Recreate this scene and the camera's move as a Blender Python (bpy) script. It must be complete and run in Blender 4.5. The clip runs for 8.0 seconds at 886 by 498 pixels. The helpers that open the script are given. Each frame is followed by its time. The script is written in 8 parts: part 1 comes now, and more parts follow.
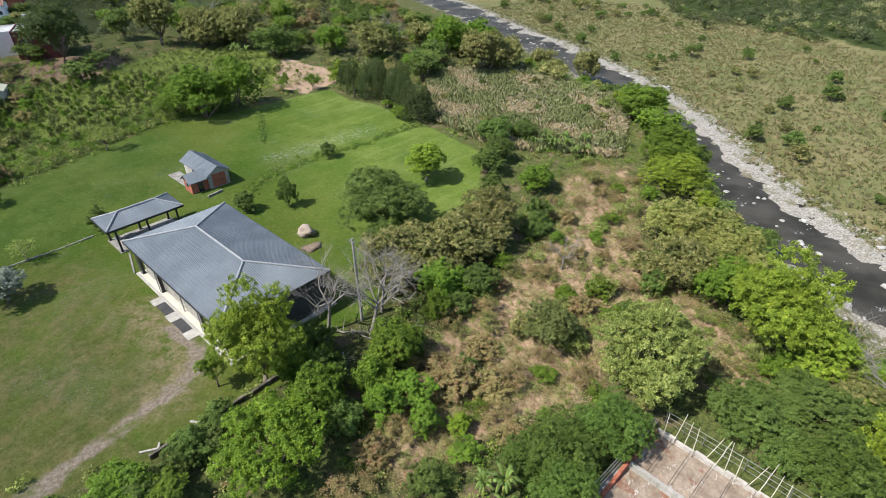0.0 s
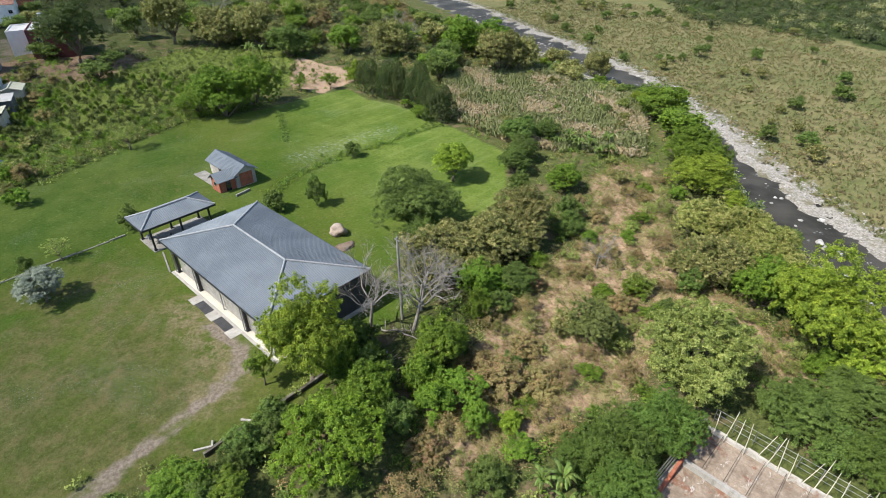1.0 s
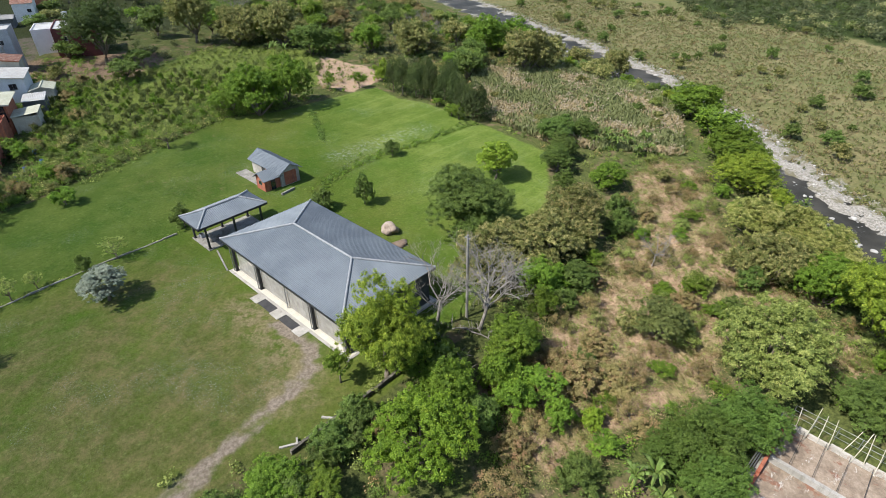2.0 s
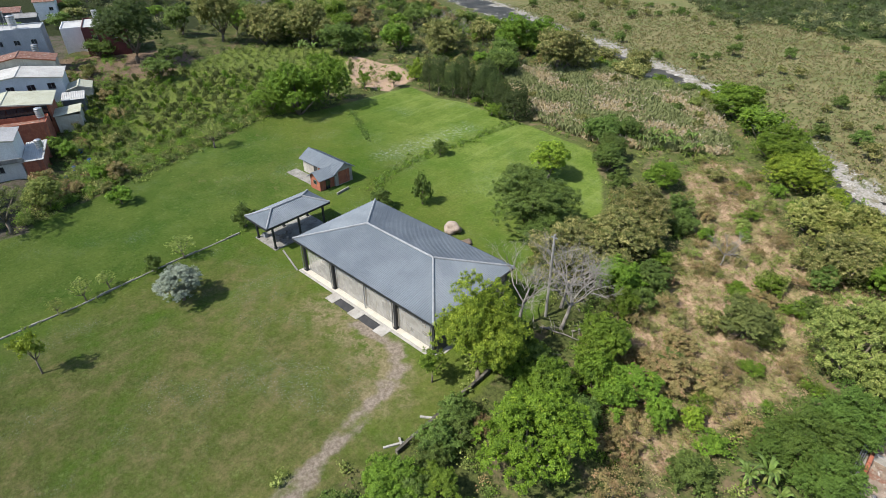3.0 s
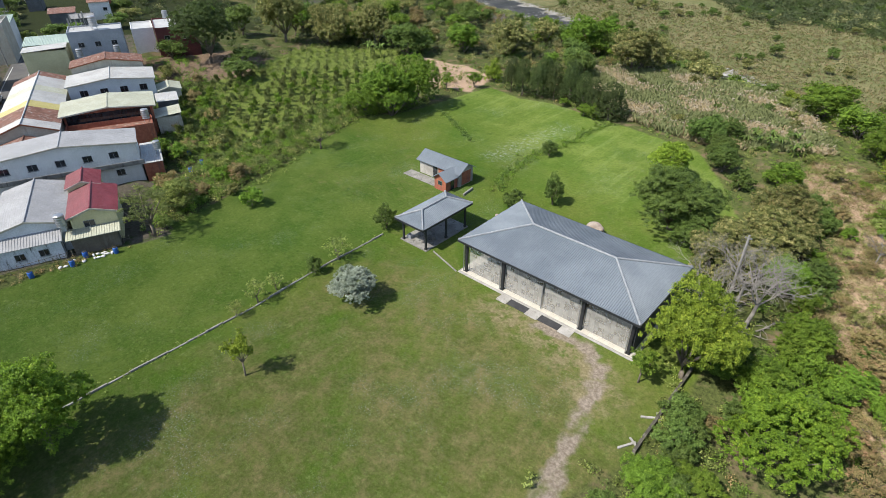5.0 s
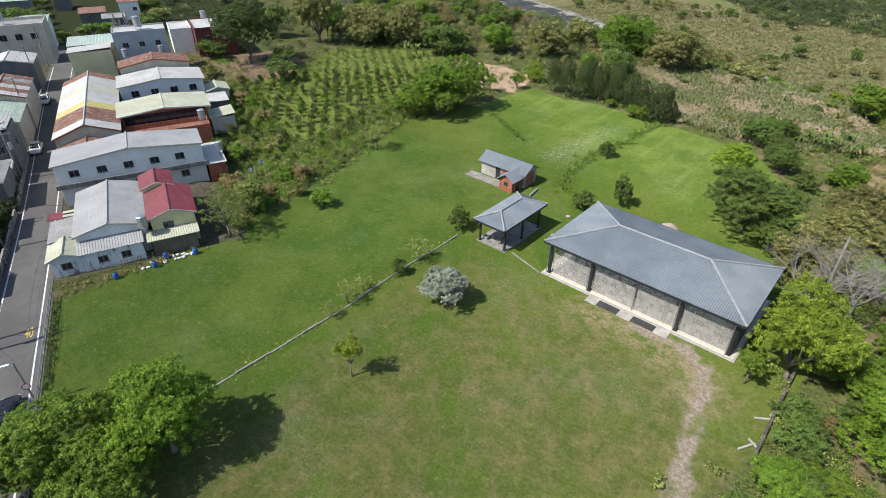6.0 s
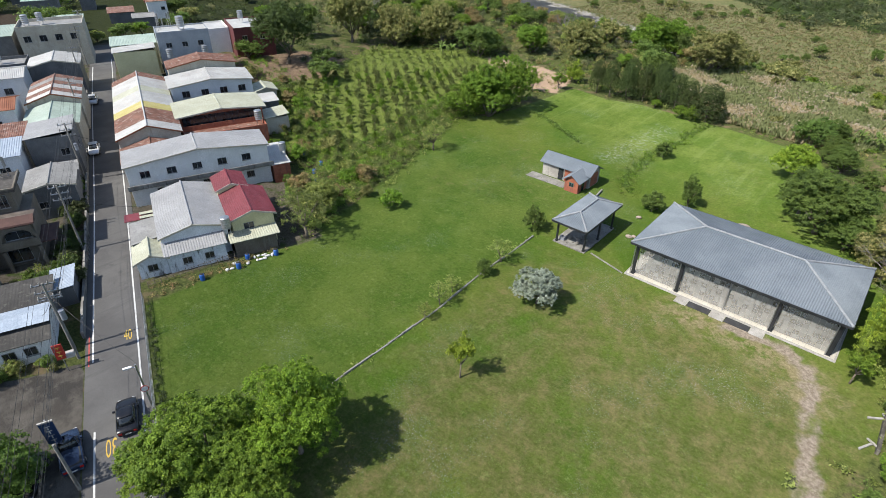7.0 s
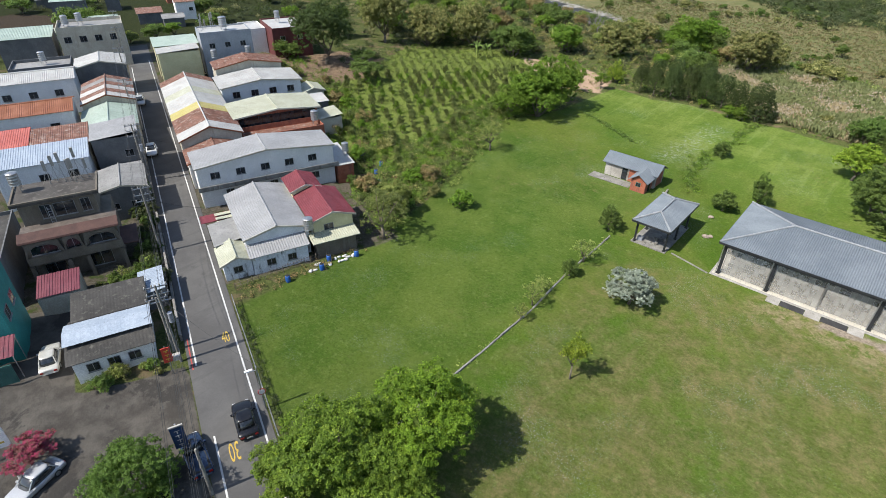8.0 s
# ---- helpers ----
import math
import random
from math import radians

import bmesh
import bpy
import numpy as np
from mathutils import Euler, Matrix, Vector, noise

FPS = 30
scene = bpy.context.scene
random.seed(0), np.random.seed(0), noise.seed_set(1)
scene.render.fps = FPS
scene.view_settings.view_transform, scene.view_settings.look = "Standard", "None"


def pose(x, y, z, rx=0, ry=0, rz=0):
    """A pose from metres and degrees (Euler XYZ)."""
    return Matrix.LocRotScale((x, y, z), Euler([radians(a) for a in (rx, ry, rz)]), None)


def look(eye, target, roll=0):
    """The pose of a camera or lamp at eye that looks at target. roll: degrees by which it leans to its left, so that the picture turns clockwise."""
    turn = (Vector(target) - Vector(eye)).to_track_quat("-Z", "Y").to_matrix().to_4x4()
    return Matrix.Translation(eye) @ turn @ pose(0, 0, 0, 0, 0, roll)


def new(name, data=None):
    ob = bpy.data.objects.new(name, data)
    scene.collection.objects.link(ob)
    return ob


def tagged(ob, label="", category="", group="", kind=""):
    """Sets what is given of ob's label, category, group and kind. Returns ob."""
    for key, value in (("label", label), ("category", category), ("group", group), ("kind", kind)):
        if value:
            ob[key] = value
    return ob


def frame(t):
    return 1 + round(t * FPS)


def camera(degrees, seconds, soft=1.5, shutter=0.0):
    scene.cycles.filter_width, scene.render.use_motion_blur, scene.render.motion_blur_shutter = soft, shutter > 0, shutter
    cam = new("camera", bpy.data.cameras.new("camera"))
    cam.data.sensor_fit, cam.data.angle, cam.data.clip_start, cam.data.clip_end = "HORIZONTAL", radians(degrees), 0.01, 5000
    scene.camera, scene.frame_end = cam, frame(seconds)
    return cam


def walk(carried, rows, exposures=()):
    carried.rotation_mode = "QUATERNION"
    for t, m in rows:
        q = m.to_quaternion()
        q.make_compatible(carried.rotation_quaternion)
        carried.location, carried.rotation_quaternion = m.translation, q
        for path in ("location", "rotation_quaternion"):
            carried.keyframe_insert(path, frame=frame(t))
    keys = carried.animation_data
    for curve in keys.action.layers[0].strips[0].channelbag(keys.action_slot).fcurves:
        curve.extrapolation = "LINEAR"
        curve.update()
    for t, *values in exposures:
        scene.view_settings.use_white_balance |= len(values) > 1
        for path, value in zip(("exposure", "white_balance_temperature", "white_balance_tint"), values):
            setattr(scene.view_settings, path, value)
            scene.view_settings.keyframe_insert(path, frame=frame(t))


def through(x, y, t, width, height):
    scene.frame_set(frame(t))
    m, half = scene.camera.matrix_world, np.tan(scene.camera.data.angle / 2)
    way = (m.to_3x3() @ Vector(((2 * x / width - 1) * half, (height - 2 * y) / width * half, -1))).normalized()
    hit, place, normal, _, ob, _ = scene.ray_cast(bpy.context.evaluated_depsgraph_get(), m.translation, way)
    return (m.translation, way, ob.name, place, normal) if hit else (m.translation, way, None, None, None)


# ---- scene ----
cam = camera(78.2, 8.0, soft=0.5)
PATH = [
    (0, (65.576, -14.397, 39.718), (64.432, -13.178, 38.62), -0.4),
    (0.5, (64.228, -15.818, 39.747), (63.088, -14.596, 38.649), -0.3),
    (1, (62.27, -17.794, 39.752), (61.133, -16.569, 38.654), -0.2),
    (1.5, (59.897, -20.209, 39.759), (58.762, -18.983, 38.659), -0.2),
    (3, (50.268, -29.15, 39.86), (49.147, -27.915, 38.757), 0.1),
    (3.5, (46.735, -32.44, 39.812), (45.617, -31.202, 38.709), 0.2),
    (4, (43.037, -35.75, 39.902), (41.919, -34.512, 38.798), 0.2),
    (4.5, (39.088, -39.326, 39.979), (37.976, -38.083, 38.875), 0.2),
    (6, (27.324, -49.936, 40.181), (26.219, -48.687, 39.077), 0.4),
    (6.5, (23.14, -53.621, 40.447), (22.043, -52.369, 39.339), 0.6),
    (7, (19.111, -57.3, 40.395), (18.017, -56.043, 39.289), 0.6),
    (7.5, (14.902, -60.864, 40.314), (13.813, -59.602, 39.208), 0.7),
    (8, (10.637, -64.275, 40.08), (9.55, -63.01, 38.976), 0.6),
]
walk(cam, [(t, look(eye, target, roll)) for t, eye, target, roll in PATH], exposures=[(0.0, 0.85), (3.5, 0.78), (8.0, 0.71)])

# ---- world and sun ----
SUN_TRAVEL, SUN_UP = radians(70), radians(52)
world = bpy.data.worlds.new("daylight")
scene.world = world
world.use_nodes = True
wn = world.node_tree.nodes
sky = wn.new("ShaderNodeTexSky")
sky.sky_type = "NISHITA"
sky.sun_disc = False
sky.sun_elevation = SUN_UP
sun_dir = Vector((-math.cos(SUN_TRAVEL) * math.cos(SUN_UP), -math.sin(SUN_TRAVEL) * math.cos(SUN_UP), math.sin(SUN_UP)))
sky.sun_rotation = math.atan2(sun_dir.x, sun_dir.y)
wn["Background"].inputs["Strength"].default_value = 0.14
world.node_tree.links.new(sky.outputs["Color"], wn["Background"].inputs["Color"])
sun_lamp = bpy.data.lights.new("sun", "SUN")
sun_lamp.energy, sun_lamp.angle, sun_lamp.color = 4.8, radians(0.6), (1.0, 0.95, 0.87)
sun = new("sun", sun_lamp)
sun.rotation_mode = "QUATERNION"
sun.rotation_quaternion = (-sun_dir).to_track_quat("-Z", "Y")

# ---- materials ----


class Nodes:
    """A short way to write node trees."""

    def __init__(self, name):
        self.m = bpy.data.materials.new(name)
        self.m.use_nodes = True
        self.t = self.m.node_tree
        self.bsdf = self.t.nodes["Principled BSDF"]
        self.pos = self.t.nodes.new("ShaderNodeNewGeometry").outputs["Position"]

    def put(self, node, key, value):
        if isinstance(value, bpy.types.NodeSocket):
            self.t.links.new(value, node.inputs[key])
        elif value is not None:
            node.inputs[key].default_value = value

    def noise(self, scale, detail=4.0, rough=0.6, vec=None):
        n = self.t.nodes.new("ShaderNodeTexNoise")
        self.put(n, "Vector", self.pos if vec is None else vec)
        self.put(n, "Scale", scale)
        self.put(n, "Detail", detail)
        self.put(n, "Roughness", rough)
        return n.outputs["Fac"]

    def math(self, op, a, b=0.0, c=0.0):
        n = self.t.nodes.new("ShaderNodeMath")
        n.operation = op
        self.put(n, 0, a)
        self.put(n, 1, b)
        self.put(n, 2, c)
        return n.outputs[0]

    def ramp(self, fac, lo, hi):
        n = self.t.nodes.new("ShaderNodeMapRange")
        n.interpolation_type = "SMOOTHSTEP"
        self.put(n, "Value", fac)
        self.put(n, "From Min", lo)
        self.put(n, "From Max", hi)
        return n.outputs["Result"]

    def mix(self, fac, a, b, blend="MIX"):
        n = self.t.nodes.new("ShaderNodeMix")
        n.data_type = "RGBA"
        n.blend_type = blend
        self.put(n, 0, fac)
        self.put(n, 6, (*a, 1) if isinstance(a, tuple) else a)
        self.put(n, 7, (*b, 1) if isinstance(b, tuple) else b)
        return n.outputs[2]

    def attr(self, name):
        n = self.t.nodes.new("ShaderNodeAttribute")
        n.attribute_name = name
        return n.outputs["Fac"]

    def island(self):
        return self.t.nodes.new("ShaderNodeNewGeometry").outputs["Random Per Island"]

    def thing_random(self):
        return self.t.nodes.new("ShaderNodeObjectInfo").outputs["Random"]

    def stretch(self, sx, sy, sz, turn=0.0):
        n = self.t.nodes.new("ShaderNodeMapping")
        self.put(n, "Vector", self.pos)
        self.put(n, "Scale", (sx, sy, sz))
        self.put(n, "Rotation", (0, 0, turn))
        return n.outputs["Vector"]

    def bump(self, height, strength, distance):
        n = self.t.nodes.new("ShaderNodeBump")
        self.put(n, "Height", height)
        self.put(n, "Strength", strength)
        self.put(n, "Distance", distance)
        self.put(self.bsdf, "Normal", n.outputs["Normal"])

    def done(self, colour, rough=0.8, metal=0.0, spec=0.4):
        self.put(self.bsdf, "Base Color", colour)
        self.put(self.bsdf, "Roughness", rough)
        self.put(self.bsdf, "Metallic", metal)
        self.put(self.bsdf, "Specular IOR Level", spec)
        return self.m


def plain(name, a, b, scale=0.6, fine=9.0, rough=0.75, metal=0.0, bump=0.25, depth=0.02, stain=None, vary=0.0, spec=0.4):
    """Two tones in large patches, fine grain, optional stains and a shift from thing to thing."""
    n = Nodes(name)
    big = n.ramp(n.noise(scale, 5.0), 0.34, 0.68)
    col = n.mix(big, a, b)
    grain = n.noise(fine, 6.0, 0.7)
    col = n.mix(n.ramp(grain, 0.3, 0.75), n.mix(0.3, col, (0.0, 0.0, 0.0)), col)
    if stain:
        drip = n.noise(1.0, 5.0, 0.65, n.stretch(1.6, 1.6, 0.35))
        col = n.mix(n.ramp(drip, 0.52, 0.7), col, stain)
    if vary:
        col = n.mix(n.math("MULTIPLY", n.thing_random(), vary), col, (0.02, 0.02, 0.015))
    n.bump(grain, bump, depth)
    return n.done(col, rough, metal, spec)


def leafy(name, dark, light, tip=None, tip_share=0.3, through=0.36):
    """Foliage: leaf by leaf and clump by clump shades, with light passing through the leaves."""
    n = Nodes(name)
    clump = n.ramp(n.noise(0.7, 4.0), 0.3, 0.7)
    fac = n.math("ADD", n.math("MULTIPLY", n.island(), 0.62), n.math("MULTIPLY", clump, 0.38))
    col = n.mix(fac, dark, light)
    if tip:
        col = n.mix(n.math("MULTIPLY", n.ramp(n.noise(1.3, 3.0), 0.62 - tip_share, 0.74 - tip_share * 0.5), n.ramp(n.island(), 0.15, 0.6)), col, tip)
    n.t.nodes.new("ShaderNodeHueSaturation")
    hsv = n.t.nodes["Hue/Saturation/Value"]
    n.put(hsv, "Color", col)
    n.put(hsv, "Hue", n.math("MULTIPLY_ADD", n.thing_random(), 0.018, 0.481))
    n.put(hsv, "Value", n.math("MULTIPLY_ADD", n.thing_random(), 0.35, 0.85))
    col = hsv.outputs["Color"]
    n.done(col, 0.6, 0.0, 0.22)
    tr = n.t.nodes.new("ShaderNodeBsdfTranslucent")
    n.put(tr, "Color", n.mix(0.35, col, (0.16, 0.28, 0.02)))
    add = n.t.nodes.new("ShaderNodeMixShader")
    n.put(add, 0, through)
    n.t.links.new(n.bsdf.outputs[0], add.inputs[1])
    n.t.links.new(tr.outputs[0], add.inputs[2])
    n.t.links.new(add.outputs[0], n.t.nodes["Material Output"].inputs["Surface"])
    return n.m


LEAF = {
    "bright": leafy("leaves_bright_green", (0.027, 0.062, 0.008), (0.17, 0.295, 0.03), (0.24, 0.36, 0.042), 0.08),
    "deep": leafy("leaves_deep_green", (0.026, 0.047, 0.012), (0.155, 0.245, 0.052)),
    "yellow": leafy("leaves_yellow_green", (0.055, 0.1, 0.01), (0.25, 0.37, 0.036), (0.36, 0.46, 0.055), 0.12),
    "olive": leafy("leaves_olive_with_buds", (0.03607, 0.05141, 0.01733), (0.225, 0.24, 0.07), (0.44, 0.41, 0.16), 0.18),
    "cream": leafy("leaves_cream_blossom", (0.055, 0.075, 0.015), (0.27, 0.31, 0.075), (0.47, 0.46, 0.16), 0.2),
    "pale": leafy("leaves_pale_green", (0.05, 0.078, 0.017), (0.27, 0.345, 0.085), (0.37, 0.42, 0.13), 0.15),
    "feather": leafy("leaves_feathery_green", (0.028, 0.056, 0.01), (0.12, 0.2, 0.036)),
    "rust": leafy("leaves_dry_rust", (0.075, 0.068, 0.024), (0.31, 0.27, 0.105), (0.36, 0.23, 0.12), 0.16, 0.3),
    "cone": leafy("leaves_dark_hedge", (0.01, 0.02, 0.0055), (0.072, 0.108, 0.028), through=0.25),
    "silver": leafy("leaves_silver_grey", (0.085, 0.11, 0.08), (0.21, 0.245, 0.185), (0.29, 0.325, 0.26), 0.15, 0.12),
    "orchard": leafy("leaves_orchard", (0.036, 0.052, 0.015), (0.165, 0.2, 0.058), (0.23, 0.25, 0.075), 0.08, 0.3),
    "lime": leafy("leaves_lime_green", (0.03, 0.07, 0.007), (0.175, 0.3, 0.024), (0.25, 0.36, 0.036), 0.08),
    "wood": leafy("leaves_far_wood", (0.016, 0.026, 0.01), (0.085, 0.105, 0.042), (0.13, 0.14, 0.062), 0.08, 0.16),
    "bamboo": leafy("leaves_bamboo", (0.075, 0.08, 0.03), (0.28, 0.28, 0.12), (0.36, 0.33, 0.16), 0.1, 0.25),
    "magenta": leafy("blossom_magenta", (0.08, 0.08, 0.04), (0.17, 0.028, 0.05), (0.3, 0.018, 0.08), 0.3, 0.2),
}
BARK = plain("bark", (0.12, 0.095, 0.07), (0.2, 0.17, 0.13), 2.0, 14.0, 0.9, bump=0.6)
DEADWOOD = plain("dead_grey_wood", (0.17, 0.155, 0.135), (0.27, 0.25, 0.22), 2.0, 14.0, 0.85, bump=0.4)
CONCRETE = plain("pale_concrete", (0.29, 0.276, 0.25), (0.385, 0.372, 0.345), 0.7, 12.0, 0.85, stain=(0.176, 0.168, 0.144))
OLD_CONCRETE = plain("weathered_concrete", (0.16, 0.152, 0.136), (0.264, 0.256, 0.232), 0.8, 10.0, 0.9, stain=(0.072, 0.068, 0.06))
GREY_SHEET = plain("painted_grey_sheet", (0.24, 0.256, 0.288), (0.288, 0.304, 0.336), 0.35, 6.0, 0.45, 0.15, bump=0.08)
STEEL = plain("dark_painted_steel", (0.016, 0.0176, 0.02), (0.028, 0.0296, 0.032), 1.0, 10.0, 0.5, bump=0.05)
GALV = plain("galvanised_steel", (0.36, 0.368, 0.376), (0.44, 0.448, 0.456), 2.0, 12.0, 0.4, 0.8, bump=0.05)
BRICK = plain("red_brick", (0.272, 0.08, 0.044), (0.36, 0.128, 0.072), 1.4, 9.0, 0.85, bump=0.4, stain=(0.16, 0.064, 0.048))
RUBBER = plain("black_rubber_mat", (0.028, 0.028, 0.0304), (0.048, 0.048, 0.0496), 1.0, 16.0, 0.8)
STONE = plain("boulder_stone", (0.24, 0.184, 0.144), (0.336, 0.28, 0.232), 0.8, 7.0, 0.9, bump=0.6, depth=0.05, stain=(0.144, 0.12, 0.104))
RIVER_STONE = plain("river_stone", (0.288, 0.28, 0.264), (0.48, 0.472, 0.448), 0.5, 6.0, 0.85, bump=0.4, vary=0.3)

# ---- mesh building ----


class Build:
    """Collects the faces of one mesh."""

    def __init__(self):
        self.v, self.f, self.mi = [], [], []
        self.slot = 0

    def poly(self, *pts):
        i = len(self.v)
        self.v += [tuple(p) for p in pts]
        self.f.append(tuple(range(i, i + len(pts))))
        self.mi.append(self.slot)

    def box(self, x0, x1, y0, y1, z0, z1):
        i = len(self.v)
        self.v += [(x, y, z) for z in (z0, z1) for y in (y0, y1) for x in (x0, x1)]
        for q in ((0, 2, 3, 1), (4, 5, 7, 6), (0, 1, 5, 4), (2, 6, 7, 3), (0, 4, 6, 2), (1, 3, 7, 5)):
            self.f.append(tuple(i + k for k in q))
            self.mi.append(self.slot)

    def ring(self, outer, inner, low, high):
        """A closed frame: corner loops outer and inner in a plane, pushed from low to high by vectors."""
        n, i = len(outer), len(self.v)
        for loop in (outer, inner):
            for push in (low, high):
                self.v += [tuple(Vector(p) + Vector(push)) for p in loop]
        for k in range(n):
            m = (k + 1) % n
            for a, c in ((0, 1), (3, 2), (2, 0), (1, 3)):
                self.f.append((i + a * n + k, i + a * n + m, i + c * n + m, i + c * n + k))
                self.mi.append(self.slot)

    def hexa(self, low, high):
        """A solid between two loops with the same number of corners."""
        n, i = len(low), len(self.v)
        self.v += [tuple(p) for p in low] + [tuple(p) for p in high]
        self.f.append(tuple(i + k for k in reversed(range(n))))
        self.f.append(tuple(i + n + k for k in range(n)))
        for k in range(n):
            self.f.append((i + k, i + (k + 1) % n, i + n + (k + 1) % n, i + n + k))
        self.mi += [self.slot] * (n + 2)

    def tube(self, pts, radii, n=7, cap=True):
        pts = [Vector(p) for p in pts]
        rings = []
        for k, p in enumerate(pts):
            d = (pts[min(k + 1, len(pts) - 1)] - pts[max(k - 1, 0)]).normalized()
            a = d.orthogonal().normalized() if abs(d.z) > 0.95 else d.cross(Vector((0, 0, 1))).normalized()
            b = d.cross(a)
            r = radii[k] if isinstance(radii, (list, tuple)) else radii
            i = len(self.v)
            self.v += [tuple(p + a * (r * math.cos(2 * math.pi * j / n)) + b * (r * math.sin(2 * math.pi * j / n))) for j in range(n)]
            rings.append(i)
        for s, e in zip(rings, rings[1:]):
            for j in range(n):
                self.f.append((s + j, s + (j + 1) % n, e + (j + 1) % n, e + j))
                self.mi.append(self.slot)
        if cap:
            self.f += [tuple(rings[0] + j for j in reversed(range(n))), tuple(rings[-1] + j for j in range(n))]
            self.mi += [self.slot] * 2

    def rod(self, a, b, r, n=6):
        self.tube([a, b], r, n)

    def lump(self, c, r, seed=0, rough=0.25, n=2):
        """An uneven rounded stone."""
        b = bmesh.new()
        bmesh.ops.create_icosphere(b, subdivisions=n, radius=1.0)
        i = len(self.v)
        for q in b.verts:
            k = 1 + rough * noise.noise(q.co * 1.3 + Vector((seed * 7.1, seed * 3.3, 0)))
            self.v.append((c[0] + q.co.x * r[0] * k, c[1] + q.co.y * r[1] * k, c[2] + q.co.z * r[2] * k))
        for q in b.faces:
            self.f.append(tuple(i + w.index for w in q.verts))
            self.mi.append(self.slot)
        b.free()

    def sheet(self, p00, p10, p11, p01, n, amp):
        """A corrugated sheet: ribs run from the edge p00-p10 to the edge p01-p11."""
        p00, p10, p11, p01 = (Vector(p) for p in (p00, p10, p11, p01))
        up = (p10 - p00).cross(p01 - p00).normalized()
        i = len(self.v)
        steps = []
        for k in range(n):
            steps += [(k / n, 0), ((k + 0.3) / n, 0), ((k + 0.42) / n, amp), ((k + 0.78) / n, amp), ((k + 0.9) / n, 0)]
        steps.append((1.0, 0))
        for s, h in steps:
            self.v += [tuple(p00.lerp(p10, s) + up * h), tuple(p01.lerp(p11, s) + up * h)]
        for k in range(len(steps) - 1):
            a = i + 2 * k
            self.f.append((a, a + 2, a + 3, a + 1))
            self.mi.append(self.slot)

    def mesh(self, name, *mats, smooth=False):
        me = bpy.data.meshes.new(name)
        me.from_pydata(self.v, [], self.f)
        for m in mats:
            me.materials.append(m)
        if len(mats) > 1:
            me.polygons.foreach_set("material_index", self.mi)
        if smooth:
            me.polygons.foreach_set("use_smooth", [True] * len(self.f))
        me.update()
        return me


def part(name, b, material, parent, label="", smooth=False):
    """One mesh object under a thing or under a part, in the thing's own coordinates."""
    mats = material if isinstance(material, (list, tuple)) else (material,)
    ob = new(name, b.mesh(name, *mats, smooth=smooth))
    ob.parent = parent
    return tagged(ob, label)


def thing(name, m, label, category, group="", kind=""):
    ob = new(name)
    ob.empty_display_size = 0.3
    ob.matrix_basis = m
    return tagged(ob, label, category, group, kind)


def solid(name, b, material, label, category, m=None, group="", kind="", smooth=False):
    mats = material if isinstance(material, (list, tuple)) else (material,)
    ob = new(name, b.mesh(name, *mats, smooth=smooth))
    if m is not None:
        ob.matrix_basis = m
    return tagged(ob, label, category, group, kind)


# The village frame: w to the field side of the road's edge line, s along the road.
VO = (-21.06, -50.97)
VU, VV = (-0.9339, 0.3575), (0.3575, 0.9339)
V_TURN = math.degrees(math.atan2(VV[1], VV[0]))


def V(w, s):
    return VO[0] + VV[0] * w + VU[0] * s, VO[1] + VV[1] * w + VU[1] * s


# ---- ground ----
EDGE = [(140, -40), (100, 10), (74, 44), (60, 57), (47, 71), (35, 90), (16, 106), (-22, 112), (-60, 112), (-95, 118), (-140, 130), (-210, 150), (-400, 220), (-3000, 500)]
EDGE = [(900, -900)] + EDGE
RIVER = [(900, -500), (130, 52), (100, 71), (71, 89), (54, 99), (41, 109), (26, 124), (8, 145), (-25, 172), (-68, 196), (-106, 213), (-150, 237), (-185, 252), (-300, 300), (-3000, 800)]
FIELD = [V(1.1, -60), V(1.1, 19), V(12, 22.5), (-38, -25), (-38, -17), (-42, 0), (-51, 27), (-46, 38), (-44, 62.8), (-34, 60.5), (-27, 62.5), (-15, 61.5), (-8, 60.5), (8.5, 57.5), (15.5, 47.5), (21.5, 37), (23.5, 28), (27, 12), (29, 2), (28.5, -10), (24, -22), (20, -60)]
BROWN = [(38, 10), (35, 20), (34, 29), (34, 38), (32, 47), (25, 58), (25, 69), (33, 67), (40, 53), (46, 46), (53, 41.5), (58, 38), (65, 33), (63, 29.5), (58, 31), (53, 33), (50, 31), (51, 21), (48, 12), (45, 2), (41, 3)]
REEDS = [(-32, 88), (-14, 120), (14, 97), (25, 73), (8, 63), (-12, 66)]
ORCHARD = [(-86, 4), (-106, 54), (-90, 73), (-58, 66), (-52.5, 28), (-51, 12), (-47.5, -6), (-70, -4)]
PATH_LINE = [(22, -45), (24.6, -24), (24.4, -18.4), (23.2, -12.6), (22.5, -7.2), (21.0, -3.0), (18.6, -1.4), (13, -2)]
YARD = [V(-5, 12), V(-5, -40), V(-36, -40), V(-36, 28), V(-15.5, 28), V(-14.8, 12.5)]
CLEARING = [(-77, 72), (-58, 73), (-48, 70), (-45, 56), (-56, 55), (-72, 66)]


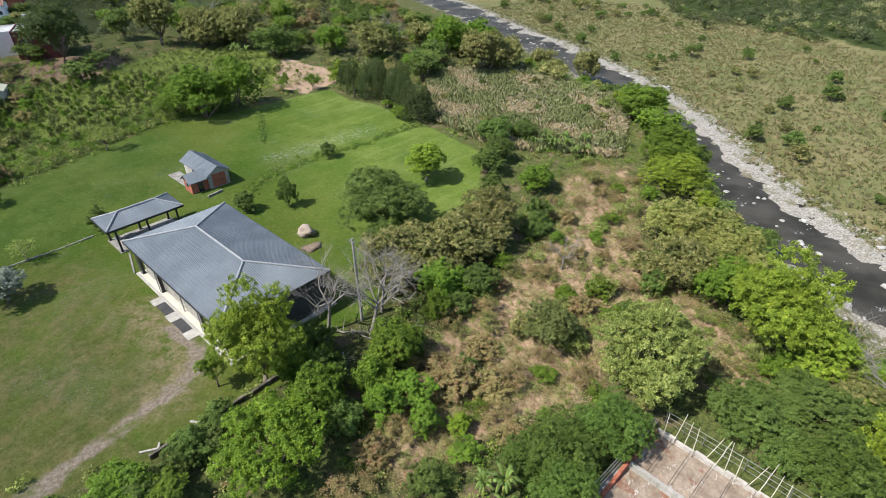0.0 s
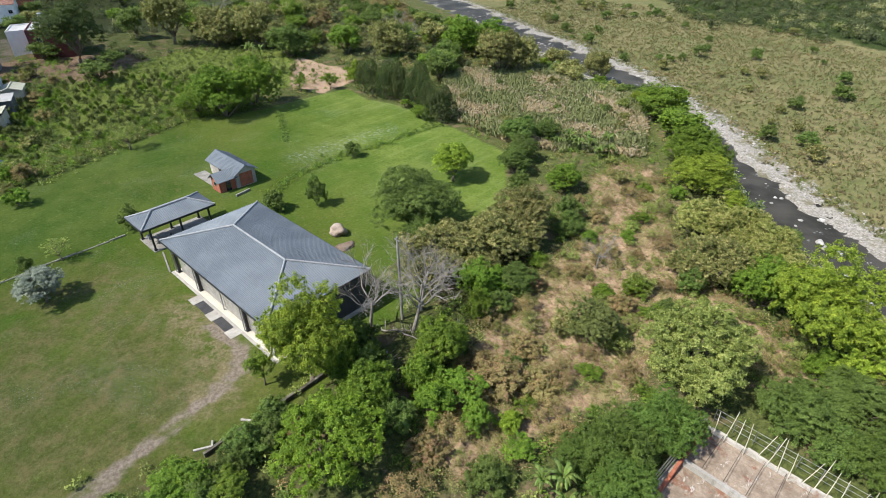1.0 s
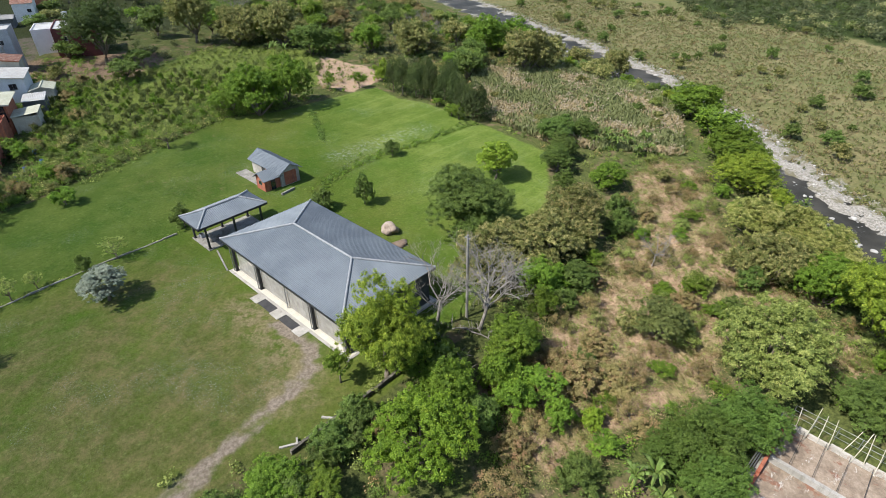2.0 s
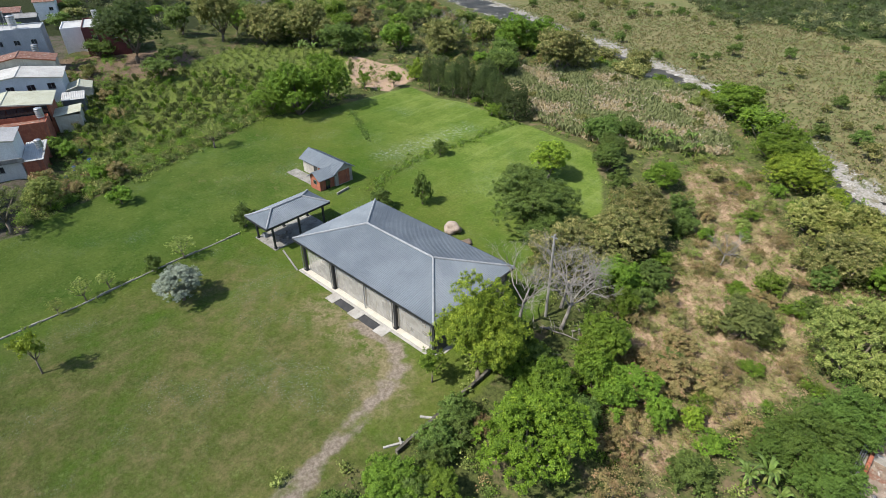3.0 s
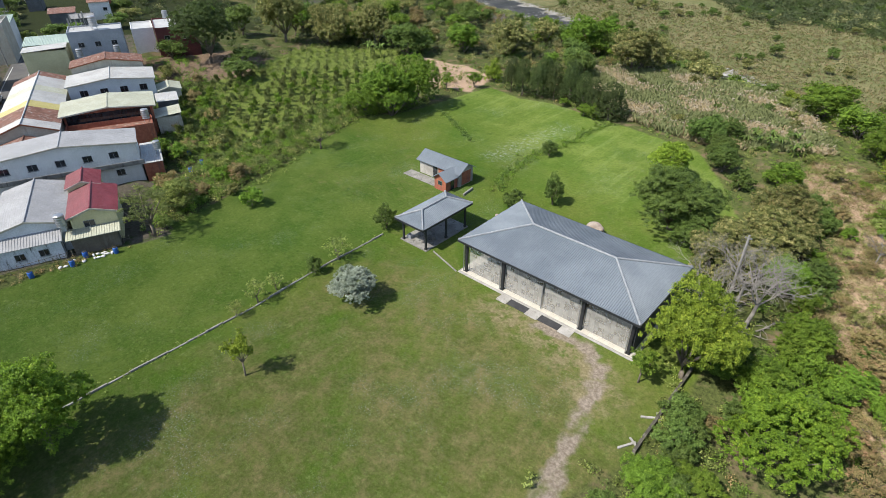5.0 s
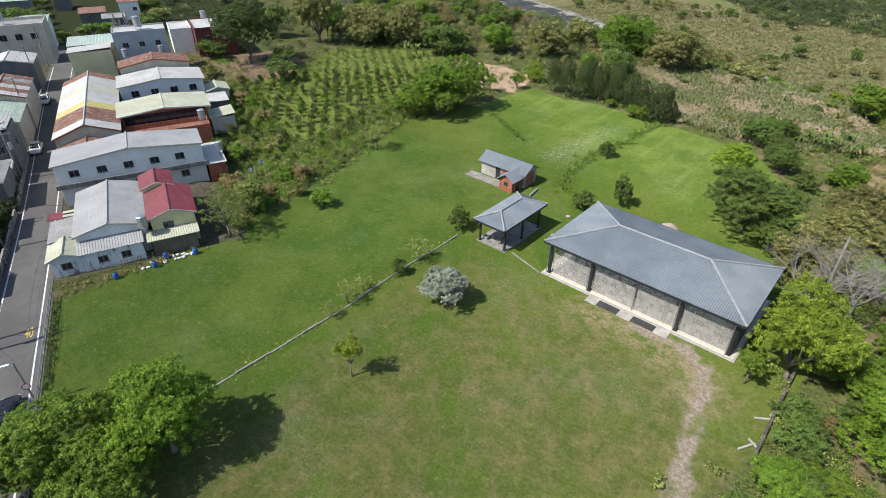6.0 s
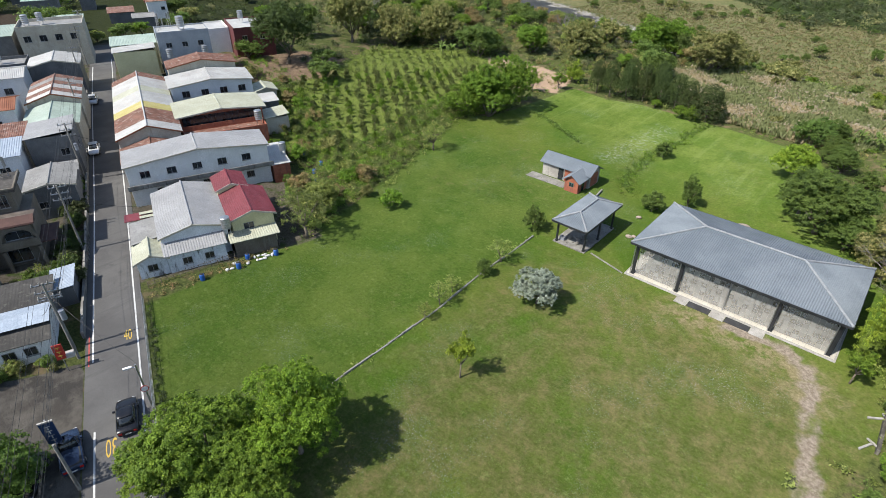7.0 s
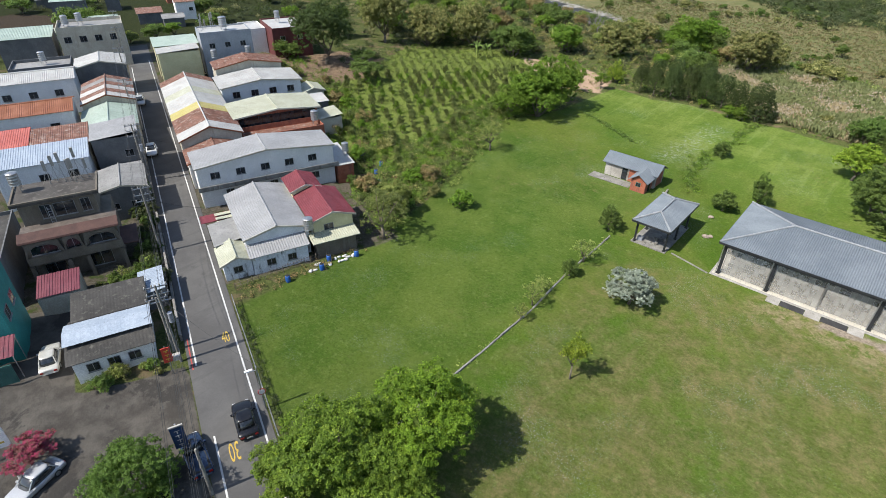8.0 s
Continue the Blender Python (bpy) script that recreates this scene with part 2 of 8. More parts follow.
def line_distance(px, py, line, closed=False):
    pts = np.array(line, float)
    ends = np.roll(pts, -1, 0) if closed else pts[1:]
    best = np.full(px.shape, 1e9)
    side = np.zeros(px.shape)
    for (ax, ay), (bx, by) in zip(pts, ends):
        dx, dy = bx - ax, by - ay
        k = np.clip(((px - ax) * dx + (py - ay) * dy) / (dx * dx + dy * dy), 0, 1)
        qx, qy = px - ax - k * dx, py - ay - k * dy
        d = np.hypot(qx, qy)
        near = d < best
        best = np.where(near, d, best)
        side = np.where(near, np.where(dx * (py - ay) - dy * (px - ax) < 0, 1.0, -1.0), side)
    return best, side


def inside(px, py, poly):
    """Signed distance to a polygon's edge, above zero inside."""
    d, _ = line_distance(px, py, poly, True)
    odd = np.zeros(px.shape, bool)
    pts = np.array(poly, float)
    for (ax, ay), (bx, by) in zip(pts, np.roll(pts, -1, 0)):
        if ay != by:
            odd ^= ((ay > py) != (by > py)) & (px < (bx - ax) * (py - ay) / (by - ay) + ax)
    return np.where(odd, d, -d)


def smooth01(k):
    k = np.clip(k, 0, 1)
    return k * k * (3 - 2 * k)


def to_river(px, py):
    d, side = line_distance(px, py, EDGE)
    return d * side


def past_river(px, py):
    """Distance from the river's middle line, above zero on the floodplain side."""
    d, side = line_distance(px, py, RIVER)
    return d * side


def heights(px, py):
    px, py = np.asarray(px, float), np.asarray(py, float)
    s, r = to_river(px, py), past_river(px, py)
    s = np.maximum(s + 7, 0)
    fall = np.where(r > -8, 1.0, np.maximum(smooth01(px / 25) * np.minimum(s / 20, 1), s / (s + np.maximum(-8 - r, 0.01))))
    z = -18.0 * smooth01(fall)
    wob = 1.3 * np.sin(px * 0.21 + 1) * np.sin(py * 0.183) + 0.7 * np.sin(px * 0.5) * np.sin(py * 0.43)
    z -= 1.1 * smooth01((8.4 + wob - np.abs(r)) / 2.5)
    z += 0.35 * smooth01((np.abs(r) - 9) / 3) * smooth01((17 - np.abs(r)) / 4) * np.sin(px * 0.9) * np.sin(py * 0.8)
    far = smooth01((r - 330) / 900)
    z += 160 * far * (0.6 + 0.4 * np.sin(px * 0.004) * np.cos(py * 0.005))
    rise = smooth01((-px - 55) / 70) * smooth01((75 - py) / 50)
    z += 2.5 * rise
    rough = smooth01((-inside(px, py, FIELD) - 1) / 6) * (1 - smooth01((12 - np.abs(road_offset(px, py))) / 6))
    rough *= 1 - smooth01((inside(px, py, [(57, 21.6), (79, 20.4), (78, 2), (57, 3)]) + 1.5) / 2)
    z += rough * 0.35 * (np.sin(px * 0.7 + 2 * np.sin(py * 0.3)) * np.sin(py * 0.61) + 0.5 * np.sin(px * 1.7) * np.sin(py * 1.43))
    dd, _ = line_distance(px, py, DITCH)
    z -= 0.35 * smooth01((1.3 - dd) / 1.2)
    return z


def road_offset(px, py):
    return (px - VO[0]) * VV[0] + (py - VO[1]) * VV[1]


DITCH = [(-11.0, 58.0), (-11.9, 50.3), (-12.0, 43.4), (-13.2, 37.1), (-13.1, 32.2), (-12.3, 25.4), (-9.5, 20.6)]


def height(x, y):
    """Height of the ground sheet under a point, on its own faces."""
    if not (gx[0] < x < gx[-1] and gy[0] < y < gy[-1]):
        return 0.0
    i, j = int(np.searchsorted(gx, x)) - 1, int(np.searchsorted(gy, y)) - 1
    u, v = (x - gx[i]) / (gx[i + 1] - gx[i]), (y - gy[j]) / (gy[j + 1] - gy[j])
    return float((PZ[j, i] * (1 - u) + PZ[j, i + 1] * u) * (1 - v) + (PZ[j + 1, i] * (1 - u) + PZ[j + 1, i + 1] * u) * v)


def scatter(seed, n, x0, x1, y0, y1, keep):
    """n points spread over a rectangle where keep(x, y) holds."""
    r = np.random.default_rng(seed)
    out = np.zeros((0, 2))
    for _ in range(400):
        x, y = r.uniform(x0, x1, 3000), r.uniform(y0, y1, 3000)
        ok = keep(x, y)
        out = np.concatenate([out, np.stack([x[ok], y[ok]], 1)])
        if len(out) >= n:
            break
    return out[:n].tolist()


def zones_at(px, py):
    """What covers the ground at each point, as soft-edged shares."""
    s_river = past_river(px, py)
    return {
        "lawn": 0.5 + inside(px, py, FIELD) / 3,
        "dry": 0.5 + inside(px, py, BROWN) / 6,
        "orchard": 0.5 + inside(px, py, ORCHARD) / 5,
        "reeds": 0.5 + inside(px, py, REEDS) / 5,
        "clearing": 0.5 + inside(px, py, CLEARING) / 4,
        "flood": 0.5 + (s_river - 16) / 6,
        "stones": 1.0 - np.abs(s_river - 2.5) / 24,
        "trail": 1.0 - line_distance(px, py, PATH_LINE)[0] / 1.5,
        "worn": 1.0 - np.abs(line_distance(px, py, [(8, -3.0), (15, -3.2), (20, -4.2), (22, -7)])[0]) / 4.6,
        "fresh": 0.5 + (py + 0.35 * px - 30) / 26,
        "plough": 0.5 + inside(px, py, [V(-46, 152), V(-22, 152), V(-22, 208), V(-46, 208)]) / 3,
        "sere": 0.5 + np.minimum(np.minimum(px + 10, -4 - py), 40 - px) / 14,
        "back": 0.5 + np.minimum((px - VO[0]) * VU[0] + (py - VO[1]) * VU[1] - 148, 62 - road_offset(px, py)) / 8,
        "bloom": 0.5 + (2.2 - line_distance(px, py, [(-18.6, 31.0), (-17.6, 36.0), (-17.1, 42.5), (-16.2, 51.5)])[0]) / 5,
        "earth": 0.5 + inside(px, py, [V(22, 97), V(46, 92), V(56, 106), V(50, 116), V(22, 116)]) / 4,
        "forest_dark": 0.5 + (past_river(px, py) - 122 - 10 * np.sin(px * 0.05)) / 8,
        "lush": np.minimum(0.5 + (-14 - px) / 5, 0.5 + (22 - py) / 16),
        "yard": 0.5 + inside(px, py, YARD) / 2,
        "village": 0.5 + np.minimum(25 - np.abs(road_offset(px, py) + 1.5), ((px - VO[0]) * VU[0] + (py - VO[1]) * VU[1]) - 24) / 4 + np.minimum(0, 150 - ((px - VO[0]) * VU[0] + (py - VO[1]) * VU[1])) / 6,
    }


def set_zones(me, zones, repeat=1):
    for key, val in zones.items():
        at = me.attributes.new(key, "FLOAT", "POINT")
        at.data.foreach_set("value", np.repeat(np.clip(val, 0, 1).astype(np.float32), repeat))


def axis(lo, hi, step, far):
    core = np.arange(lo, hi + 0.01, step)
    grow, d = [], step
    x = 0.0
    while x < far:
        d *= 1.13
        x += d
        grow.append(x)
    grow = np.array(grow)
    return np.concatenate([lo - grow[::-1], core, hi + grow])


gx, gy = axis(-130, 90, 1.2, 3200), axis(-75, 170, 1.2, 3200)
X, Y = np.meshgrid(gx, gy)
px, py = X.ravel(), Y.ravel()
pz = heights(px, py)
nx, ny = len(gx), len(gy)
PZ = pz.reshape(ny, nx)
idx = np.arange(nx * ny).reshape(ny, nx)
quads = np.stack([idx[:-1, :-1], idx[:-1, 1:], idx[1:, 1:], idx[1:, :-1]], -1).reshape(-1, 4)
me = bpy.data.meshes.new("ground")
me.from_pydata(np.stack([px, py, pz], 1).tolist(), [], quads.tolist())
me.polygons.foreach_set("use_smooth", [True] * len(quads))
set_zones(me, zones_at(px, py))


def ground_material():
    n = Nodes("ground_cover")
    edge = n.noise(0.45, 5.0, 0.65)
    fine = n.noise(5.0, 6.0, 0.7)
    tuft = n.noise(1.6, 5.0, 0.65)
    broad = n.noise(0.07, 3.0, 0.5)

    def zone(name, soft=0.12, push=0.8):
        k = n.math("ADD", n.attr(name), n.math("MULTIPLY", n.math("SUBTRACT", edge, 0.5), push))
        return n.ramp(k, 0.5 - soft, 0.5 + soft)

    def tone(fac, lo, hi, a, b):
        return n.mix(n.ramp(fac, lo, hi), a, b)

    speck = n.noise(2.6, 7.0, 0.75)
    weed = n.noise(0.5, 7.0, 0.72)
    col = n.mix(n.ramp(speck, 0.32, 0.68), (0.0234, 0.0351, 0.0109), (0.0858, 0.0975, 0.0312))
    col = n.mix(n.ramp(n.noise(0.25, 6.0, 0.7), 0.5, 0.66), col, (0.117, 0.0897, 0.0546))
    dry = n.mix(n.ramp(speck, 0.4, 0.6), (0.165, 0.113, 0.074), (0.31, 0.225, 0.15))
    dry = n.mix(n.math("MULTIPLY", n.ramp(n.noise(0.2, 7.0, 0.72), 0.46, 0.6), 0.7), dry, n.mix(n.ramp(speck, 0.35, 0.65), (0.07, 0.08, 0.026), (0.16, 0.15, 0.058)))
    col = n.mix(zone("dry"), col, dry)
    orchard = n.mix(n.ramp(speck, 0.35, 0.65), (0.058, 0.082, 0.018), (0.14, 0.172, 0.04))
    col = n.mix(zone("orchard"), col, orchard)
    col = n.mix(zone("reeds"), col, n.mix(n.ramp(speck, 0.3, 0.7), (0.1, 0.11, 0.05), (0.21, 0.19, 0.1)))
    flood = n.mix(n.ramp(n.noise(0.05, 7.0, 0.75), 0.38, 0.62), (0.135, 0.117, 0.06), (0.078, 0.09, 0.034))
    flood = n.mix(n.ramp(n.noise(0.8, 6.0, 0.75), 0.4, 0.66), flood, (0.075, 0.08, 0.034))
    flood = n.mix(n.ramp(n.noise(1.7, 5.0, 0.8), 0.58, 0.72), flood, (0.2, 0.17, 0.1))
    col = n.mix(zone("flood", 0.2, 1.2), col, flood)
    # ground colour taken down under the far woods, dark between the crowns
    col = n.mix(zone("forest_dark"), col, n.mix(n.ramp(speck, 0.35, 0.65), (0.012, 0.02, 0.006), (0.035, 0.05, 0.015)))
    gravel = n.mix(n.ramp(n.noise(2.2, 6.0, 0.8), 0.35, 0.7), (0.1014, 0.0975, 0.0858), (0.3276, 0.312, 0.2886))
    gravel = n.mix(n.ramp(n.noise(0.16, 6.0, 0.7), 0.5, 0.62), gravel, n.mix(n.ramp(speck, 0.3, 0.7), (0.078, 0.078, 0.0468), (0.156, 0.1404, 0.1014)))
    col = n.mix(zone("stones", 0.12, 0.9), col, gravel)
    lawn = n.mix(n.ramp(n.noise(0.06, 6.0, 0.65), 0.36, 0.62), (0.042, 0.083, 0.009), (0.078, 0.105, 0.018))
    lawn = n.mix(n.math("MULTIPLY", n.math("MULTIPLY", n.ramp(weed, 0.46, 0.7), n.ramp(n.noise(0.045, 4.0, 0.6), 0.4, 0.56)), 0.4), lawn, (0.11, 0.102, 0.04))
    lawn = n.mix(n.math("MULTIPLY", zone("lush", 0.4, 0.6), 0.75), lawn, n.mix(n.ramp(n.noise(0.11, 6.0, 0.7), 0.38, 0.62), (0.037, 0.072, 0.011), (0.073, 0.105, 0.021)))
    lawn = n.mix(n.math("MULTIPLY", zone("fresh", 0.45, 0.5), 0.72), lawn, n.mix(n.ramp(n.noise(0.09, 6.0, 0.7), 0.38, 0.62), (0.072, 0.12, 0.018), (0.13, 0.172, 0.038)))
    streak = n.noise(1.0, 4.0, 0.6, n.stretch(0.75, 0.05, 1.0, radians(-12)))
    lawn = n.mix(n.math("MULTIPLY", n.math("MULTIPLY", zone("fresh", 0.45, 0.5), n.ramp(streak, 0.5, 0.66)), 0.26), lawn, (0.18, 0.22, 0.075))
    lawn = n.mix(n.math("MULTIPLY", n.math("MULTIPLY", zone("sere", 0.45, 0.6), n.ramp(n.noise(0.13, 7.0, 0.72), 0.28, 0.58)), 0.85), lawn, n.mix(n.ramp(n.noise(0.5, 7.0, 0.78), 0.38, 0.66), (0.056, 0.069, 0.018), (0.126, 0.104, 0.05)))
    lawn = n.mix(n.ramp(speck, 0.34, 0.6), n.mix(0.4, lawn, (0.016, 0.03, 0.004)), lawn)
    lawn = n.mix(n.math("MULTIPLY", n.ramp(fine, 0.52, 0.68), 0.3), lawn, (0.15, 0.175, 0.05))
    lawn = n.mix(n.math("MULTIPLY", n.ramp(n.noise(1.15, 8.0, 0.82), 0.53, 0.66), 0.42), lawn, (0.15, 0.185, 0.06))
    lawn = n.mix(n.math("MULTIPLY", n.ramp(n.noise(0.42, 8.0, 0.8, n.stretch(1.0, 0.55, 1.0, radians(30))), 0.53, 0.68), 0.5), lawn, (0.022, 0.052, 0.007))
    bare = n.math("MULTIPLY", n.ramp(n.noise(0.035, 4.0, 0.6), 0.5, 0.64), n.ramp(n.noise(0.9, 7.0, 0.78), 0.5, 0.7))
    lawn = n.mix(n.math("MULTIPLY", bare, 0.55), lawn, (0.136, 0.11, 0.052))
    flowers = n.math("MULTIPLY", n.ramp(n.noise(0.08, 5.0, 0.65, vec=n.stretch(1, 1, 1, 0.5)), 0.5, 0.66), n.ramp(n.noise(6.0, 4.0, 0.8), 0.54, 0.66))
    lawn = n.mix(n.math("MULTIPLY", flowers, 0.6), lawn, (0.25, 0.265, 0.285))
    lawn = n.mix(n.math("MULTIPLY", n.math("MULTIPLY", zone("bloom", 0.4, 1.2), n.ramp(n.noise(1.4, 7.0, 0.8), 0.48, 0.66)), 0.6), lawn, (0.25, 0.265, 0.27))
    col = n.mix(zone("lawn", 0.12, 0.7), col, lawn)
    worn = n.mix(n.ramp(speck, 0.3, 0.7), (0.099, 0.0855, 0.0405), (0.216, 0.18, 0.1125))
    patchy = n.math("MULTIPLY", zone("worn", 0.4, 1.2), n.ramp(n.noise(0.55, 7.0, 0.75), 0.4, 0.58))
    col = n.mix(n.math("MULTIPLY", patchy, 0.9), col, worn)
    trail = n.mix(n.ramp(n.noise(2.5, 6.0, 0.75), 0.35, 0.68), (0.12, 0.098, 0.075), (0.235, 0.198, 0.165))
    col = n.mix(n.math("MULTIPLY", zone("trail", 0.22, 1.3), 0.95), col, trail)
    col = n.mix(zone("clearing"), col, n.mix(n.ramp(speck, 0.3, 0.7), (0.2106, 0.1482, 0.1014), (0.3276, 0.2418, 0.1716)))
    soil = n.mix(n.ramp(speck, 0.3, 0.7), (0.0465, 0.0403, 0.0279), (0.1054, 0.093, 0.0744))
    soil = n.mix(n.ramp(weed, 0.5, 0.62), soil, (0.0372, 0.0527, 0.0155))
    col = n.mix(zone("village"), col, soil)
    # dark scrub past the village, with the cloud shadow there put into its colour
    col = n.mix(zone("back", 0.2, 0.8), col, n.mix(n.ramp(speck, 0.35, 0.65), (0.012, 0.018, 0.006), (0.034, 0.04, 0.014)))
    col = n.mix(zone("earth", 0.2, 1.0), col, n.mix(n.ramp(speck, 0.35, 0.65), (0.09, 0.062, 0.04), (0.2, 0.145, 0.098)))
    col = n.mix(zone("plough"), col, n.mix(n.ramp(speck, 0.3, 0.7), (0.03, 0.023, 0.016), (0.06, 0.046, 0.033)))
    yard = n.mix(n.ramp(n.noise(0.35, 6.0, 0.7), 0.35, 0.65), (0.056, 0.051, 0.045), (0.1, 0.092, 0.08))
    yard = n.mix(n.ramp(n.noise(0.12, 6.0, 0.75), 0.54, 0.6), yard, (0.046, 0.043, 0.039))
    col = n.mix(zone("yard", 0.05, 0.1), col, yard)
    n.bump(n.math("ADD", fine, tuft), 0.7, 0.12)
    n.put(n.bsdf, "Diffuse Roughness", 0.85)
    return n.done(col, 0.95, 0.0, 0.06)


GROUND_COVER = ground_material()
me.materials.append(GROUND_COVER)
tagged(new("ground", me), "mown green meadow, dry brown scrub ground and tan floodplain", "ground", kind="structure")


def on_ground(x, y, rz=0.0, size=1.0, sz=None, sink=0.0):
    return Matrix.LocRotScale((x, y, height(x, y) - sink), Euler((0, 0, rz)), (size, size, size if sz is None else sz))


# ---- river ----
def water():
    n = Nodes("river_water")
    rip = n.noise(0.5, 5.0, 0.65, n.stretch(0.7, 1.2, 1.0))
    foam = n.math("MULTIPLY", n.ramp(n.noise(0.16, 5.0, 0.7), 0.6, 0.7), n.ramp(n.noise(2.2, 5.0, 0.8), 0.5, 0.62))
    col = n.mix(foam, n.mix(n.ramp(n.noise(0.1, 3.0), 0.35, 0.65), (0.022, 0.021, 0.017), (0.05, 0.047, 0.04)), (0.6, 0.62, 0.62))
    n.bump(rip, 0.5, 0.12)
    return n.done(col, n.math("MULTIPLY_ADD", foam, 0.4, 0.5), 0.0, 0.05)


rb = Build()
prev = None
ed = np.array(RIVER, float)
for k in range(len(ed)):
    d = ed[min(k + 1, len(ed) - 1)] - ed[max(k - 1, 0)]
    d /= np.hypot(*d)
    nrm = np.array((d[1], -d[0]))
    a, b = ed[k] - nrm * 12, ed[k] + nrm * 12
    row = (a[0], a[1], -18.35), (b[0], b[1], -18.35)
    if prev:
        rb.poly(prev[0], row[0], row[1], prev[1])
    prev = row
river = solid("water", rb, water(), "dark shallow river running between banks of pale stones", "river", kind="structure")

# ---- the open hall with its hipped roof ----
def roof_tiles():
    n = Nodes("grey_roof_tiles")
    big = n.noise(0.25, 4.0)
    fine = n.noise(7.0, 5.0, 0.7)
    col = n.mix(n.ramp(big, 0.35, 0.65), (0.124, 0.146, 0.168), (0.16, 0.184, 0.207))
    col = n.mix(n.ramp(fine, 0.35, 0.7), n.mix(0.25, col, (0.03, 0.03, 0.035)), col)
    n.bump(fine, 0.15, 0.02)
    return n.done(col, 0.8, 0.0, 0.12)


TILES = roof_tiles()
RIDGE = plain("pale_ridge_caps", (0.2, 0.212, 0.225), (0.265, 0.278, 0.29), 1.5, 9.0, 0.55, bump=0.1)


def hip_roof(parent, x0, x1, y0, y1, eave, ridge, hip, pitch, over_label=""):
    """A hipped roof with real ribs on each slope, ridge and hip caps and a fascia under the eaves."""
    ym = (y0 + y1) / 2
    A, B = Vector((x0, y0, eave)), Vector((x1, y0, eave))
    C, D = Vector((x1, y1, eave)), Vector((x0, y1, eave))
    long_x = x1 - x0 > y1 - y0
    if long_x:
        L, R = Vector((x0 + hip, ym, ridge)), Vector((x1 - hip, ym, ridge))
        slopes = ((A, B, R, L), (C, D, L, R), (B, C, R, R), (D, A, L, L))
    else:
        xm = (x0 + x1) / 2
        L, R = Vector((xm, y0 + hip, ridge)), Vector((xm, y1 - hip, ridge))
        slopes = ((B, C, R, L), (D, A, L, R), (A, B, L, L), (C, D, R, R))
    for p, q, r, s in slopes:
        b = Build()
        up = (q - p).cross(s - p).normalized()
        thick = up * -0.08
        tri = (r - s).length < 1e-6
        low = [p, q, r] if tri else [p, q, r, s]
        b.hexa([v + thick for v in low], low)
        wide = (q - p).length
        e = (q - p) / wide
        ks, kr = (s - p).dot(e), (r - p).dot(e)
        rise = (s - p) - e * ks
        n = int(wide / pitch)
        slope = part("roof_slope", b, TILES, parent, "grey ribbed tile slope")
        rows = []
        for i in range(n):
            b = Build()
            k = (i + 0.5) * wide / n
            f = min(1.0, k / ks if ks > 1e-6 else 1.0, (wide - k) / (wide - kr) if wide - kr > 1e-6 else 1.0)
            if f < 0.03:
                continue
            base, top = p + e * k - rise * 0.005, p + e * k + rise * f
            h = pitch * 0.22
            w = e * (pitch * 0.28)
            courses = max(1, int(rise.length * f / 0.42))
            for c in range(courses):
                a0, a1 = base.lerp(top, c / courses), base.lerp(top, (c + 1) / courses)
                lift0, lift1 = up * (h + 0.025), up * h
                b.poly(a0 - w, a0 + lift0, a1 + lift1, a1 - w)
                b.poly(a0 + lift0, a0 + w, a1 + w, a1 + lift1)
                b.poly(a0 - w, a0 + w, a0 + lift0)
            rows.append(b)
        for row in rows:
            part("tile_rib", row, TILES, slope)
    for a, c in ((L, R), (A, L), (D, L), (B, R), (C, R)) if long_x else ((L, R), (A, L), (B, L), (C, R), (D, R)):
        b = Build()
        n = max(2, int((c - a).length / 0.5))
        pts, rad = [], []
        for i in range(n):
            for u, r in ((i / n + 0.001, 0.14), ((i + 1) / n - 0.001, 0.11)):
                pts.append(a.lerp(c, u) + Vector((0, 0, 0.07)))
                rad.append(r)
        b.tube(pts, rad, 8)
        part("ridge_cap", b, RIDGE, parent, "pale ridge cap tiles")
    b = Build()
    for u, v in ((A, B), (B, C), (C, D), (D, A)):
        out = (v - u).normalized().cross(Vector((0, 0, 1))) * 0.07
        dn = Vector((0, 0, -0.26))
        b.hexa([u + dn, v + dn, v + dn + out, u + dn + out], [u, v, v + out, u + out])
    part("fascia", b, STEEL, parent, "dark fascia and gutter")


def floor_tiles():
    n = Nodes("hall_floor_tiles")
    br = n.t.nodes.new("ShaderNodeTexBrick")
    n.put(br, "Vector", n.pos)
    n.put(br, "Scale", 1.0)
    n.put(br, "Mortar Size", 0.012)
    n.put(br, "Brick Width", 0.6)
    n.put(br, "Row Height", 0.6)
    n.put(br, "Color1", (0.4, 0.37, 0.31, 1))
    n.put(br, "Color2", (0.46, 0.43, 0.37, 1))
    n.put(br, "Mortar", (0.2, 0.2, 0.19, 1))
    col = n.mix(n.ramp(n.noise(0.8), 0.35, 0.7), br.outputs["Color"], n.mix(0.35, br.outputs["Color"], (0.3, 0.3, 0.25)))
    n.bump(br.outputs["Fac"], 0.2, -0.01)
    return n.done(col, 0.45, 0, 0.5)


hall = thing("hall", pose(0, 0, 0), "large open hall with grey hipped tile roof on dark steel posts", "pavilion building")
b = Build()
b.box(-0.05, 22.85, 0.0, 12.75, -0.3, 0.12)
part("floor_slab", b, floor_tiles(), hall, "pale tiled floor slab")
b = Build()
b.box(-0.25, 23.05, -0.3, -0.002, -0.3, 0.08)
b.box(-0.25, 23.05, 12.752, 13.05, -0.3, 0.08)
b.box(-0.25, -0.052, -0.002, 12.752, -0.3, 0.08)
b.box(22.852, 23.05, -0.002, 12.752, -0.3, 0.08)
part("apron", b, CONCRETE, hall, "pale concrete apron")
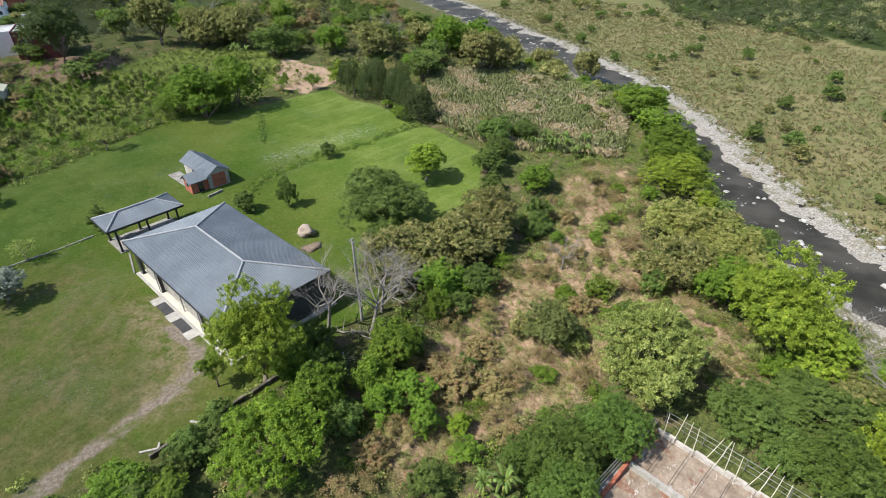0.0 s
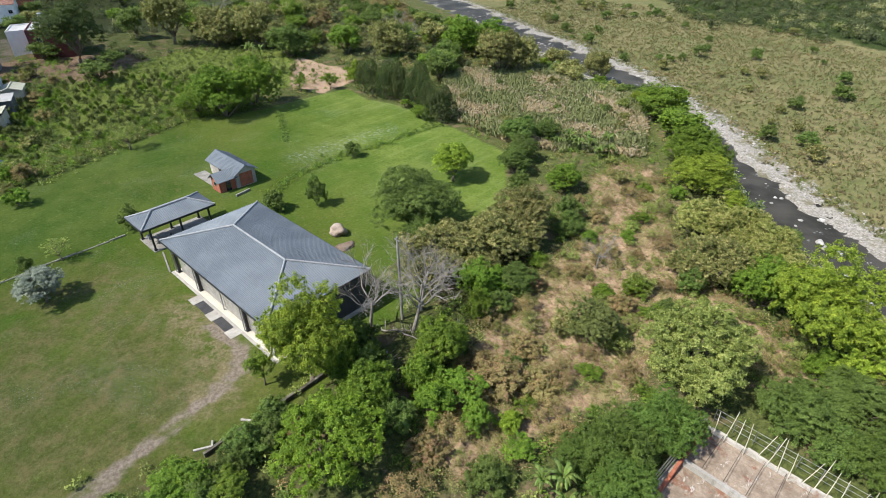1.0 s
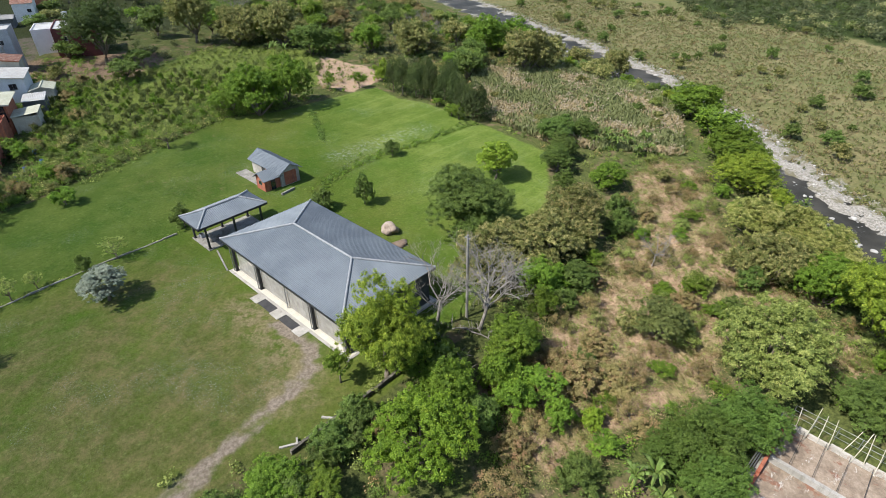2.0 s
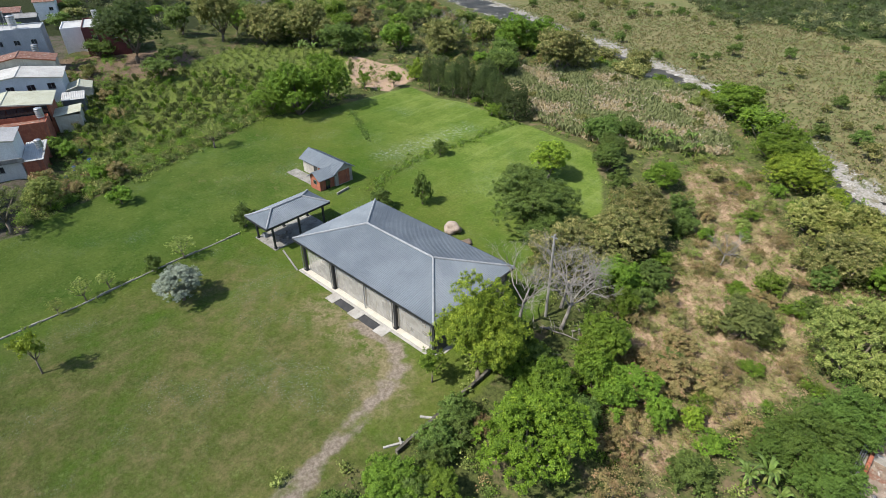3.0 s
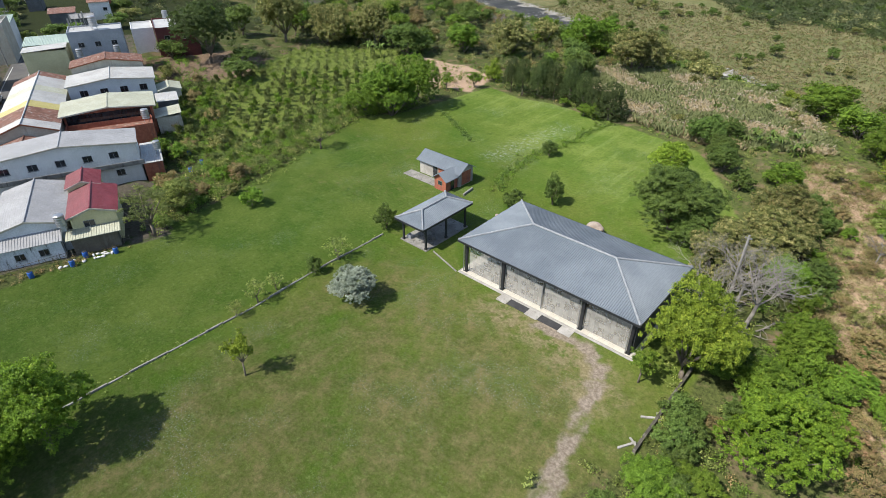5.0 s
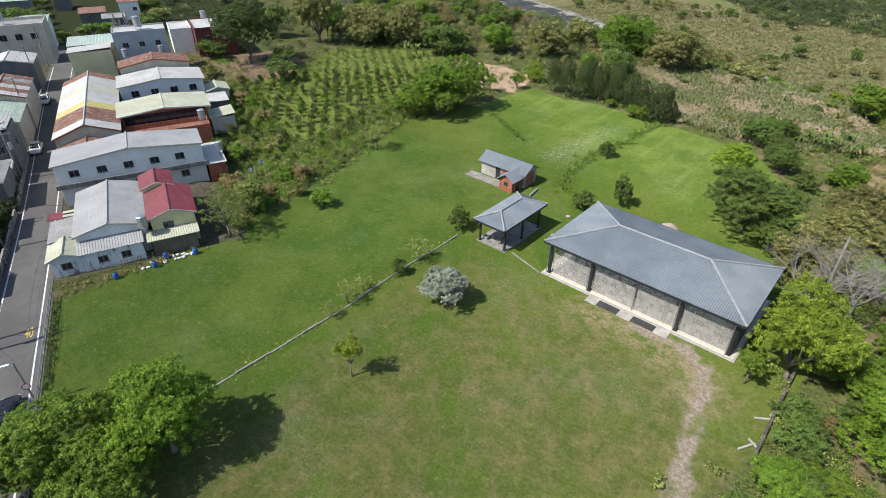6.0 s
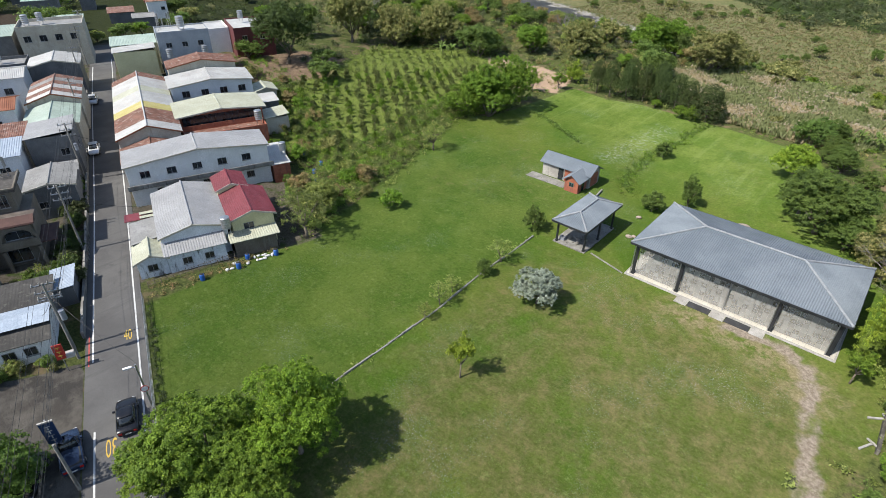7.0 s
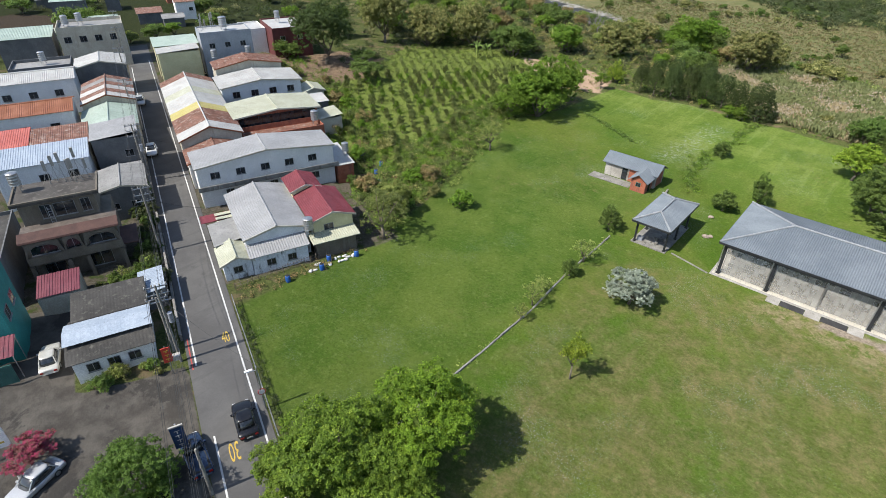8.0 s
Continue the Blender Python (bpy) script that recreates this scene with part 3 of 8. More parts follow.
hip_roof(hall, -0.2, 22.95, -0.4, 12.8, 4.83, 6.5, 6.2, 0.24)
for x in (0.55, 6.1, 11.5, 16.6, 22.2):
    for y in (0.45, 12.2):
        if (x, y) == (11.5, 0.45):
            continue
        b = Build()
        b.box(x - 0.16, x + 0.16, y - 0.16, y + 0.16, 0.12, 4.62)
        b.box(x - 0.24, x + 0.24, y - 0.24, y + 0.24, 0.12, 0.18)
        post = part("post", b, STEEL, hall, "dark steel post")
        d = Build()
        sx, sy = x - 0.24, y - 0.26 if y < 6 else y + 0.26
        d.rod((sx, sy, 0.1), (sx, sy, 4.6), 0.06)
        part("downpipe", d, GALV, post, "pale downpipe")
b = Build()
b.rod((11.5, 0.45, 0.12), (11.5, 0.45, 4.62), 0.07)
part("post", b, GALV, hall, "slim pale steel post")
for y in (6.3,):
    for x in (0.55, 22.2):
        b = Build()
        b.box(x - 0.14, x + 0.14, y - 0.14, y + 0.14, 0.12, 4.62)
        part("post", b, STEEL, hall, "dark steel post")
for y in (0.45, 12.2):
    b = Build()
    b.box(0.2, 22.5, y - 0.1, y + 0.1, 4.0, 4.64)
    part("beam", b, STEEL, hall, "dark steel beam")
for x in (0.55, 6.1, 11.5, 16.6, 22.2):
    b = Build()
    b.box(x - 0.09, x + 0.09, 0.55, 12.1, 4.37, 4.62)
    part("beam", b, STEEL, hall, "dark steel beam")
b = Build()
b.box(0.15, 22.6, 0.1, 12.3, 4.66, 4.72)
part("soffit", b, plain("soffit_board", (0.2, 0.2, 0.19), (0.26, 0.26, 0.25), 1.0, 8.0), hall, "grey soffit boards")
# a dim rear partition and side screens
b = Build()
b.box(6.3, 22.0, 11.9, 12.05, 0.12, 3.2)
part("rear_wall", b, plain("grey_render", (0.3, 0.29, 0.26), (0.38, 0.37, 0.33), 0.7, 9.0), hall, "grey rendered rear wall")
for x0, x1 in ((6.6, 8.0), (10.6, 12.2), (14.9, 16.4)):
    b = Build()
    b.box(x0, x1, -1.5, -0.302, -0.2, 0.06)
    part("step_slab", b, CONCRETE, hall, "pale concrete step slab")
for x0, x1 in ((8.05, 10.55), (12.25, 14.85)):
    b = Build()
    b.box(x0, x1, -1.35, -0.32, 0.0, 0.055)
    solid("door_mat", b, RUBBER, "long black rubber mat lying before the hall", "mat", group="mats before the hall")

# ---- the small pavilion ----
pav = thing("pavilion", pose(-8.5, 4.45, 0), "small open pavilion with grey hipped roof on slim posts", "pavilion")
b = Build()
b.box(-2.5, 2.3, -4.2, 4.5, -0.3, 0.14)
part("floor_slab", b, OLD_CONCRETE, pav, "worn concrete floor")
hip_roof(pav, -2.55, 2.55, -5.0, 5.0, 3.75, 4.75, 2.6, 0.24)
for x in (-2.1, 2.0):
    for y in (-3.9, 0.1, 4.1):
        b = Build()
        b.box(x - 0.11, x + 0.11, y - 0.11, y + 0.11, 0.14, 3.56)
        b.box(x - 0.18, x + 0.18, y - 0.18, y + 0.18, 0.14, 0.3)
        part("post", b, STEEL, pav, "dark steel post")
for x in (-2.1, 2.0):
    b = Build()
    b.box(x - 0.08, x + 0.08, -4.6, 4.6, 3.34, 3.54)
    part("beam", b, STEEL, pav)
for y in (-3.9, 0.1, 4.1):
    b = Build()
    b.box(-2.4, 2.4, y - 0.07, y + 0.07, 3.36, 3.53)
    part("beam", b, STEEL, pav)
table = thing("stone_table", pose(-8.4, 2.6, 0.14), "low grey stone table under the pavilion roof", "table")
b = Build()
b.tube([(0, 0, 0.0), (0, 0, 0.3), (0, 0, 0.62)], [0.3, 0.22, 0.3], 10)
part("pedestal", b, OLD_CONCRETE, table)
b = Build()
b.tube([(0, 0, 0.62), (0, 0, 0.72)], [0.75, 0.75], 16)
part("tabletop", b, OLD_CONCRETE, table)
for k in range(4):
    a = k * math.pi / 2 + 0.4
    b = Build()
    b.tube([(0, 0, 0), (0, 0, 0.22), (0, 0, 0.44)], [0.2, 0.24, 0.2], 10)
    solid("stone_stool", b, OLD_CONCRETE, "grey drum-shaped stone stool beside the table", "stool", pose(-8.4 + 1.15 * math.cos(a), 2.6 + 1.15 * math.sin(a), 0.14), "stools round the table")
crate = thing("crate", pose(-10.1, 1.3, 0.14), "grey plastic crate standing at the pavilion's edge", "crate")
b = Build()
b.box(-0.35, 0.35, -0.25, 0.25, 0, 0.04)
for x0, x1, y0, y1 in ((-0.35, 0.35, -0.25, -0.22), (-0.35, 0.35, 0.22, 0.25), (-0.35, -0.32, -0.22, 0.22), (0.32, 0.35, -0.22, 0.22)):
    b.box(x0, x1, y0, y1, 0.04, 0.5)
part("body", b, GREY_SHEET, crate)

# ---- the L-shaped brick hut ----
hut = thing("brick_hut", pose(-19.1, 17.2, 0), "small old red brick hut with grey gabled roof", "hut")


def hut_wing(x0, x1, y0, y1, h, rise, along_x, over, wall_mat, name):
    t = 0.2
    xm, ym = (x0 + x1) / 2, (y0 + y1) / 2
    for a0, a1, b0, b1 in ((x0, x1, y0, y0 + t), (x0, x1, y1 - t, y1), (x0, x0 + t, y0 + t, y1 - t), (x1 - t, x1, y0 + t, y1 - t)):
        w = Build()
        w.box(a0, a1, b0, b1, -0.2, h)
        part("wall", w, wall_mat, hut, name)
    if along_x:
        for x in (x0, x1 - t):
            w = Build()
            w.hexa([(x, y0, h), (x + t, y0, h), (x + t, y1, h), (x, y1, h)], [(x, ym - 0.02, h + rise), (x + t, ym - 0.02, h + rise), (x + t, ym + 0.02, h + rise), (x, ym + 0.02, h + rise)])
            part("gable", w, wall_mat, hut, name)
    else:
        for y in (y0, y1 - t):
            w = Build()
            w.hexa([(x0, y, h), (x1, y, h), (x1, y + t, h), (x0, y + t, h)], [(xm - 0.02, y, h + rise), (xm + 0.02, y, h + rise), (xm + 0.02, y + t, h + rise), (xm - 0.02, y + t, h + rise)])
            part("gable", w, wall_mat, hut, name)
    for sgn in (1, -1):
        r = Build()
        if along_x:
            half = (y1 - y0) / 2
            k = (half + over) / half
            e = ym - sgn * (half + over)
            pts = [(x0 - over, e, h + rise - rise * k + 0.1), (x1 + over, e, h + rise - rise * k + 0.1), (x1 + over, ym, h + rise + 0.1), (x0 - over, ym, h + rise + 0.1)]
            n = int((x1 - x0 + 2 * over) / 0.25)
        else:
            half = (x1 - x0) / 2
            k = (half + over) / half
            e = xm + sgn * (half + over)
            pts = [(e, y0 - over, h + rise - rise * k + 0.1), (e, y1 + over, h + rise - rise * k + 0.1), (xm, y1 + over, h + rise + 0.1), (xm, y0 - over, h + rise + 0.1)]
            n = int((y1 - y0 + 2 * over) / 0.25)
        if sgn < 0:
            pts = [pts[1], pts[0], pts[3], pts[2]]
        r.sheet(*pts, n, 0.05)
        dn = Vector((0, 0, -0.07))
        r.hexa([Vector(p) + dn for p in pts], [Vector(p) + dn * 0.1 for p in pts])
        part("roof_slope", r, TILES, hut, "grey ribbed roof slope")


HUT_GREY = plain("weathered_render", (0.28, 0.26, 0.23), (0.4, 0.38, 0.34), 0.6, 8.0, stain=(0.14, 0.13, 0.11))
hut_wing(-4.6, 4.0, 0.2, 3.6, 2.5, 1.0, True, 0.45, HUT_GREY, "grey rendered wall")
hut_wing(1.25, 3.65, -2.6, 0.18, 2.1, 0.85, False, 0.4, BRICK, "red brick wall")
# dark glass, also used for flat panels that paint the shade inside openings
GLASS_AND_OPENINGS = plain("glass_and_dark_openings", (0.015, 0.018, 0.02), (0.03, 0.035, 0.04), 1.0, 4.0, 0.08, bump=0.02, spec=0.7)
FRAME_GREEN = plain("green_window_frame", (0.03, 0.1, 0.09), (0.05, 0.14, 0.12), 1.0, 9.0, 0.5)
b = Build()
b.box(2.05, 2.85, -2.64, -2.602, 0.95, 1.65)
win = part("window", b, FRAME_GREEN, hut, "green framed window")
b = Build()
for k in range(2):
    b.box(2.12 + k * 0.36, 2.12 + k * 0.36 + 0.3, -2.65, -2.641, 1.02, 1.58)
part("pane", b, GLASS_AND_OPENINGS, win)
# doorways are flat dark panels: the shade indoors is put into their colour
b = Build()
b.box(-1.6, -0.7, 0.16, 0.198, 0.0, 2.0)
part("door", b, GLASS_AND_OPENINGS, hut, "dark panel painted for the shade inside an open doorway")
b = Build()
b.box(-0.4, 1.1, 0.15, 0.197, 0.0, 2.3)
part("brick_panel", b, BRICK, hut, "red brick wall panel")
b = Build()
b.box(3.652, 3.69, -1.5, -0.7, 0.0, 1.9)
part("door", b, GLASS_AND_OPENINGS, hut, "dark panel painted for the shade inside a doorway")
b = Build()
b.box(4.002, 4.04, 0.8, 3.0, 0.1, 2.3)
part("brick_panel", b, BRICK, hut, "red brick end wall")
b = Build()
b.box(-6.3, 0.8, -2.2, -0.2, -0.2, 0.06)
solid("hut_terrace", b, OLD_CONCRETE, "cracked concrete terrace with weeds before the hut", "terrace", pose(-19.1, 17.2, 0))

# ---- trees and bushes ----
def leaf_faces(rng, centres, radii, count, size, flat=1.0, droop=0.0, shell=0.6, sprays=0):
    """Folded leaves gathered in sprays over a set of round lobes: vertices and triangles."""
    centres, radii = np.array(centres, float), np.array(radii, float)
    sprays = sprays or max(6, count // 46)
    pick = rng.choice(len(centres), sprays, p=radii ** 2 / np.sum(radii ** 2))
    d = rng.normal(size=(sprays, 3))
    d /= np.linalg.norm(d, axis=1, keepdims=True)
    d[:, 2] = np.where((d[:, 2] < -0.15) & (rng.random(sprays) < 0.65), -d[:, 2], d[:, 2])
    r = radii[pick] * (1 - (1 - shell) * rng.random(sprays) ** 1.5)
    sp = centres[pick] + d * r[:, None] * np.array((1, 1, flat))
    spread = np.mean(radii) * 1.5 / math.sqrt(sprays / len(centres))
    own = rng.integers(0, sprays, count)
    p = sp[own] + rng.normal(size=(count, 3)) * spread * np.array((0.38, 0.38, 0.26))
    nrm = d[own] * 0.55 + rng.normal(size=(count, 3)) * 0.5 + np.array((0, 0, 0.55))
    nrm /= np.linalg.norm(nrm, axis=1, keepdims=True)
    t = np.cross(nrm, rng.normal(size=(count, 3)))
    t /= np.linalg.norm(t, axis=1, keepdims=True)
    t[:, 2] -= droop
    w = np.cross(nrm, t)
    s = size * rng.uniform(0.6, 1.35, count)[:, None]
    a, c = p - t * s * 0.45, p + t * s * 0.75
    v = np.stack([a - w * s * 0.42, a + w * s * 0.42, c], 1).reshape(-1, 3)
    return v, np.arange(count * 3).reshape(-1, 3)


def crown_mesh(name, seed, lobes, count, size, k, flat=0.85, wide=0.58, lobe=0.5, shell=0.55, cone=False, droop=0.0, sprays=0):
    rng = np.random.default_rng(seed)
    cs, rs = [(0, 0, k)], [0.62]
    for i in range(lobes):
        if cone:
            h = (i + 0.5) / lobes
            a = i * 2.4
            cs.append((0.3 * (1 - h) * math.cos(a), 0.3 * (1 - h) * math.sin(a), k - 0.6 + 1.25 * h))
            rs.append(0.85 * (1 - 0.3 * h))
            continue
        z = rng.uniform(-0.45, 1.0)
        a = i * 2.39996 + rng.uniform(-0.3, 0.3)
        q = math.sqrt(max(0.05, 1 - z * z))
        far = wide * rng.uniform(0.7, 1.2)
        cs.append((far * q * math.cos(a), far * q * math.sin(a), k + flat * far * z))
        rs.append(lobe * rng.uniform(0.55, 1.1))
    v, f = leaf_faces(rng, cs, rs, count, size, flat, droop, shell, sprays)
    v[:, 2] = np.maximum(v[:, 2], 0.02)
    me = bpy.data.meshes.new(name)
    me.from_pydata(v.tolist(), [], f.tolist())
    me.materials.append(LEAF["bright"])
    return me, cs, rs


def trunk_mesh(name, seed, k, cs, thick=0.05, limbs=6):
    rng = random.Random(seed)
    b = Build()
    lean = Vector((rng.uniform(-0.08, 0.08), rng.uniform(-0.08, 0.08), 0))
    fork = Vector((0, 0, max(0.18, k - 0.65))) + lean
    b.tube([(0, 0, -0.05), lean * 0.4 + Vector((0, 0, fork.z * 0.5)), fork], [thick * 1.35, thick * 1.05, thick * 0.9], 8)
    for c in cs[:limbs]:
        c = Vector(c)
        mid = fork.lerp(c, 0.5) + Vector((rng.uniform(-0.08, 0.08), rng.uniform(-0.08, 0.08), -0.04))
        b.tube([fork - Vector((0, 0, 0.03)), mid, c], [thick * 0.7, thick * 0.45, thick * 0.12], 6)
    return b.mesh(name, BARK, smooth=True)


PATTERN = {}
for key, seed, lobes, count, size, k, opts in (
    ("big_a", 1, 18, 46000, 0.031, 0.9, {"lobe": 0.42}),
    ("big_b", 2, 22, 46000, 0.031, 1.0, {"lobe": 0.36, "wide": 0.66}),
    ("big_c", 3, 15, 46000, 0.031, 0.85, {"lobe": 0.46}),
    ("huge_a", 21, 26, 66000, 0.024, 0.9, {"lobe": 0.36, "wide": 0.64}),
    ("huge_b", 22, 20, 66000, 0.024, 0.95, {"lobe": 0.4, "wide": 0.62}),
    ("dome", 23, 30, 60000, 0.025, 0.85, {"lobe": 0.3, "wide": 0.72, "shell": 0.6, "sprays": 1500}),
    ("loose", 4, 22, 26000, 0.035, 1.1, {"lobe": 0.3, "wide": 0.74, "shell": 0.35}),
    ("loose_b", 5, 18, 24000, 0.035, 1.1, {"lobe": 0.32, "wide": 0.72, "shell": 0.35}),
    ("mid_a", 6, 10, 15000, 0.046, 0.62, {"shell": 0.3, "lobe": 0.42}),
    ("mid_b", 7, 13, 15000, 0.046, 0.62, {"lobe": 0.38, "wide": 0.68, "shell": 0.3}),
    ("bush", 16, 9, 4400, 0.08, 0.6, {"shell": 0.3, "lobe": 0.42}),
    ("bush_b", 17, 12, 4400, 0.08, 0.62, {"lobe": 0.38, "wide": 0.68, "shell": 0.3}),
    ("scrub", 8, 22, 3600, 0.045, 0.45, {"lobe": 0.3, "wide": 0.8, "shell": 0.1, "flat": 0.6}),
    ("cone", 9, 7, 24000, 0.034, 1.1, {"cone": True, "sprays": 1500, "shell": 0.88}),
    ("cone_b", 10, 6, 24000, 0.034, 1.1, {"cone": True, "sprays": 1500, "shell": 0.88}),
    ("feather", 11, 26, 56000, 0.024, 0.85, {"lobe": 0.38, "wide": 0.68, "droop": 0.2, "sprays": 1600}),
    ("small", 12, 12, 5200, 0.06, 1.3, {"lobe": 0.34, "wide": 0.68, "shell": 0.3}),
    ("airy", 24, 26, 6500, 0.034, 1.2, {"lobe": 0.26, "wide": 0.76, "shell": 0.2, "sprays": 420}),
    ("shrub_low", 13, 9, 1500, 0.11, 0.6, {"shell": 0.2, "lobe": 0.4, "sprays": 60}),
    ("far_a", 14, 14, 3800, 0.084, 0.85, {"lobe": 0.42}),
    ("far_b", 15, 16, 3800, 0.084, 0.95, {"lobe": 0.38}),
):
    crown, cs, rs = crown_mesh("crown_" + key, seed, lobes, count, size, k, **opts)
    PATTERN[key] = (crown, trunk_mesh("trunk_" + key, seed, k, cs, 0.05 if "bush" not in key else 0.035), k)

TREE_WORDS = {
    "bright": "fresh green broadleaf tree with a dense rounded crown",
    "deep": "dark green leafy tree with a dense uneven crown",
    "yellow": "yellow-green broadleaf tree with bright new leaves",
    "olive": "olive green tree with pale buds among its leaves",
    "cream": "broadleaf tree covered with cream yellow blossom",
    "pale": "pale green tree with light open foliage",
    "feather": "dark green tree with fine feathery foliage",
    "rust": "brownish half-dry shrub among the scrub",
    "cone": "dark green evergreen tree in a row at the meadow's end",
    "silver": "rounded silver-grey bush standing on the mown lawn",
    "wood": "dull green tree in a dense wood",
    "lime": "vivid green broadleaf tree with a dense domed crown",
    "orchard": "low green shrub planted in an orchard row",
    "magenta": "magenta flowering bougainvillea bush beside the yard",
}


def tree(kind, key, x, y, r, k, name="tree", group="", label="", sink=0.0):
    crown, trunk, k0 = PATTERN[key]
    rng = random.Random(int(x * 131 + y * 977))
    m = Matrix.LocRotScale((x, y, height(x, y) - sink), Euler((0, 0, rng.uniform(0, 6.28))), (r, r, r * k / k0))
    t = thing(name, m, label or TREE_WORDS[kind], "bush" if "bush" in name or "shrub" in name else "tree", group)
    tr = new("trunk", trunk)
    tr.parent = t
    c = new("crown", crown)
    c.parent = t
    c.material_slots[0].link = "OBJECT"
    c.material_slots[0].material = LEAF[kind]
    return t


# x, y, crown radius, height of the crown centre in radii
YELLOW_SPOTS = [
    (8.4, 42.6, 3.9, 0.95), (14.0, 112.5, 4.5, 0.9), (39.4, 66.4, 5.4, 0.75), 
    (71.9, 28.4, 2.4, 1.1), (-46.5, 67.4, 2.6, 1), (-4.4, -27.5, 1.55, 2.3), (45.2, 9.2, 1.3, 0.8),
]
BRIGHT_A = [
    (30.6, -13.4, 2.9, 0.75), (33.4, -11.2, 2.2, 0.7),
    (34.4, 2.0, 3.0, 1.05), (35.3, 10.6, 3.2, 1.1), (36.6, 7.2, 2.7, 0.95), (24.7, -2.5, 1.6, 1.7), (31.2, 21.9, 3.3, 0.95),
    (23.4, 52.0, 3.3, 0.9), (28.4, 84.6, 5.4, 0.7), (34.2, 75.5, 5.2, 0.8), (36.8, 71.5, 4.4, 0.8), (55.8, 42.4, 3.7, 0.95),
    (42.9, 7.4, 1.8, 0.8), (39.8, 8.6, 2.4, 0.8), (48.1, 31.6, 1.5, 0.6), (-40.8, 114.2, 5.7, 1.1), 
    (-51.5, 29.6, 4.9, 0.7), (-17.1, 60.2, 1.8, 0.8), (-14.6, 59.6, 1.9, 0.8), (-23.4, 62.5, 1.4, 0.8),
]
BRIGHT_B = [
    (-49.6, 53.4, 2.0, 1.3), (-46.2, 59.6, 1.9, 1.2), (-12.2, -49.4, 5.3, 0.8), (-8.2, -48.3, 4.2, 0.8), (-15.0, -52.4, 3.4, 0.7), (-22.6, -60.8, 0.9, 0.9),
    (-70.2, 83.9, 5.7, 0.9), (-43.9, 104.9, 6.4, 1), (21.0, 93.0, 6.6, 0.75), (-104.8, 70.6, 5.2, 0.9), (39.2, 5.9, 2.3, 0.8), (47.3, 7.4, 1.6, 0.6),
    (44.4, 34.6, 2, 0.6), (52.3, 45.1, 2.6, 0.8), (41.8, 31.4, 1.6, 0.5), (46.9, 19.5, 1.4, 0.5), (63.5, 34.4, 2.1, 0.8), (29.6, 3.6, 2.6, 0.9), (33.9, 18.4, 1.9, 1.0),
    (37.2, 50.4, 1.5, 0.7), (31.0, 5.4, 2.0, 0.8), (32.6, 31.8, 1.6, 0.7), (38.2, 44.6, 1.3, 0.6), (41.4, 56.6, 1.6, 0.7), (34.6, 41.0, 1.4, 0.6),
]
DEEP_A = [
    (29.6, -4.6, 2.3, 0.6), (30.4, -7.8, 2.2, 0.6), (15.6, 26.8, 6.3, 0.8), (12.4, 31.2, 4.2, 0.75), (19.4, 24.6, 3.6, 0.8), (7.6, 61.6, 4.0, 0.9), (14.2, 51.8, 3.0, 0.8), (12.0, 56.5, 3.2, 0.9), (33.4, 25.4, 2.8, 0.8),
    (34.4, 21.0, 2.4, 0.6), (31.5, 40.7, 2.5, 0.8), (29.2, 44.2, 2.4, 0.7), (3.6, 121.0, 7.4, 0.85), (50.1, 87.1, 3.9, 1),
    (63.6, 26.6, 4.1, 0.7), (67.1, 30.4, 4.1, 0.6), (70.4, 34.6, 3, 0.5), (49.2, 32, 2.1, 0.6), (37.8, 2.6, 2.2, 0.7), (31.2, -9.4, 1.8, 0.6), (28.6, -17.6, 1.8, 0.7),
    (31.8, -12.6, 2.4, 0.5), (-33.7, 84.8, 4.2, 1), (-0.9, 22.6, 1.8, 1.25), (-4.4, 17.4, 2.2, 0.66), (-30.6, 81.6, 4.0, 1.2), (35.3, 13.4, 2.0, 0.7), (40.9, 14.6, 1.6, 0.6),
]
DEEP_B = [
    (-11.2, 37.8, 1.9, 0.7), (-14.6, 1.0, 1.9, 0.85), (-13.2, -12.4, 1.3, 0.9), (-97, 29.6, 3.6, 0.8), (-116, 19.6, 4.2, 0.6),
    (-89.3, 23, 4.1, 0.7), (-79.9, 71, 7.2, 0.8), (32, 4.9, 2.6, 0.8), (47.2, 3.5, 2.2, 0.6), (48.9, 39.4, 2, 0.8), (10.2, 66.4, 3.0, 0.9),
    (18.6, 47.0, 2.2, 0.7), (67, 24.5, 2.7, 0.8), (28.2, 6.7, 2.3, 0.8), (30.9, -5.8, 2.1, 0.5), (33.6, -1.0, 2.0, 0.6), (60.0, 46.4, 3.2, 0.8),
]
OLIVE_SPOTS = [
    (26.8, 36.0, 4.7, 0.95), (24.2, 20.4, 4.8, 0.85), (23.0, 25.0, 4.0, 0.9), (27.4, 29.6, 4.9, 0.85), (29.4, 33.0, 3.6, 0.8), (27.6, 24.4, 4.0, 0.9), (-31.1, 163.5, 6, 1.2),
    (49.8, 42.6, 4.1, 0.95), (-21.9, 101.7, 6.1, 1), (-9.6, 106.8, 4.2, 0.8), (-104.5, 62.3, 7.5, 1),
    (-94.7, 71.3, 7.5, 1), (-114.4, 53.5, 7.5, 1.1), (-57.3, 88.3, 6.3, 1), (-24, 96.3, 7.1, 1), (46.3, 42, 2.1, 0.7), (68.9, 35.4, 3.1, 0.6),
]
CREAM_SPOTS = [
    (44.8, 52.8, 4.2, 0.8), (49.2, 51.4, 4.4, 0.85), (53.8, 49.8, 4.4, 0.9), (-2.4, 116.4, 3.8, 1.1),
]
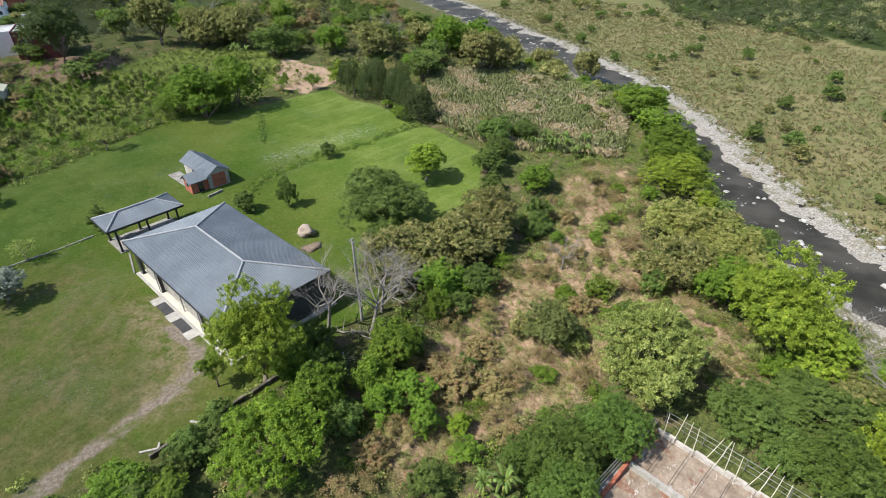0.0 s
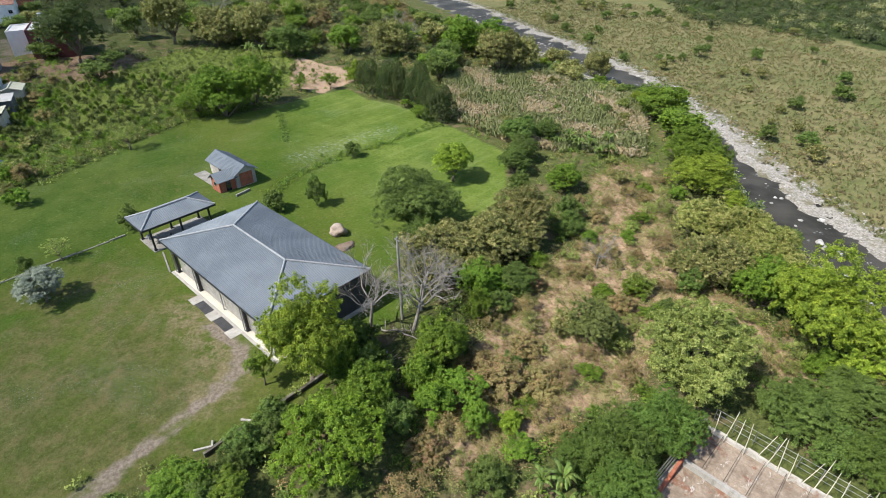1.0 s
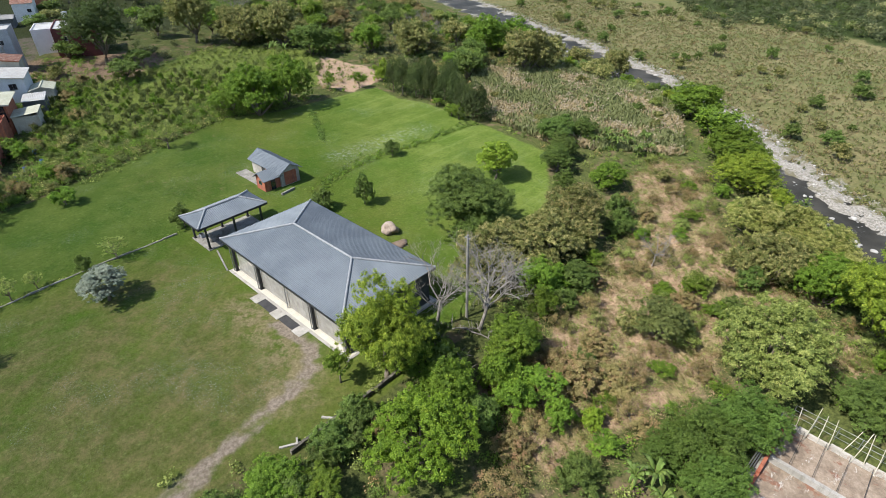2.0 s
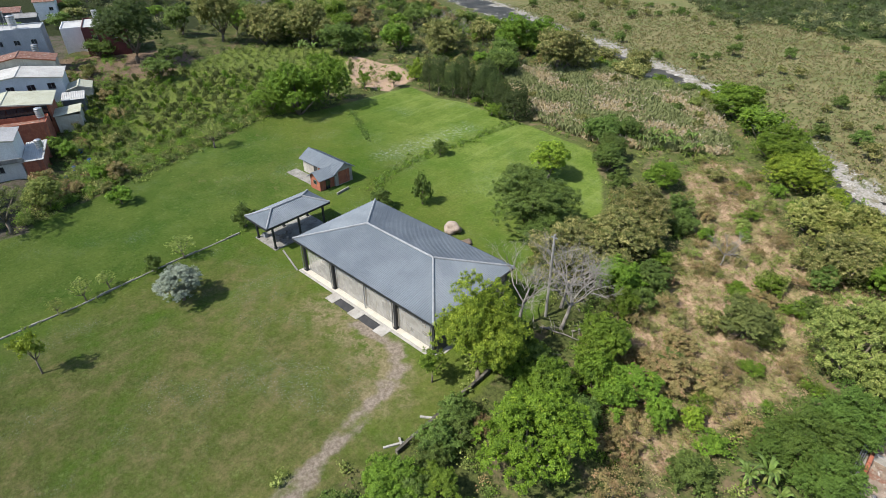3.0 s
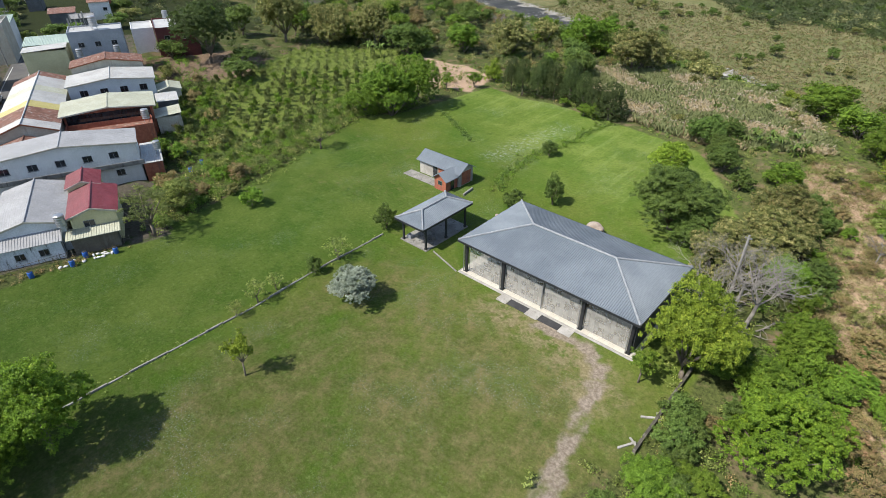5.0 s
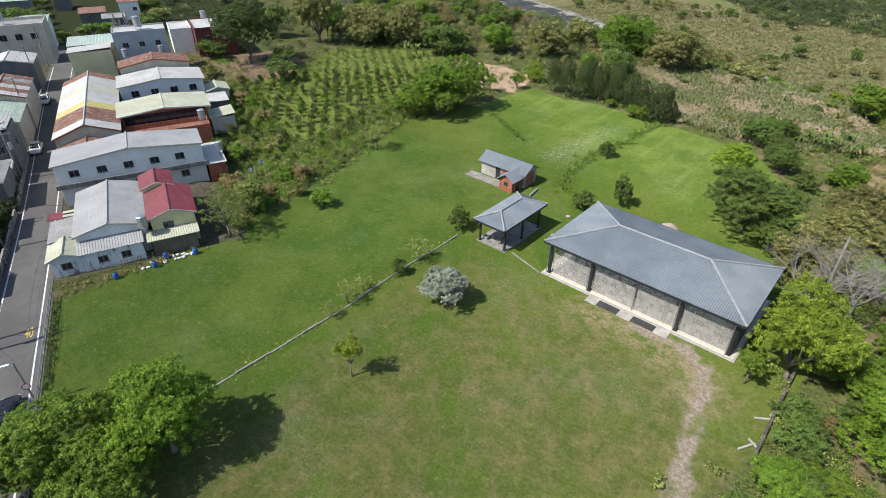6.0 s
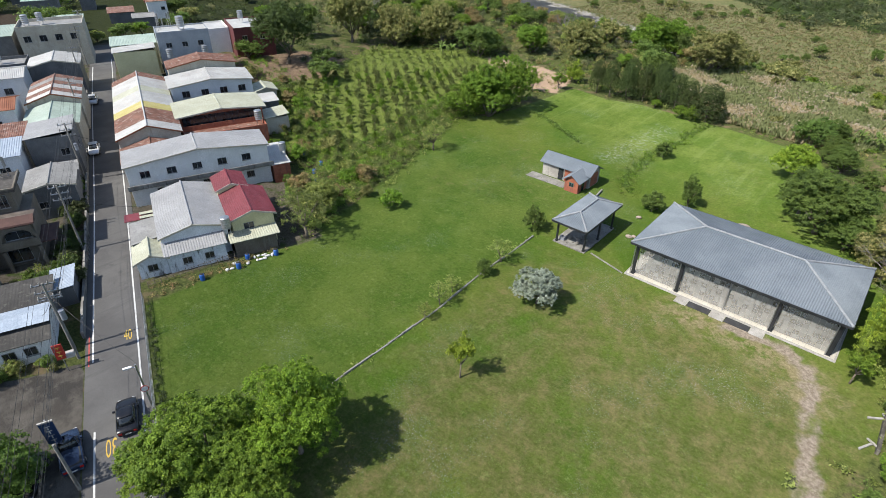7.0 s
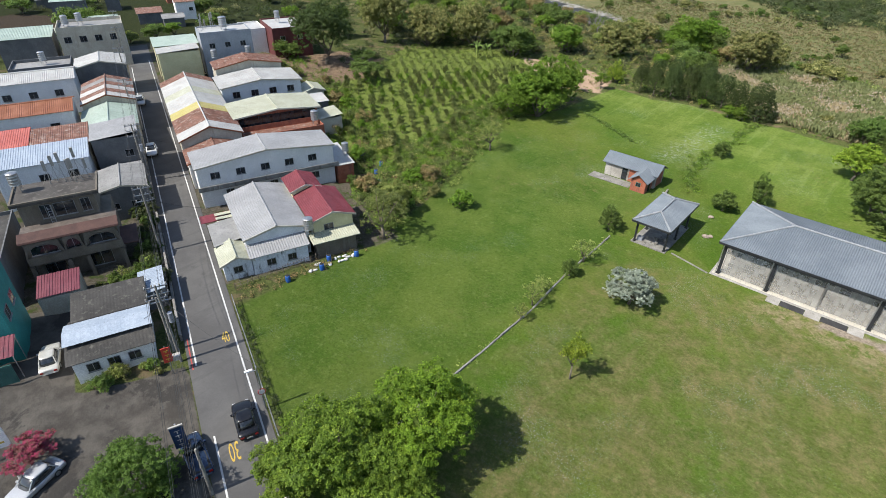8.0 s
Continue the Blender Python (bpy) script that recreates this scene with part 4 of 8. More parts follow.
PALE_SPOTS = [
    (54.4, 25.4, 5.5, 0.95), (-43.9, 12.1, 2.6, 1.2), (-13.3, -8.6, 1.9, 1), (-13.4, -20.4, 1.5, 1.2), (-13.0, -23.4, 1.0, 1.3),
    (-13.9, -17.6, 1.2, 1.2), (-40.4, -16, 3.2, 0.9), (36.8, 53.8, 1.5, 0.7), (40.6, 47.6, 1.3, 0.6), (31.4, 61.0, 1.8, 0.7),
]
FEATHER_SPOTS = [
    (-22.6, -60.8, 3.6, 0.95), (55.2, 47.4, 3.0, 0.8),
    (69.8, 24.4, 3.8, 0.9), (55.4, 16.8, 3.5, 0.85), (53.2, 12.4, 3.7, 0.8), (55.4, 9.6, 3.0, 0.8), (51.2, 10.0, 2.0, 0.7),
]
RUST_SPOTS = [
    (41.4, 12.6, 3.2, 0.4), (44.4, 14.6, 2.4, 0.4), (41.4, 5.2, 2.0, 0.4), (34.8, 18.9, 2.0, 0.5), (41.8, 2.3, 2.1, 0.5),
    (-88.1, 90.2, 2.7, 0.9), (-43.6, -12.3, 2.2, 0.5), (40.4, 18.2, 2.2, 0.45), (38.1, 12.8, 2.0, 0.5), (47.2, 12.4, 2.2, 0.35), (44.5, 30.6, 2.0, 0.5),
    (37.5, 33.1, 1.9, 0.5), (32.7, 56.9, 2.0, 0.5), (31.7, -3.8, 1.5, 0.5), (29.9, -6.4, 1.3, 0.5), (43.2, -1.6, 2.4, 0.4), (34.6, 27.6, 1.8, 0.5), (37.0, 22.6, 1.7, 0.5),
]
CONE_SPOTS = [
    (-38.2, 63.4, 2.2, 1.75), (-34.6, 62.8, 2.4, 1.8), (-31.0, 63.6, 2.5, 1.75), (-27.4, 64.8, 2.5, 1.8), (-23.8, 65.4, 2.6, 1.7), (-20.0, 64.8, 2.6, 1.65),
    (-16.6, 63.0, 2.3, 1.6), (-12.0, 61.4, 3.7, 1.2), (-25.6, 69.4, 2.7, 1.75), (-32.4, 68.4, 2.6, 1.7),
]
SILVER_SPOTS = [
    (-5.2, -12.7, 3.1, 0.8),
]
MAGENTA_SPOTS = [
    (-44.6, -11.2, 1.2, 0.6), (-47.6, -8.4, 0.9, 0.6), (-42.8, -13.4, 0.8, 0.6),
    (-32.7, -65.2, 2.2, 0.75),
]

def plant(kind, spots, keys, small, name="tree"):
    for i, (x, y, r, k) in enumerate(spots):
        key = keys[i % len(keys)] if r > 2.7 else small[i % len(small)]
        if (x < -60 or y > 80) and kind != "cone":
            key = ("far_a", "far_b")[i % 2] if r < 5.5 else ("big_a", "big_c")[i % 2]
        elif r > 4.0 and key[:3] in ("big", "loo"):
            key = ("huge_a", "dome", "huge_b")[i % 3]
        if k >= 1.3 and r < 2.7 and kind not in ("cone", "pale"):
            key = "small"
        low = k < 0.65
        deep_set = 0.24 * r if r > 2.4 and (x > 22 or y > 55) and not low else 0.0
        tree(kind, key, x, y, r, k, "bush" if low else name, "", TREE_WORDS[kind].replace(" tree ", " bush ") if low else "", deep_set)


plant("bright", BRIGHT_A + BRIGHT_B, ("big_a", "big_b", "big_c"), ("mid_a", "loose"))
plant("deep", DEEP_A + DEEP_B, ("big_c", "big_a"), ("mid_a", "mid_b"))
plant("yellow", YELLOW_SPOTS, ("big_b", "big_a"), ("mid_b",))
tree("yellow", "huge_b", 27.6, 0.9, 4.6, 1.35, label="yellow-green broadleaf tree leaning over the hall's corner", sink=0.4)
tree("lime", "huge_a", -9.0, -43.2, 4.9, 1.05, sink=0.5)
tree("lime", "dome", 36.8, -3.6, 4.7, 0.85, sink=0.9)
tree("bright", "huge_a", -47.6, 33.0, 6.6, 1.0, sink=1.9)
tree("bright", "dome", -47.8, 40.3, 6.4, 1.05, sink=1.9)
tree("yellow", "huge_b", 61.5, 37.8, 5.6, 1.15, sink=0.8)
tree("yellow", "big_b", 66.2, 36.6, 3.4, 1.1, sink=0.4)
tree("orchard", "big_c", 44.7, 24.0, 3.1, 0.8, label="dark olive round tree standing alone in dry scrub")
tree("cone", "huge_b", -106.0, 24.8, 8.2, 1.05, label="tall dark evergreen tree beside a maroon house")
plant("olive", OLIVE_SPOTS, ("big_a", "big_c", "big_b"), ("bush",))
plant("cream", CREAM_SPOTS, ("big_b", "big_a"), ("bush",))
plant("pale", PALE_SPOTS, ("big_b", "loose_b"), ("airy",))
tree("orchard", "airy", -36.5, -21.8, 3.8, 1.15, label="sparse pale-trunked tree with thin airy foliage")
plant("feather", FEATHER_SPOTS, ("feather",), ("feather",))
plant("rust", RUST_SPOTS, ("mid_b", "scrub"), ("scrub", "mid_b", "scrub"), "shrub")
plant("cone", CONE_SPOTS, ("cone_b",), ("cone", "cone_b"))
plant("silver", SILVER_SPOTS, ("big_b",), ("bush",), "bush")
plant("magenta", MAGENTA_SPOTS, ("loose",), ("loose",), "bush")

# orchard rows
rng = random.Random(21)
row_dir = Vector((-0.78, 0.63)).normalized()
row_nrm = Vector((0.63, 0.78))
orchard_points = []
for i in range(-34, 35):
    for j in range(-32, 33):
        p = Vector((-72, 32)) + row_dir * (i * 2.3) + row_nrm * (j * 2.5)
        p += Vector((rng.uniform(-0.4, 0.4), rng.uniform(-0.4, 0.4)))
        if float(inside(np.array([p.x]), np.array([p.y]), ORCHARD)[0]) > 1.0 and rng.random() < 0.86:
            orchard_points.append((p.x, p.y))
orchard_points.sort(key=lambda p: p[1] - p[0] * 1.3)
for x, y in orchard_points[:290]:
    tree(rng.choice(("orchard", "orchard", "orchard", "bright")), "shrub_low", x, y, rng.uniform(0.6, 1.0), rng.uniform(0.8, 1.25), "orchard_shrub", "orchard rows", "low green tea-like shrub planted in an orchard row")

# the unkept woods and scrub round the meadow
WOODS = [(-60, 78), (-34, 90), (-16, 122), (-16, 128), (-50, 140), (-90, 152), (-135, 172), (-210, 195), (-160, 120), (-118, 64), (-92, 76)]


def spaced(seed, n, x0, x1, y0, y1, r0, r1, gap, keep):
    """Points with radii that keep their distance from one another."""
    r = random.Random(seed)
    out = []
    for x, y in scatter(seed, n * 12, x0, x1, y0, y1, keep):
        rad = r.uniform(r0, r1)
        if all((x - a) ** 2 + (y - b) ** 2 > (gap * (rad + c)) ** 2 for a, b, c in out):
            out.append((x, y, rad))
            if len(out) == n:
                break
    return out


def far_yards(x, y):
    """The ploughed field and the small farms past the village."""
    w, s = road_offset(x, y), (x - VO[0]) * VU[0] + (y - VO[1]) * VU[1]
    return ((w > -47) & (w < -20) & (s > 148) & (s < 212)) | ((w > -9) & (w < 20) & (s > 158) & (s < 228)) | ((w > -46) & (w < -20) & (s > 216) & (s < 248))


rng = random.Random(5)
for x, y, r in spaced(5, 120, -200, 0, 60, 205, 2.2, 4.6, 0.72, lambda x, y: inside(x, y, WOODS) > 0):
    kind = rng.choice(("deep", "olive", "deep", "bright", "pale", "olive", "rust", "bright"))
    tree(kind, rng.choice(("far_a", "far_b")), x, y, r, rng.uniform(0.75, 1.1))
# brink of the river slope
for x, y, r in spaced(6, 46, -80, 110, 10, 190, 1.5, 2.8, 0.7, lambda x, y: (np.abs(to_river(x, y) + 3.5) < 4.5) & (past_river(x, y) < -14)):
    tree(rng.choice(("deep", "bright", "olive", "yellow")), rng.choice(("far_a", "far_b")), x, y, r, rng.uniform(0.7, 1.0))
# behind the village
for x, y, r in spaced(7, 85, -330, -112, -80, 170, 3, 6.5, 0.7, lambda x, y: (inside(x, y, WOODS) < 0) & ((road_offset(x, y) < -34) | (road_offset(x, y) > 43) | (x < -160)) & (np.abs(road_offset(x, y) + 2) > 9) & ~far_yards(x, y)):
    tree(rng.choice(("deep", "olive", "deep", "bright")), rng.choice(("far_a", "far_b")), x, y, r, rng.uniform(0.7, 1.1))
# floodplain bushes
for x, y, r in spaced(8, 105, -160, 150, 80, 330, 1.2, 3.4, 0.8, lambda x, y: (past_river(x, y) > 15) & (past_river(x, y) < 125)):
    tree(rng.choice(("deep", "olive", "deep")), rng.choice(("bush", "bush_b", "far_a")), x, y, r, rng.uniform(0.6, 0.85), "bush", "bushes on the floodplain", "dark green bush on the tan floodplain")
# bushes among the reeds and in the dry scrub
for x, y, r in spaced(9, 16, -34, 27, 60, 122, 0.9, 2.0, 1.0, lambda x, y: inside(x, y, REEDS) > 0):
    tree(rng.choice(("deep", "pale", "olive")), rng.choice(("bush", "bush_b")), x, y, r, 0.7, "bush", "bushes among the reeds", "green bush standing among tall reeds")
for x, y, r in spaced(10, 80, 24, 74, -10, 75, 0.7, 1.9, 0.9, lambda x, y: (inside(x, y, BROWN) > -2) & ~((x > 56) & (y < 23))):
    kind = rng.choice(("rust", "rust", "pale", "pale", "bright", "olive"))
    tree(kind, rng.choice(("scrub", "bush_b", "scrub")), x, y, r, rng.uniform(0.45, 0.7), "shrub", "shrubs of the dry scrub", TREE_WORDS["rust"] if kind == "rust" else "small green shrub growing in dry brown scrub")


def clump_stuff(name, points, count, size, mat_key, label, seed, tall=0.8):
    """Many small clumps of leaves in one mesh."""
    r = np.random.default_rng(seed)
    vs, fs, off = [], [], 0
    for x, y, z, rad in points:
        v, f = leaf_faces(r, [(x, y, z + rad * tall * 0.5), (x + rad * 0.4, y, z + rad * tall * 0.8), (x - rad * 0.3, y + rad * 0.3, z + rad * tall * 0.7)], [rad * 0.7, rad * 0.5, rad * 0.5], count, size * rad, tall, 0, 0.2)
        vs.append(v)
        fs.append(f + off)
        off += len(v)
    me = bpy.data.meshes.new(name)
    me.from_pydata(np.concatenate(vs).tolist(), [], np.concatenate(fs).tolist())
    me.materials.append(LEAF[mat_key])
    return tagged(new(name, me), label, "woods" if "wood" in name else "grass" if "grass" in name else "undergrowth", kind="stuff")


# far woods beyond the floodplain and along the hills
rng = random.Random(8)


def radii(pts, r0, r1):
    return [(x, y, height(x, y), rng.uniform(r0, r1)) for x, y in pts]


def wooded(x, y):
    r = past_river(x, y)
    return (r > 114 + 14 * np.sin(x * 0.05) + 9 * np.sin(x * 0.13 + y * 0.1)) & (r < 290)


for key, n, seed in (("wood", 2100, 1), ("cone", 800, 2), ("bamboo", 320, 3), ("deep", 200, 4)):
    clump_stuff("far_woods", radii(scatter(seed, n, -330, 260, 120, 520, wooded), 1.8, 4.8), 140, 0.16, key, "dense green woods beyond the floodplain", seed)
clump_stuff("orchard_shrubs", [(x, y, height(x, y), rng.uniform(0.6, 1.0)) for x, y in orchard_points[290:]], 260, 0.16, "orchard", "far rows of low green orchard shrubs", 19, 1.1)
# thickets between the meadow, the village and the river
for key, n, seed in (("wood", 600, 11), ("olive", 460, 12), ("bamboo", 420, 13), ("rust", 240, 14), ("deep", 320, 15)):
    clump_stuff("thicket", radii(scatter(seed, n, -230, 5, 55, 210, lambda x, y: (inside(x, y, WOODS) > -4) & (inside(x, y, CLEARING) < -2)), 0.7, 2.1), 190, 0.145, key, "tangled green thicket between meadow and river", seed)
for key, n, seed in (("wood", 460, 16), ("cone", 360, 17), ("bamboo", 140, 18)):
    clump_stuff("thicket", radii(scatter(seed, n, -320, -100, -90, 130, lambda x, y: ((road_offset(x, y) < -34) | (road_offset(x, y) > 41) | (x < -165)) & (np.abs(road_offset(x, y) + 2) > 7) & ~far_yards(x, y)), 0.9, 2.8), 180, 0.15, key, "tangled green thicket behind the village", seed)

# undergrowth along the brink of the river slope
for key, n, seed in (("deep", 110, 51), ("olive", 80, 52), ("bright", 70, 53), ("pale", 60, 54)):
    clump_stuff("bank_thicket", radii(scatter(seed, n, 0, 80, 30, 130, lambda x, y: (np.abs(to_river(x, y) + 2.0) < 5.5) & (past_river(x, y) < -12)), 0.9, 2.3), 150, 0.16, key, "tangled green thicket on the river's brink", seed)

# rough grass of the floodplain
for key, n, seed in (("rust", 900, 5), ("olive", 900, 7)):
    clump_stuff("floodplain_grass", radii(scatter(seed, n, -140, 130, 80, 290, lambda x, y: (past_river(x, y) > 13) & (past_river(x, y) < 122)), 0.4, 1.3), 30, 0.3, key, "rough tan and green grass on the floodplain", seed, 0.6)

# weeds and low scrub in the rough ground


def rough(x, y):
    return (inside(x, y, FIELD) < -1) & (to_river(x, y) < 10) & (road_offset(x, y) > 30) & (inside(x, y, REEDS) < 0) & ~((x > 57) & (x < 74) & (y > 0) & (y < 23))


for key, n, seed in (("deep", 1000, 41), ("bright", 1000, 42), ("pale", 900, 43), ("rust", 700, 44)):
    clump_stuff("undergrowth", radii(scatter(seed, n, -60, 90, -40, 125, lambda x, y: rough(x, y) & (inside(x, y, BROWN) < 0)), 0.3, 1.1), 80, 0.16, key, "tangled low weeds and scrub on rough ground", seed)
for key, n, seed in (("rust", 1300, 45), ("pale", 800, 46), ("olive", 800, 47), ("bright", 420, 50)):
    clump_stuff("dry_undergrowth", radii(scatter(seed, n, 20, 80, -12, 80, lambda x, y: rough(x, y) & (inside(x, y, BROWN) > -1)), 0.2, 0.85), 70, 0.12, key, "dry low weeds on brown scrub ground", seed)
for key, n, seed in (("bright", 1500, 48), ("orchard", 1300, 49)):
    clump_stuff("orchard_weeds", radii(scatter(seed, n, -110, -45, -8, 75, lambda x, y: inside(x, y, ORCHARD) > -4), 0.25, 0.7), 30, 0.24, key, "low green weeds between the orchard rows", seed)

strip = [(-34, -27), (-40, -22), (-46, -1), (-54, 27), (-50, 36)]
for key, n, seed in (("deep", 380, 71), ("olive", 260, 72), ("bright", 420, 73), ("orchard", 340, 74)):
    clump_stuff("edge_weeds", radii(scatter(seed, n, -75, -34, -30, 40, lambda x, y: (line_distance(x, y, strip)[0] < 7.5) & (inside(x, y, FIELD) < -0.6) & (road_offset(x, y) > 22)), 0.4, 1.3), 90, 0.15, key, "tangled weeds and shrubs along the meadow's edge", seed)
for key, n, seed in (("deep", 260, 75), ("bright", 420, 76), ("orchard", 260, 77)):
    clump_stuff("yard_weeds", radii(scatter(seed, n, -120, -38, -30, 60, lambda x, y: (road_offset(x, y) > 25.5) & (road_offset(x, y) < 38) & (inside(x, y, FIELD) < -0.6)), 0.3, 1.1), 80, 0.16, key, "green weeds and shrubs behind the houses", seed)


# reed grass with pale plumes
def blades(name, p, per, high, out, wide, mat, label, seed, foot=0.0):
    """Arching four-sided blades round each point, in one mesh."""
    r = np.random.default_rng(seed)
    h = heights(p[:, 0], p[:, 1])
    vs = []
    for j in range(per):
        n = len(p)
        a = r.uniform(0, 6.28, n)
        hh, o = r.uniform(*high, n), r.uniform(*out, n)
        bx, by = p[:, 0] + r.normal(0, 0.22, n), p[:, 1] + r.normal(0, 0.22, n)
        ca, sa = np.cos(a), np.sin(a)
        w = wide * r.uniform(0.6, 1.3, n)
        z0 = h + hh * foot
        mid = np.stack([bx + ca * o * 0.45, by + sa * o * 0.45, h + hh * 0.92], 1)
        side = np.stack([-sa * w, ca * w, 0 * w], 1)
        tip = np.stack([bx + ca * o, by + sa * o, h + hh * r.uniform(0.75, 1.05, n)], 1)
        foot_at = np.stack([bx + ca * o * 0.4 * foot, by + sa * o * 0.4 * foot, z0], 1)
        vs.append(np.stack([foot_at, mid + side, tip, mid - side], 1).reshape(-1, 3))
    v = np.concatenate(vs)
    i = np.arange(len(v) // 4) * 4
    f = np.concatenate([np.stack([i, i + 1, i + 2], 1), np.stack([i, i + 2, i + 3], 1)])
    m2 = bpy.data.meshes.new(name)
    m2.from_pydata(v.tolist(), [], f.tolist())
    m2.materials.append(mat)
    tagged(new(name, m2), label, "reeds", kind="stuff")


def reed_bed():
    pts = np.array(scatter(3, 15000, -36, 29, 58, 124, lambda x, y: inside(x, y, REEDS) > -2.0))
    patch = np.sin(pts[:, 0] * 0.33 + 2 * np.sin(pts[:, 1] * 0.21)) + np.sin(pts[:, 1] * 0.45 + pts[:, 0] * 0.17) + np.random.default_rng(4).normal(0, 0.9, len(pts))
    green, tan = pts[patch > 0.0], pts[patch <= 0.0]
    blades("reed_grass", green, 5, (0.7, 1.8), (0.3, 0.9), 0.032, leafy("leaves_reed_green", (0.13, 0.165, 0.065), (0.34, 0.385, 0.18)), "tall green reed grass in a dense bed", 5)
    blades("dry_reed_grass", tan, 5, (0.5, 1.4), (0.3, 1.0), 0.038, leafy("leaves_reed_dry", (0.3, 0.25, 0.13), (0.56, 0.47, 0.29)), "dry tan reed grass in a dense bed", 6)
    blades("reed_plumes", tan[::3], 2, (1.1, 1.8), (0.3, 0.8), 0.05, leafy("leaves_reed_plumes", (0.36, 0.3, 0.22), (0.58, 0.5, 0.4)), "pale pinkish plumes of reed grass", 7, 0.72)


reed_bed()

# straw, tufts and rough grass in the open ground
field_points = np.array(scatter(31, 13000, 20, 80, -12, 80, lambda x, y: (inside(x, y, BROWN) > -2) & ~((x > 57) & (x < 74) & (y < 23))))
blades("dry_straw", field_points, 2, (0.02, 0.16), (0.1, 0.4), 0.022, leafy("leaves_straw", (0.28, 0.2, 0.12), (0.55, 0.43, 0.27)), "dry tan straw lying on the brown scrub ground", 32)
field_points = np.array(scatter(33, 16000, -150, 130, 80, 320, lambda x, y: (past_river(x, y) > 12) & (past_river(x, y) < 122)))
blades("rough_grass", field_points[::2], 3, (0.3, 1.0), (0.3, 1.0), 0.12, leafy("leaves_rough_tan", (0.15, 0.13, 0.066), (0.35, 0.3, 0.17)), "rough tan grass of the floodplain", 34)
blades("rough_grass", field_points[1::2], 3, (0.3, 0.9), (0.3, 0.9), 0.12, leafy("leaves_rough_green", (0.07, 0.09, 0.032), (0.22, 0.245, 0.095)), "rough green grass of the floodplain", 35)

# ---- the road ----
def asphalt():
    n = Nodes("asphalt")
    col = n.mix(n.ramp(n.noise(0.15, 5.0), 0.35, 0.65), (0.068, 0.066, 0.064), (0.096, 0.094, 0.09))
    col = n.mix(n.ramp(n.noise(14.0, 4.0, 0.8), 0.35, 0.7), n.mix(0.3, col, (0.02, 0.02, 0.02)), col)
    col = n.mix(n.ramp(n.noise(0.5, 6.0, 0.75), 0.57, 0.64), col, (0.06, 0.058, 0.057))
    col = n.mix(n.math("MULTIPLY", n.ramp(n.noise(0.9, 5.0, 0.7, n.stretch(1.0, 0.12, 1.0, radians(-69))), 0.5, 0.7), 0.5), col, (0.045, 0.044, 0.043))
    n.bump(n.noise(30.0, 3.0), 0.3, 0.01)
    return n.done(col, 0.85, 0.0, 0.35)


ASPHALT = asphalt()
WHITE_LINE = plain("worn_white_paint", (0.468, 0.468, 0.4524), (0.585, 0.585, 0.5694), 0.8, 8.0, 0.7, stain=(0.312, 0.312, 0.3042))
YELLOW_LINE = plain("worn_yellow_paint", (0.429, 0.2808, 0.039), (0.507, 0.351, 0.0624), 0.8, 8.0, 0.7)
RED_LINE = plain("worn_red_paint", (0.312, 0.0468, 0.039), (0.39, 0.078, 0.0624), 0.8, 8.0, 0.7)


def along(w, s, up=0.0):
    x, y = V(w, s)
    return x, y, height(x, y) + up


def ribbon(b, w0, w1, s0, s1, up, step=3.0):
    n = max(1, int(abs(s1 - s0) / step))
    for i in range(n):
        a, c = s0 + (s1 - s0) * i / n, s0 + (s1 - s0) * (i + 1) / n
        b.poly(along(w1, a, up), along(w1, c, up), along(w0, c, up), along(w0, a, up))


b = Build()
ribbon(b, -4.9, 0.75, -70, 146, 0.05)
solid("road", b, ASPHALT, "narrow grey asphalt road with white edge lines", "road", kind="structure")
for w, s0, s1 in ((0.0, -60, -2.8), (0.0, -1.6, 128), (-4.2, 11.5, 122), (-4.0, -12, 1.9), (-4.0, -60, -22)):
    b = Build()
    ribbon(b, w - 0.08, w + 0.08, s0, s1, 0.056)
    solid("road_line", b, WHITE_LINE, "solid white edge line painted on the road", "road marking", kind="structure")
b = Build()
ribbon(b, -4.62, -4.5, 11, 16, 0.056)
solid("road_line", b, RED_LINE, "short red kerb line painted on the road", "road marking", kind="structure")


def road_text(words, w, s, turn, size, label):
    cu = bpy.data.curves.new("road_number", "FONT")
    cu.body, cu.size, cu.align_x, cu.align_y = words, size, "CENTER", "CENTER"
    tmp = bpy.data.objects.new("road_number", cu)
    scene.collection.objects.link(tmp)
    me = bpy.data.meshes.new_from_object(tmp.evaluated_get(bpy.context.evaluated_depsgraph_get()))
    bpy.data.objects.remove(tmp)
    me.materials.append(YELLOW_LINE)
    ob = new("road_number", me)
    x, y, z = along(w, s, 0.058)
    ob.matrix_basis = pose(x, y, z, 0, 0, turn) @ Matrix.Diagonal((0.8, 2.5, 1, 1))
    tagged(ob, label, "road marking", kind="structure")


road_text("30", -2.7, -0.4, V_TURN + 180, 1.15, "yellow painted number 30 on the asphalt")
road_text("40", -0.9, 14.4, V_TURN, 1.0, "yellow painted number 40 on the asphalt")

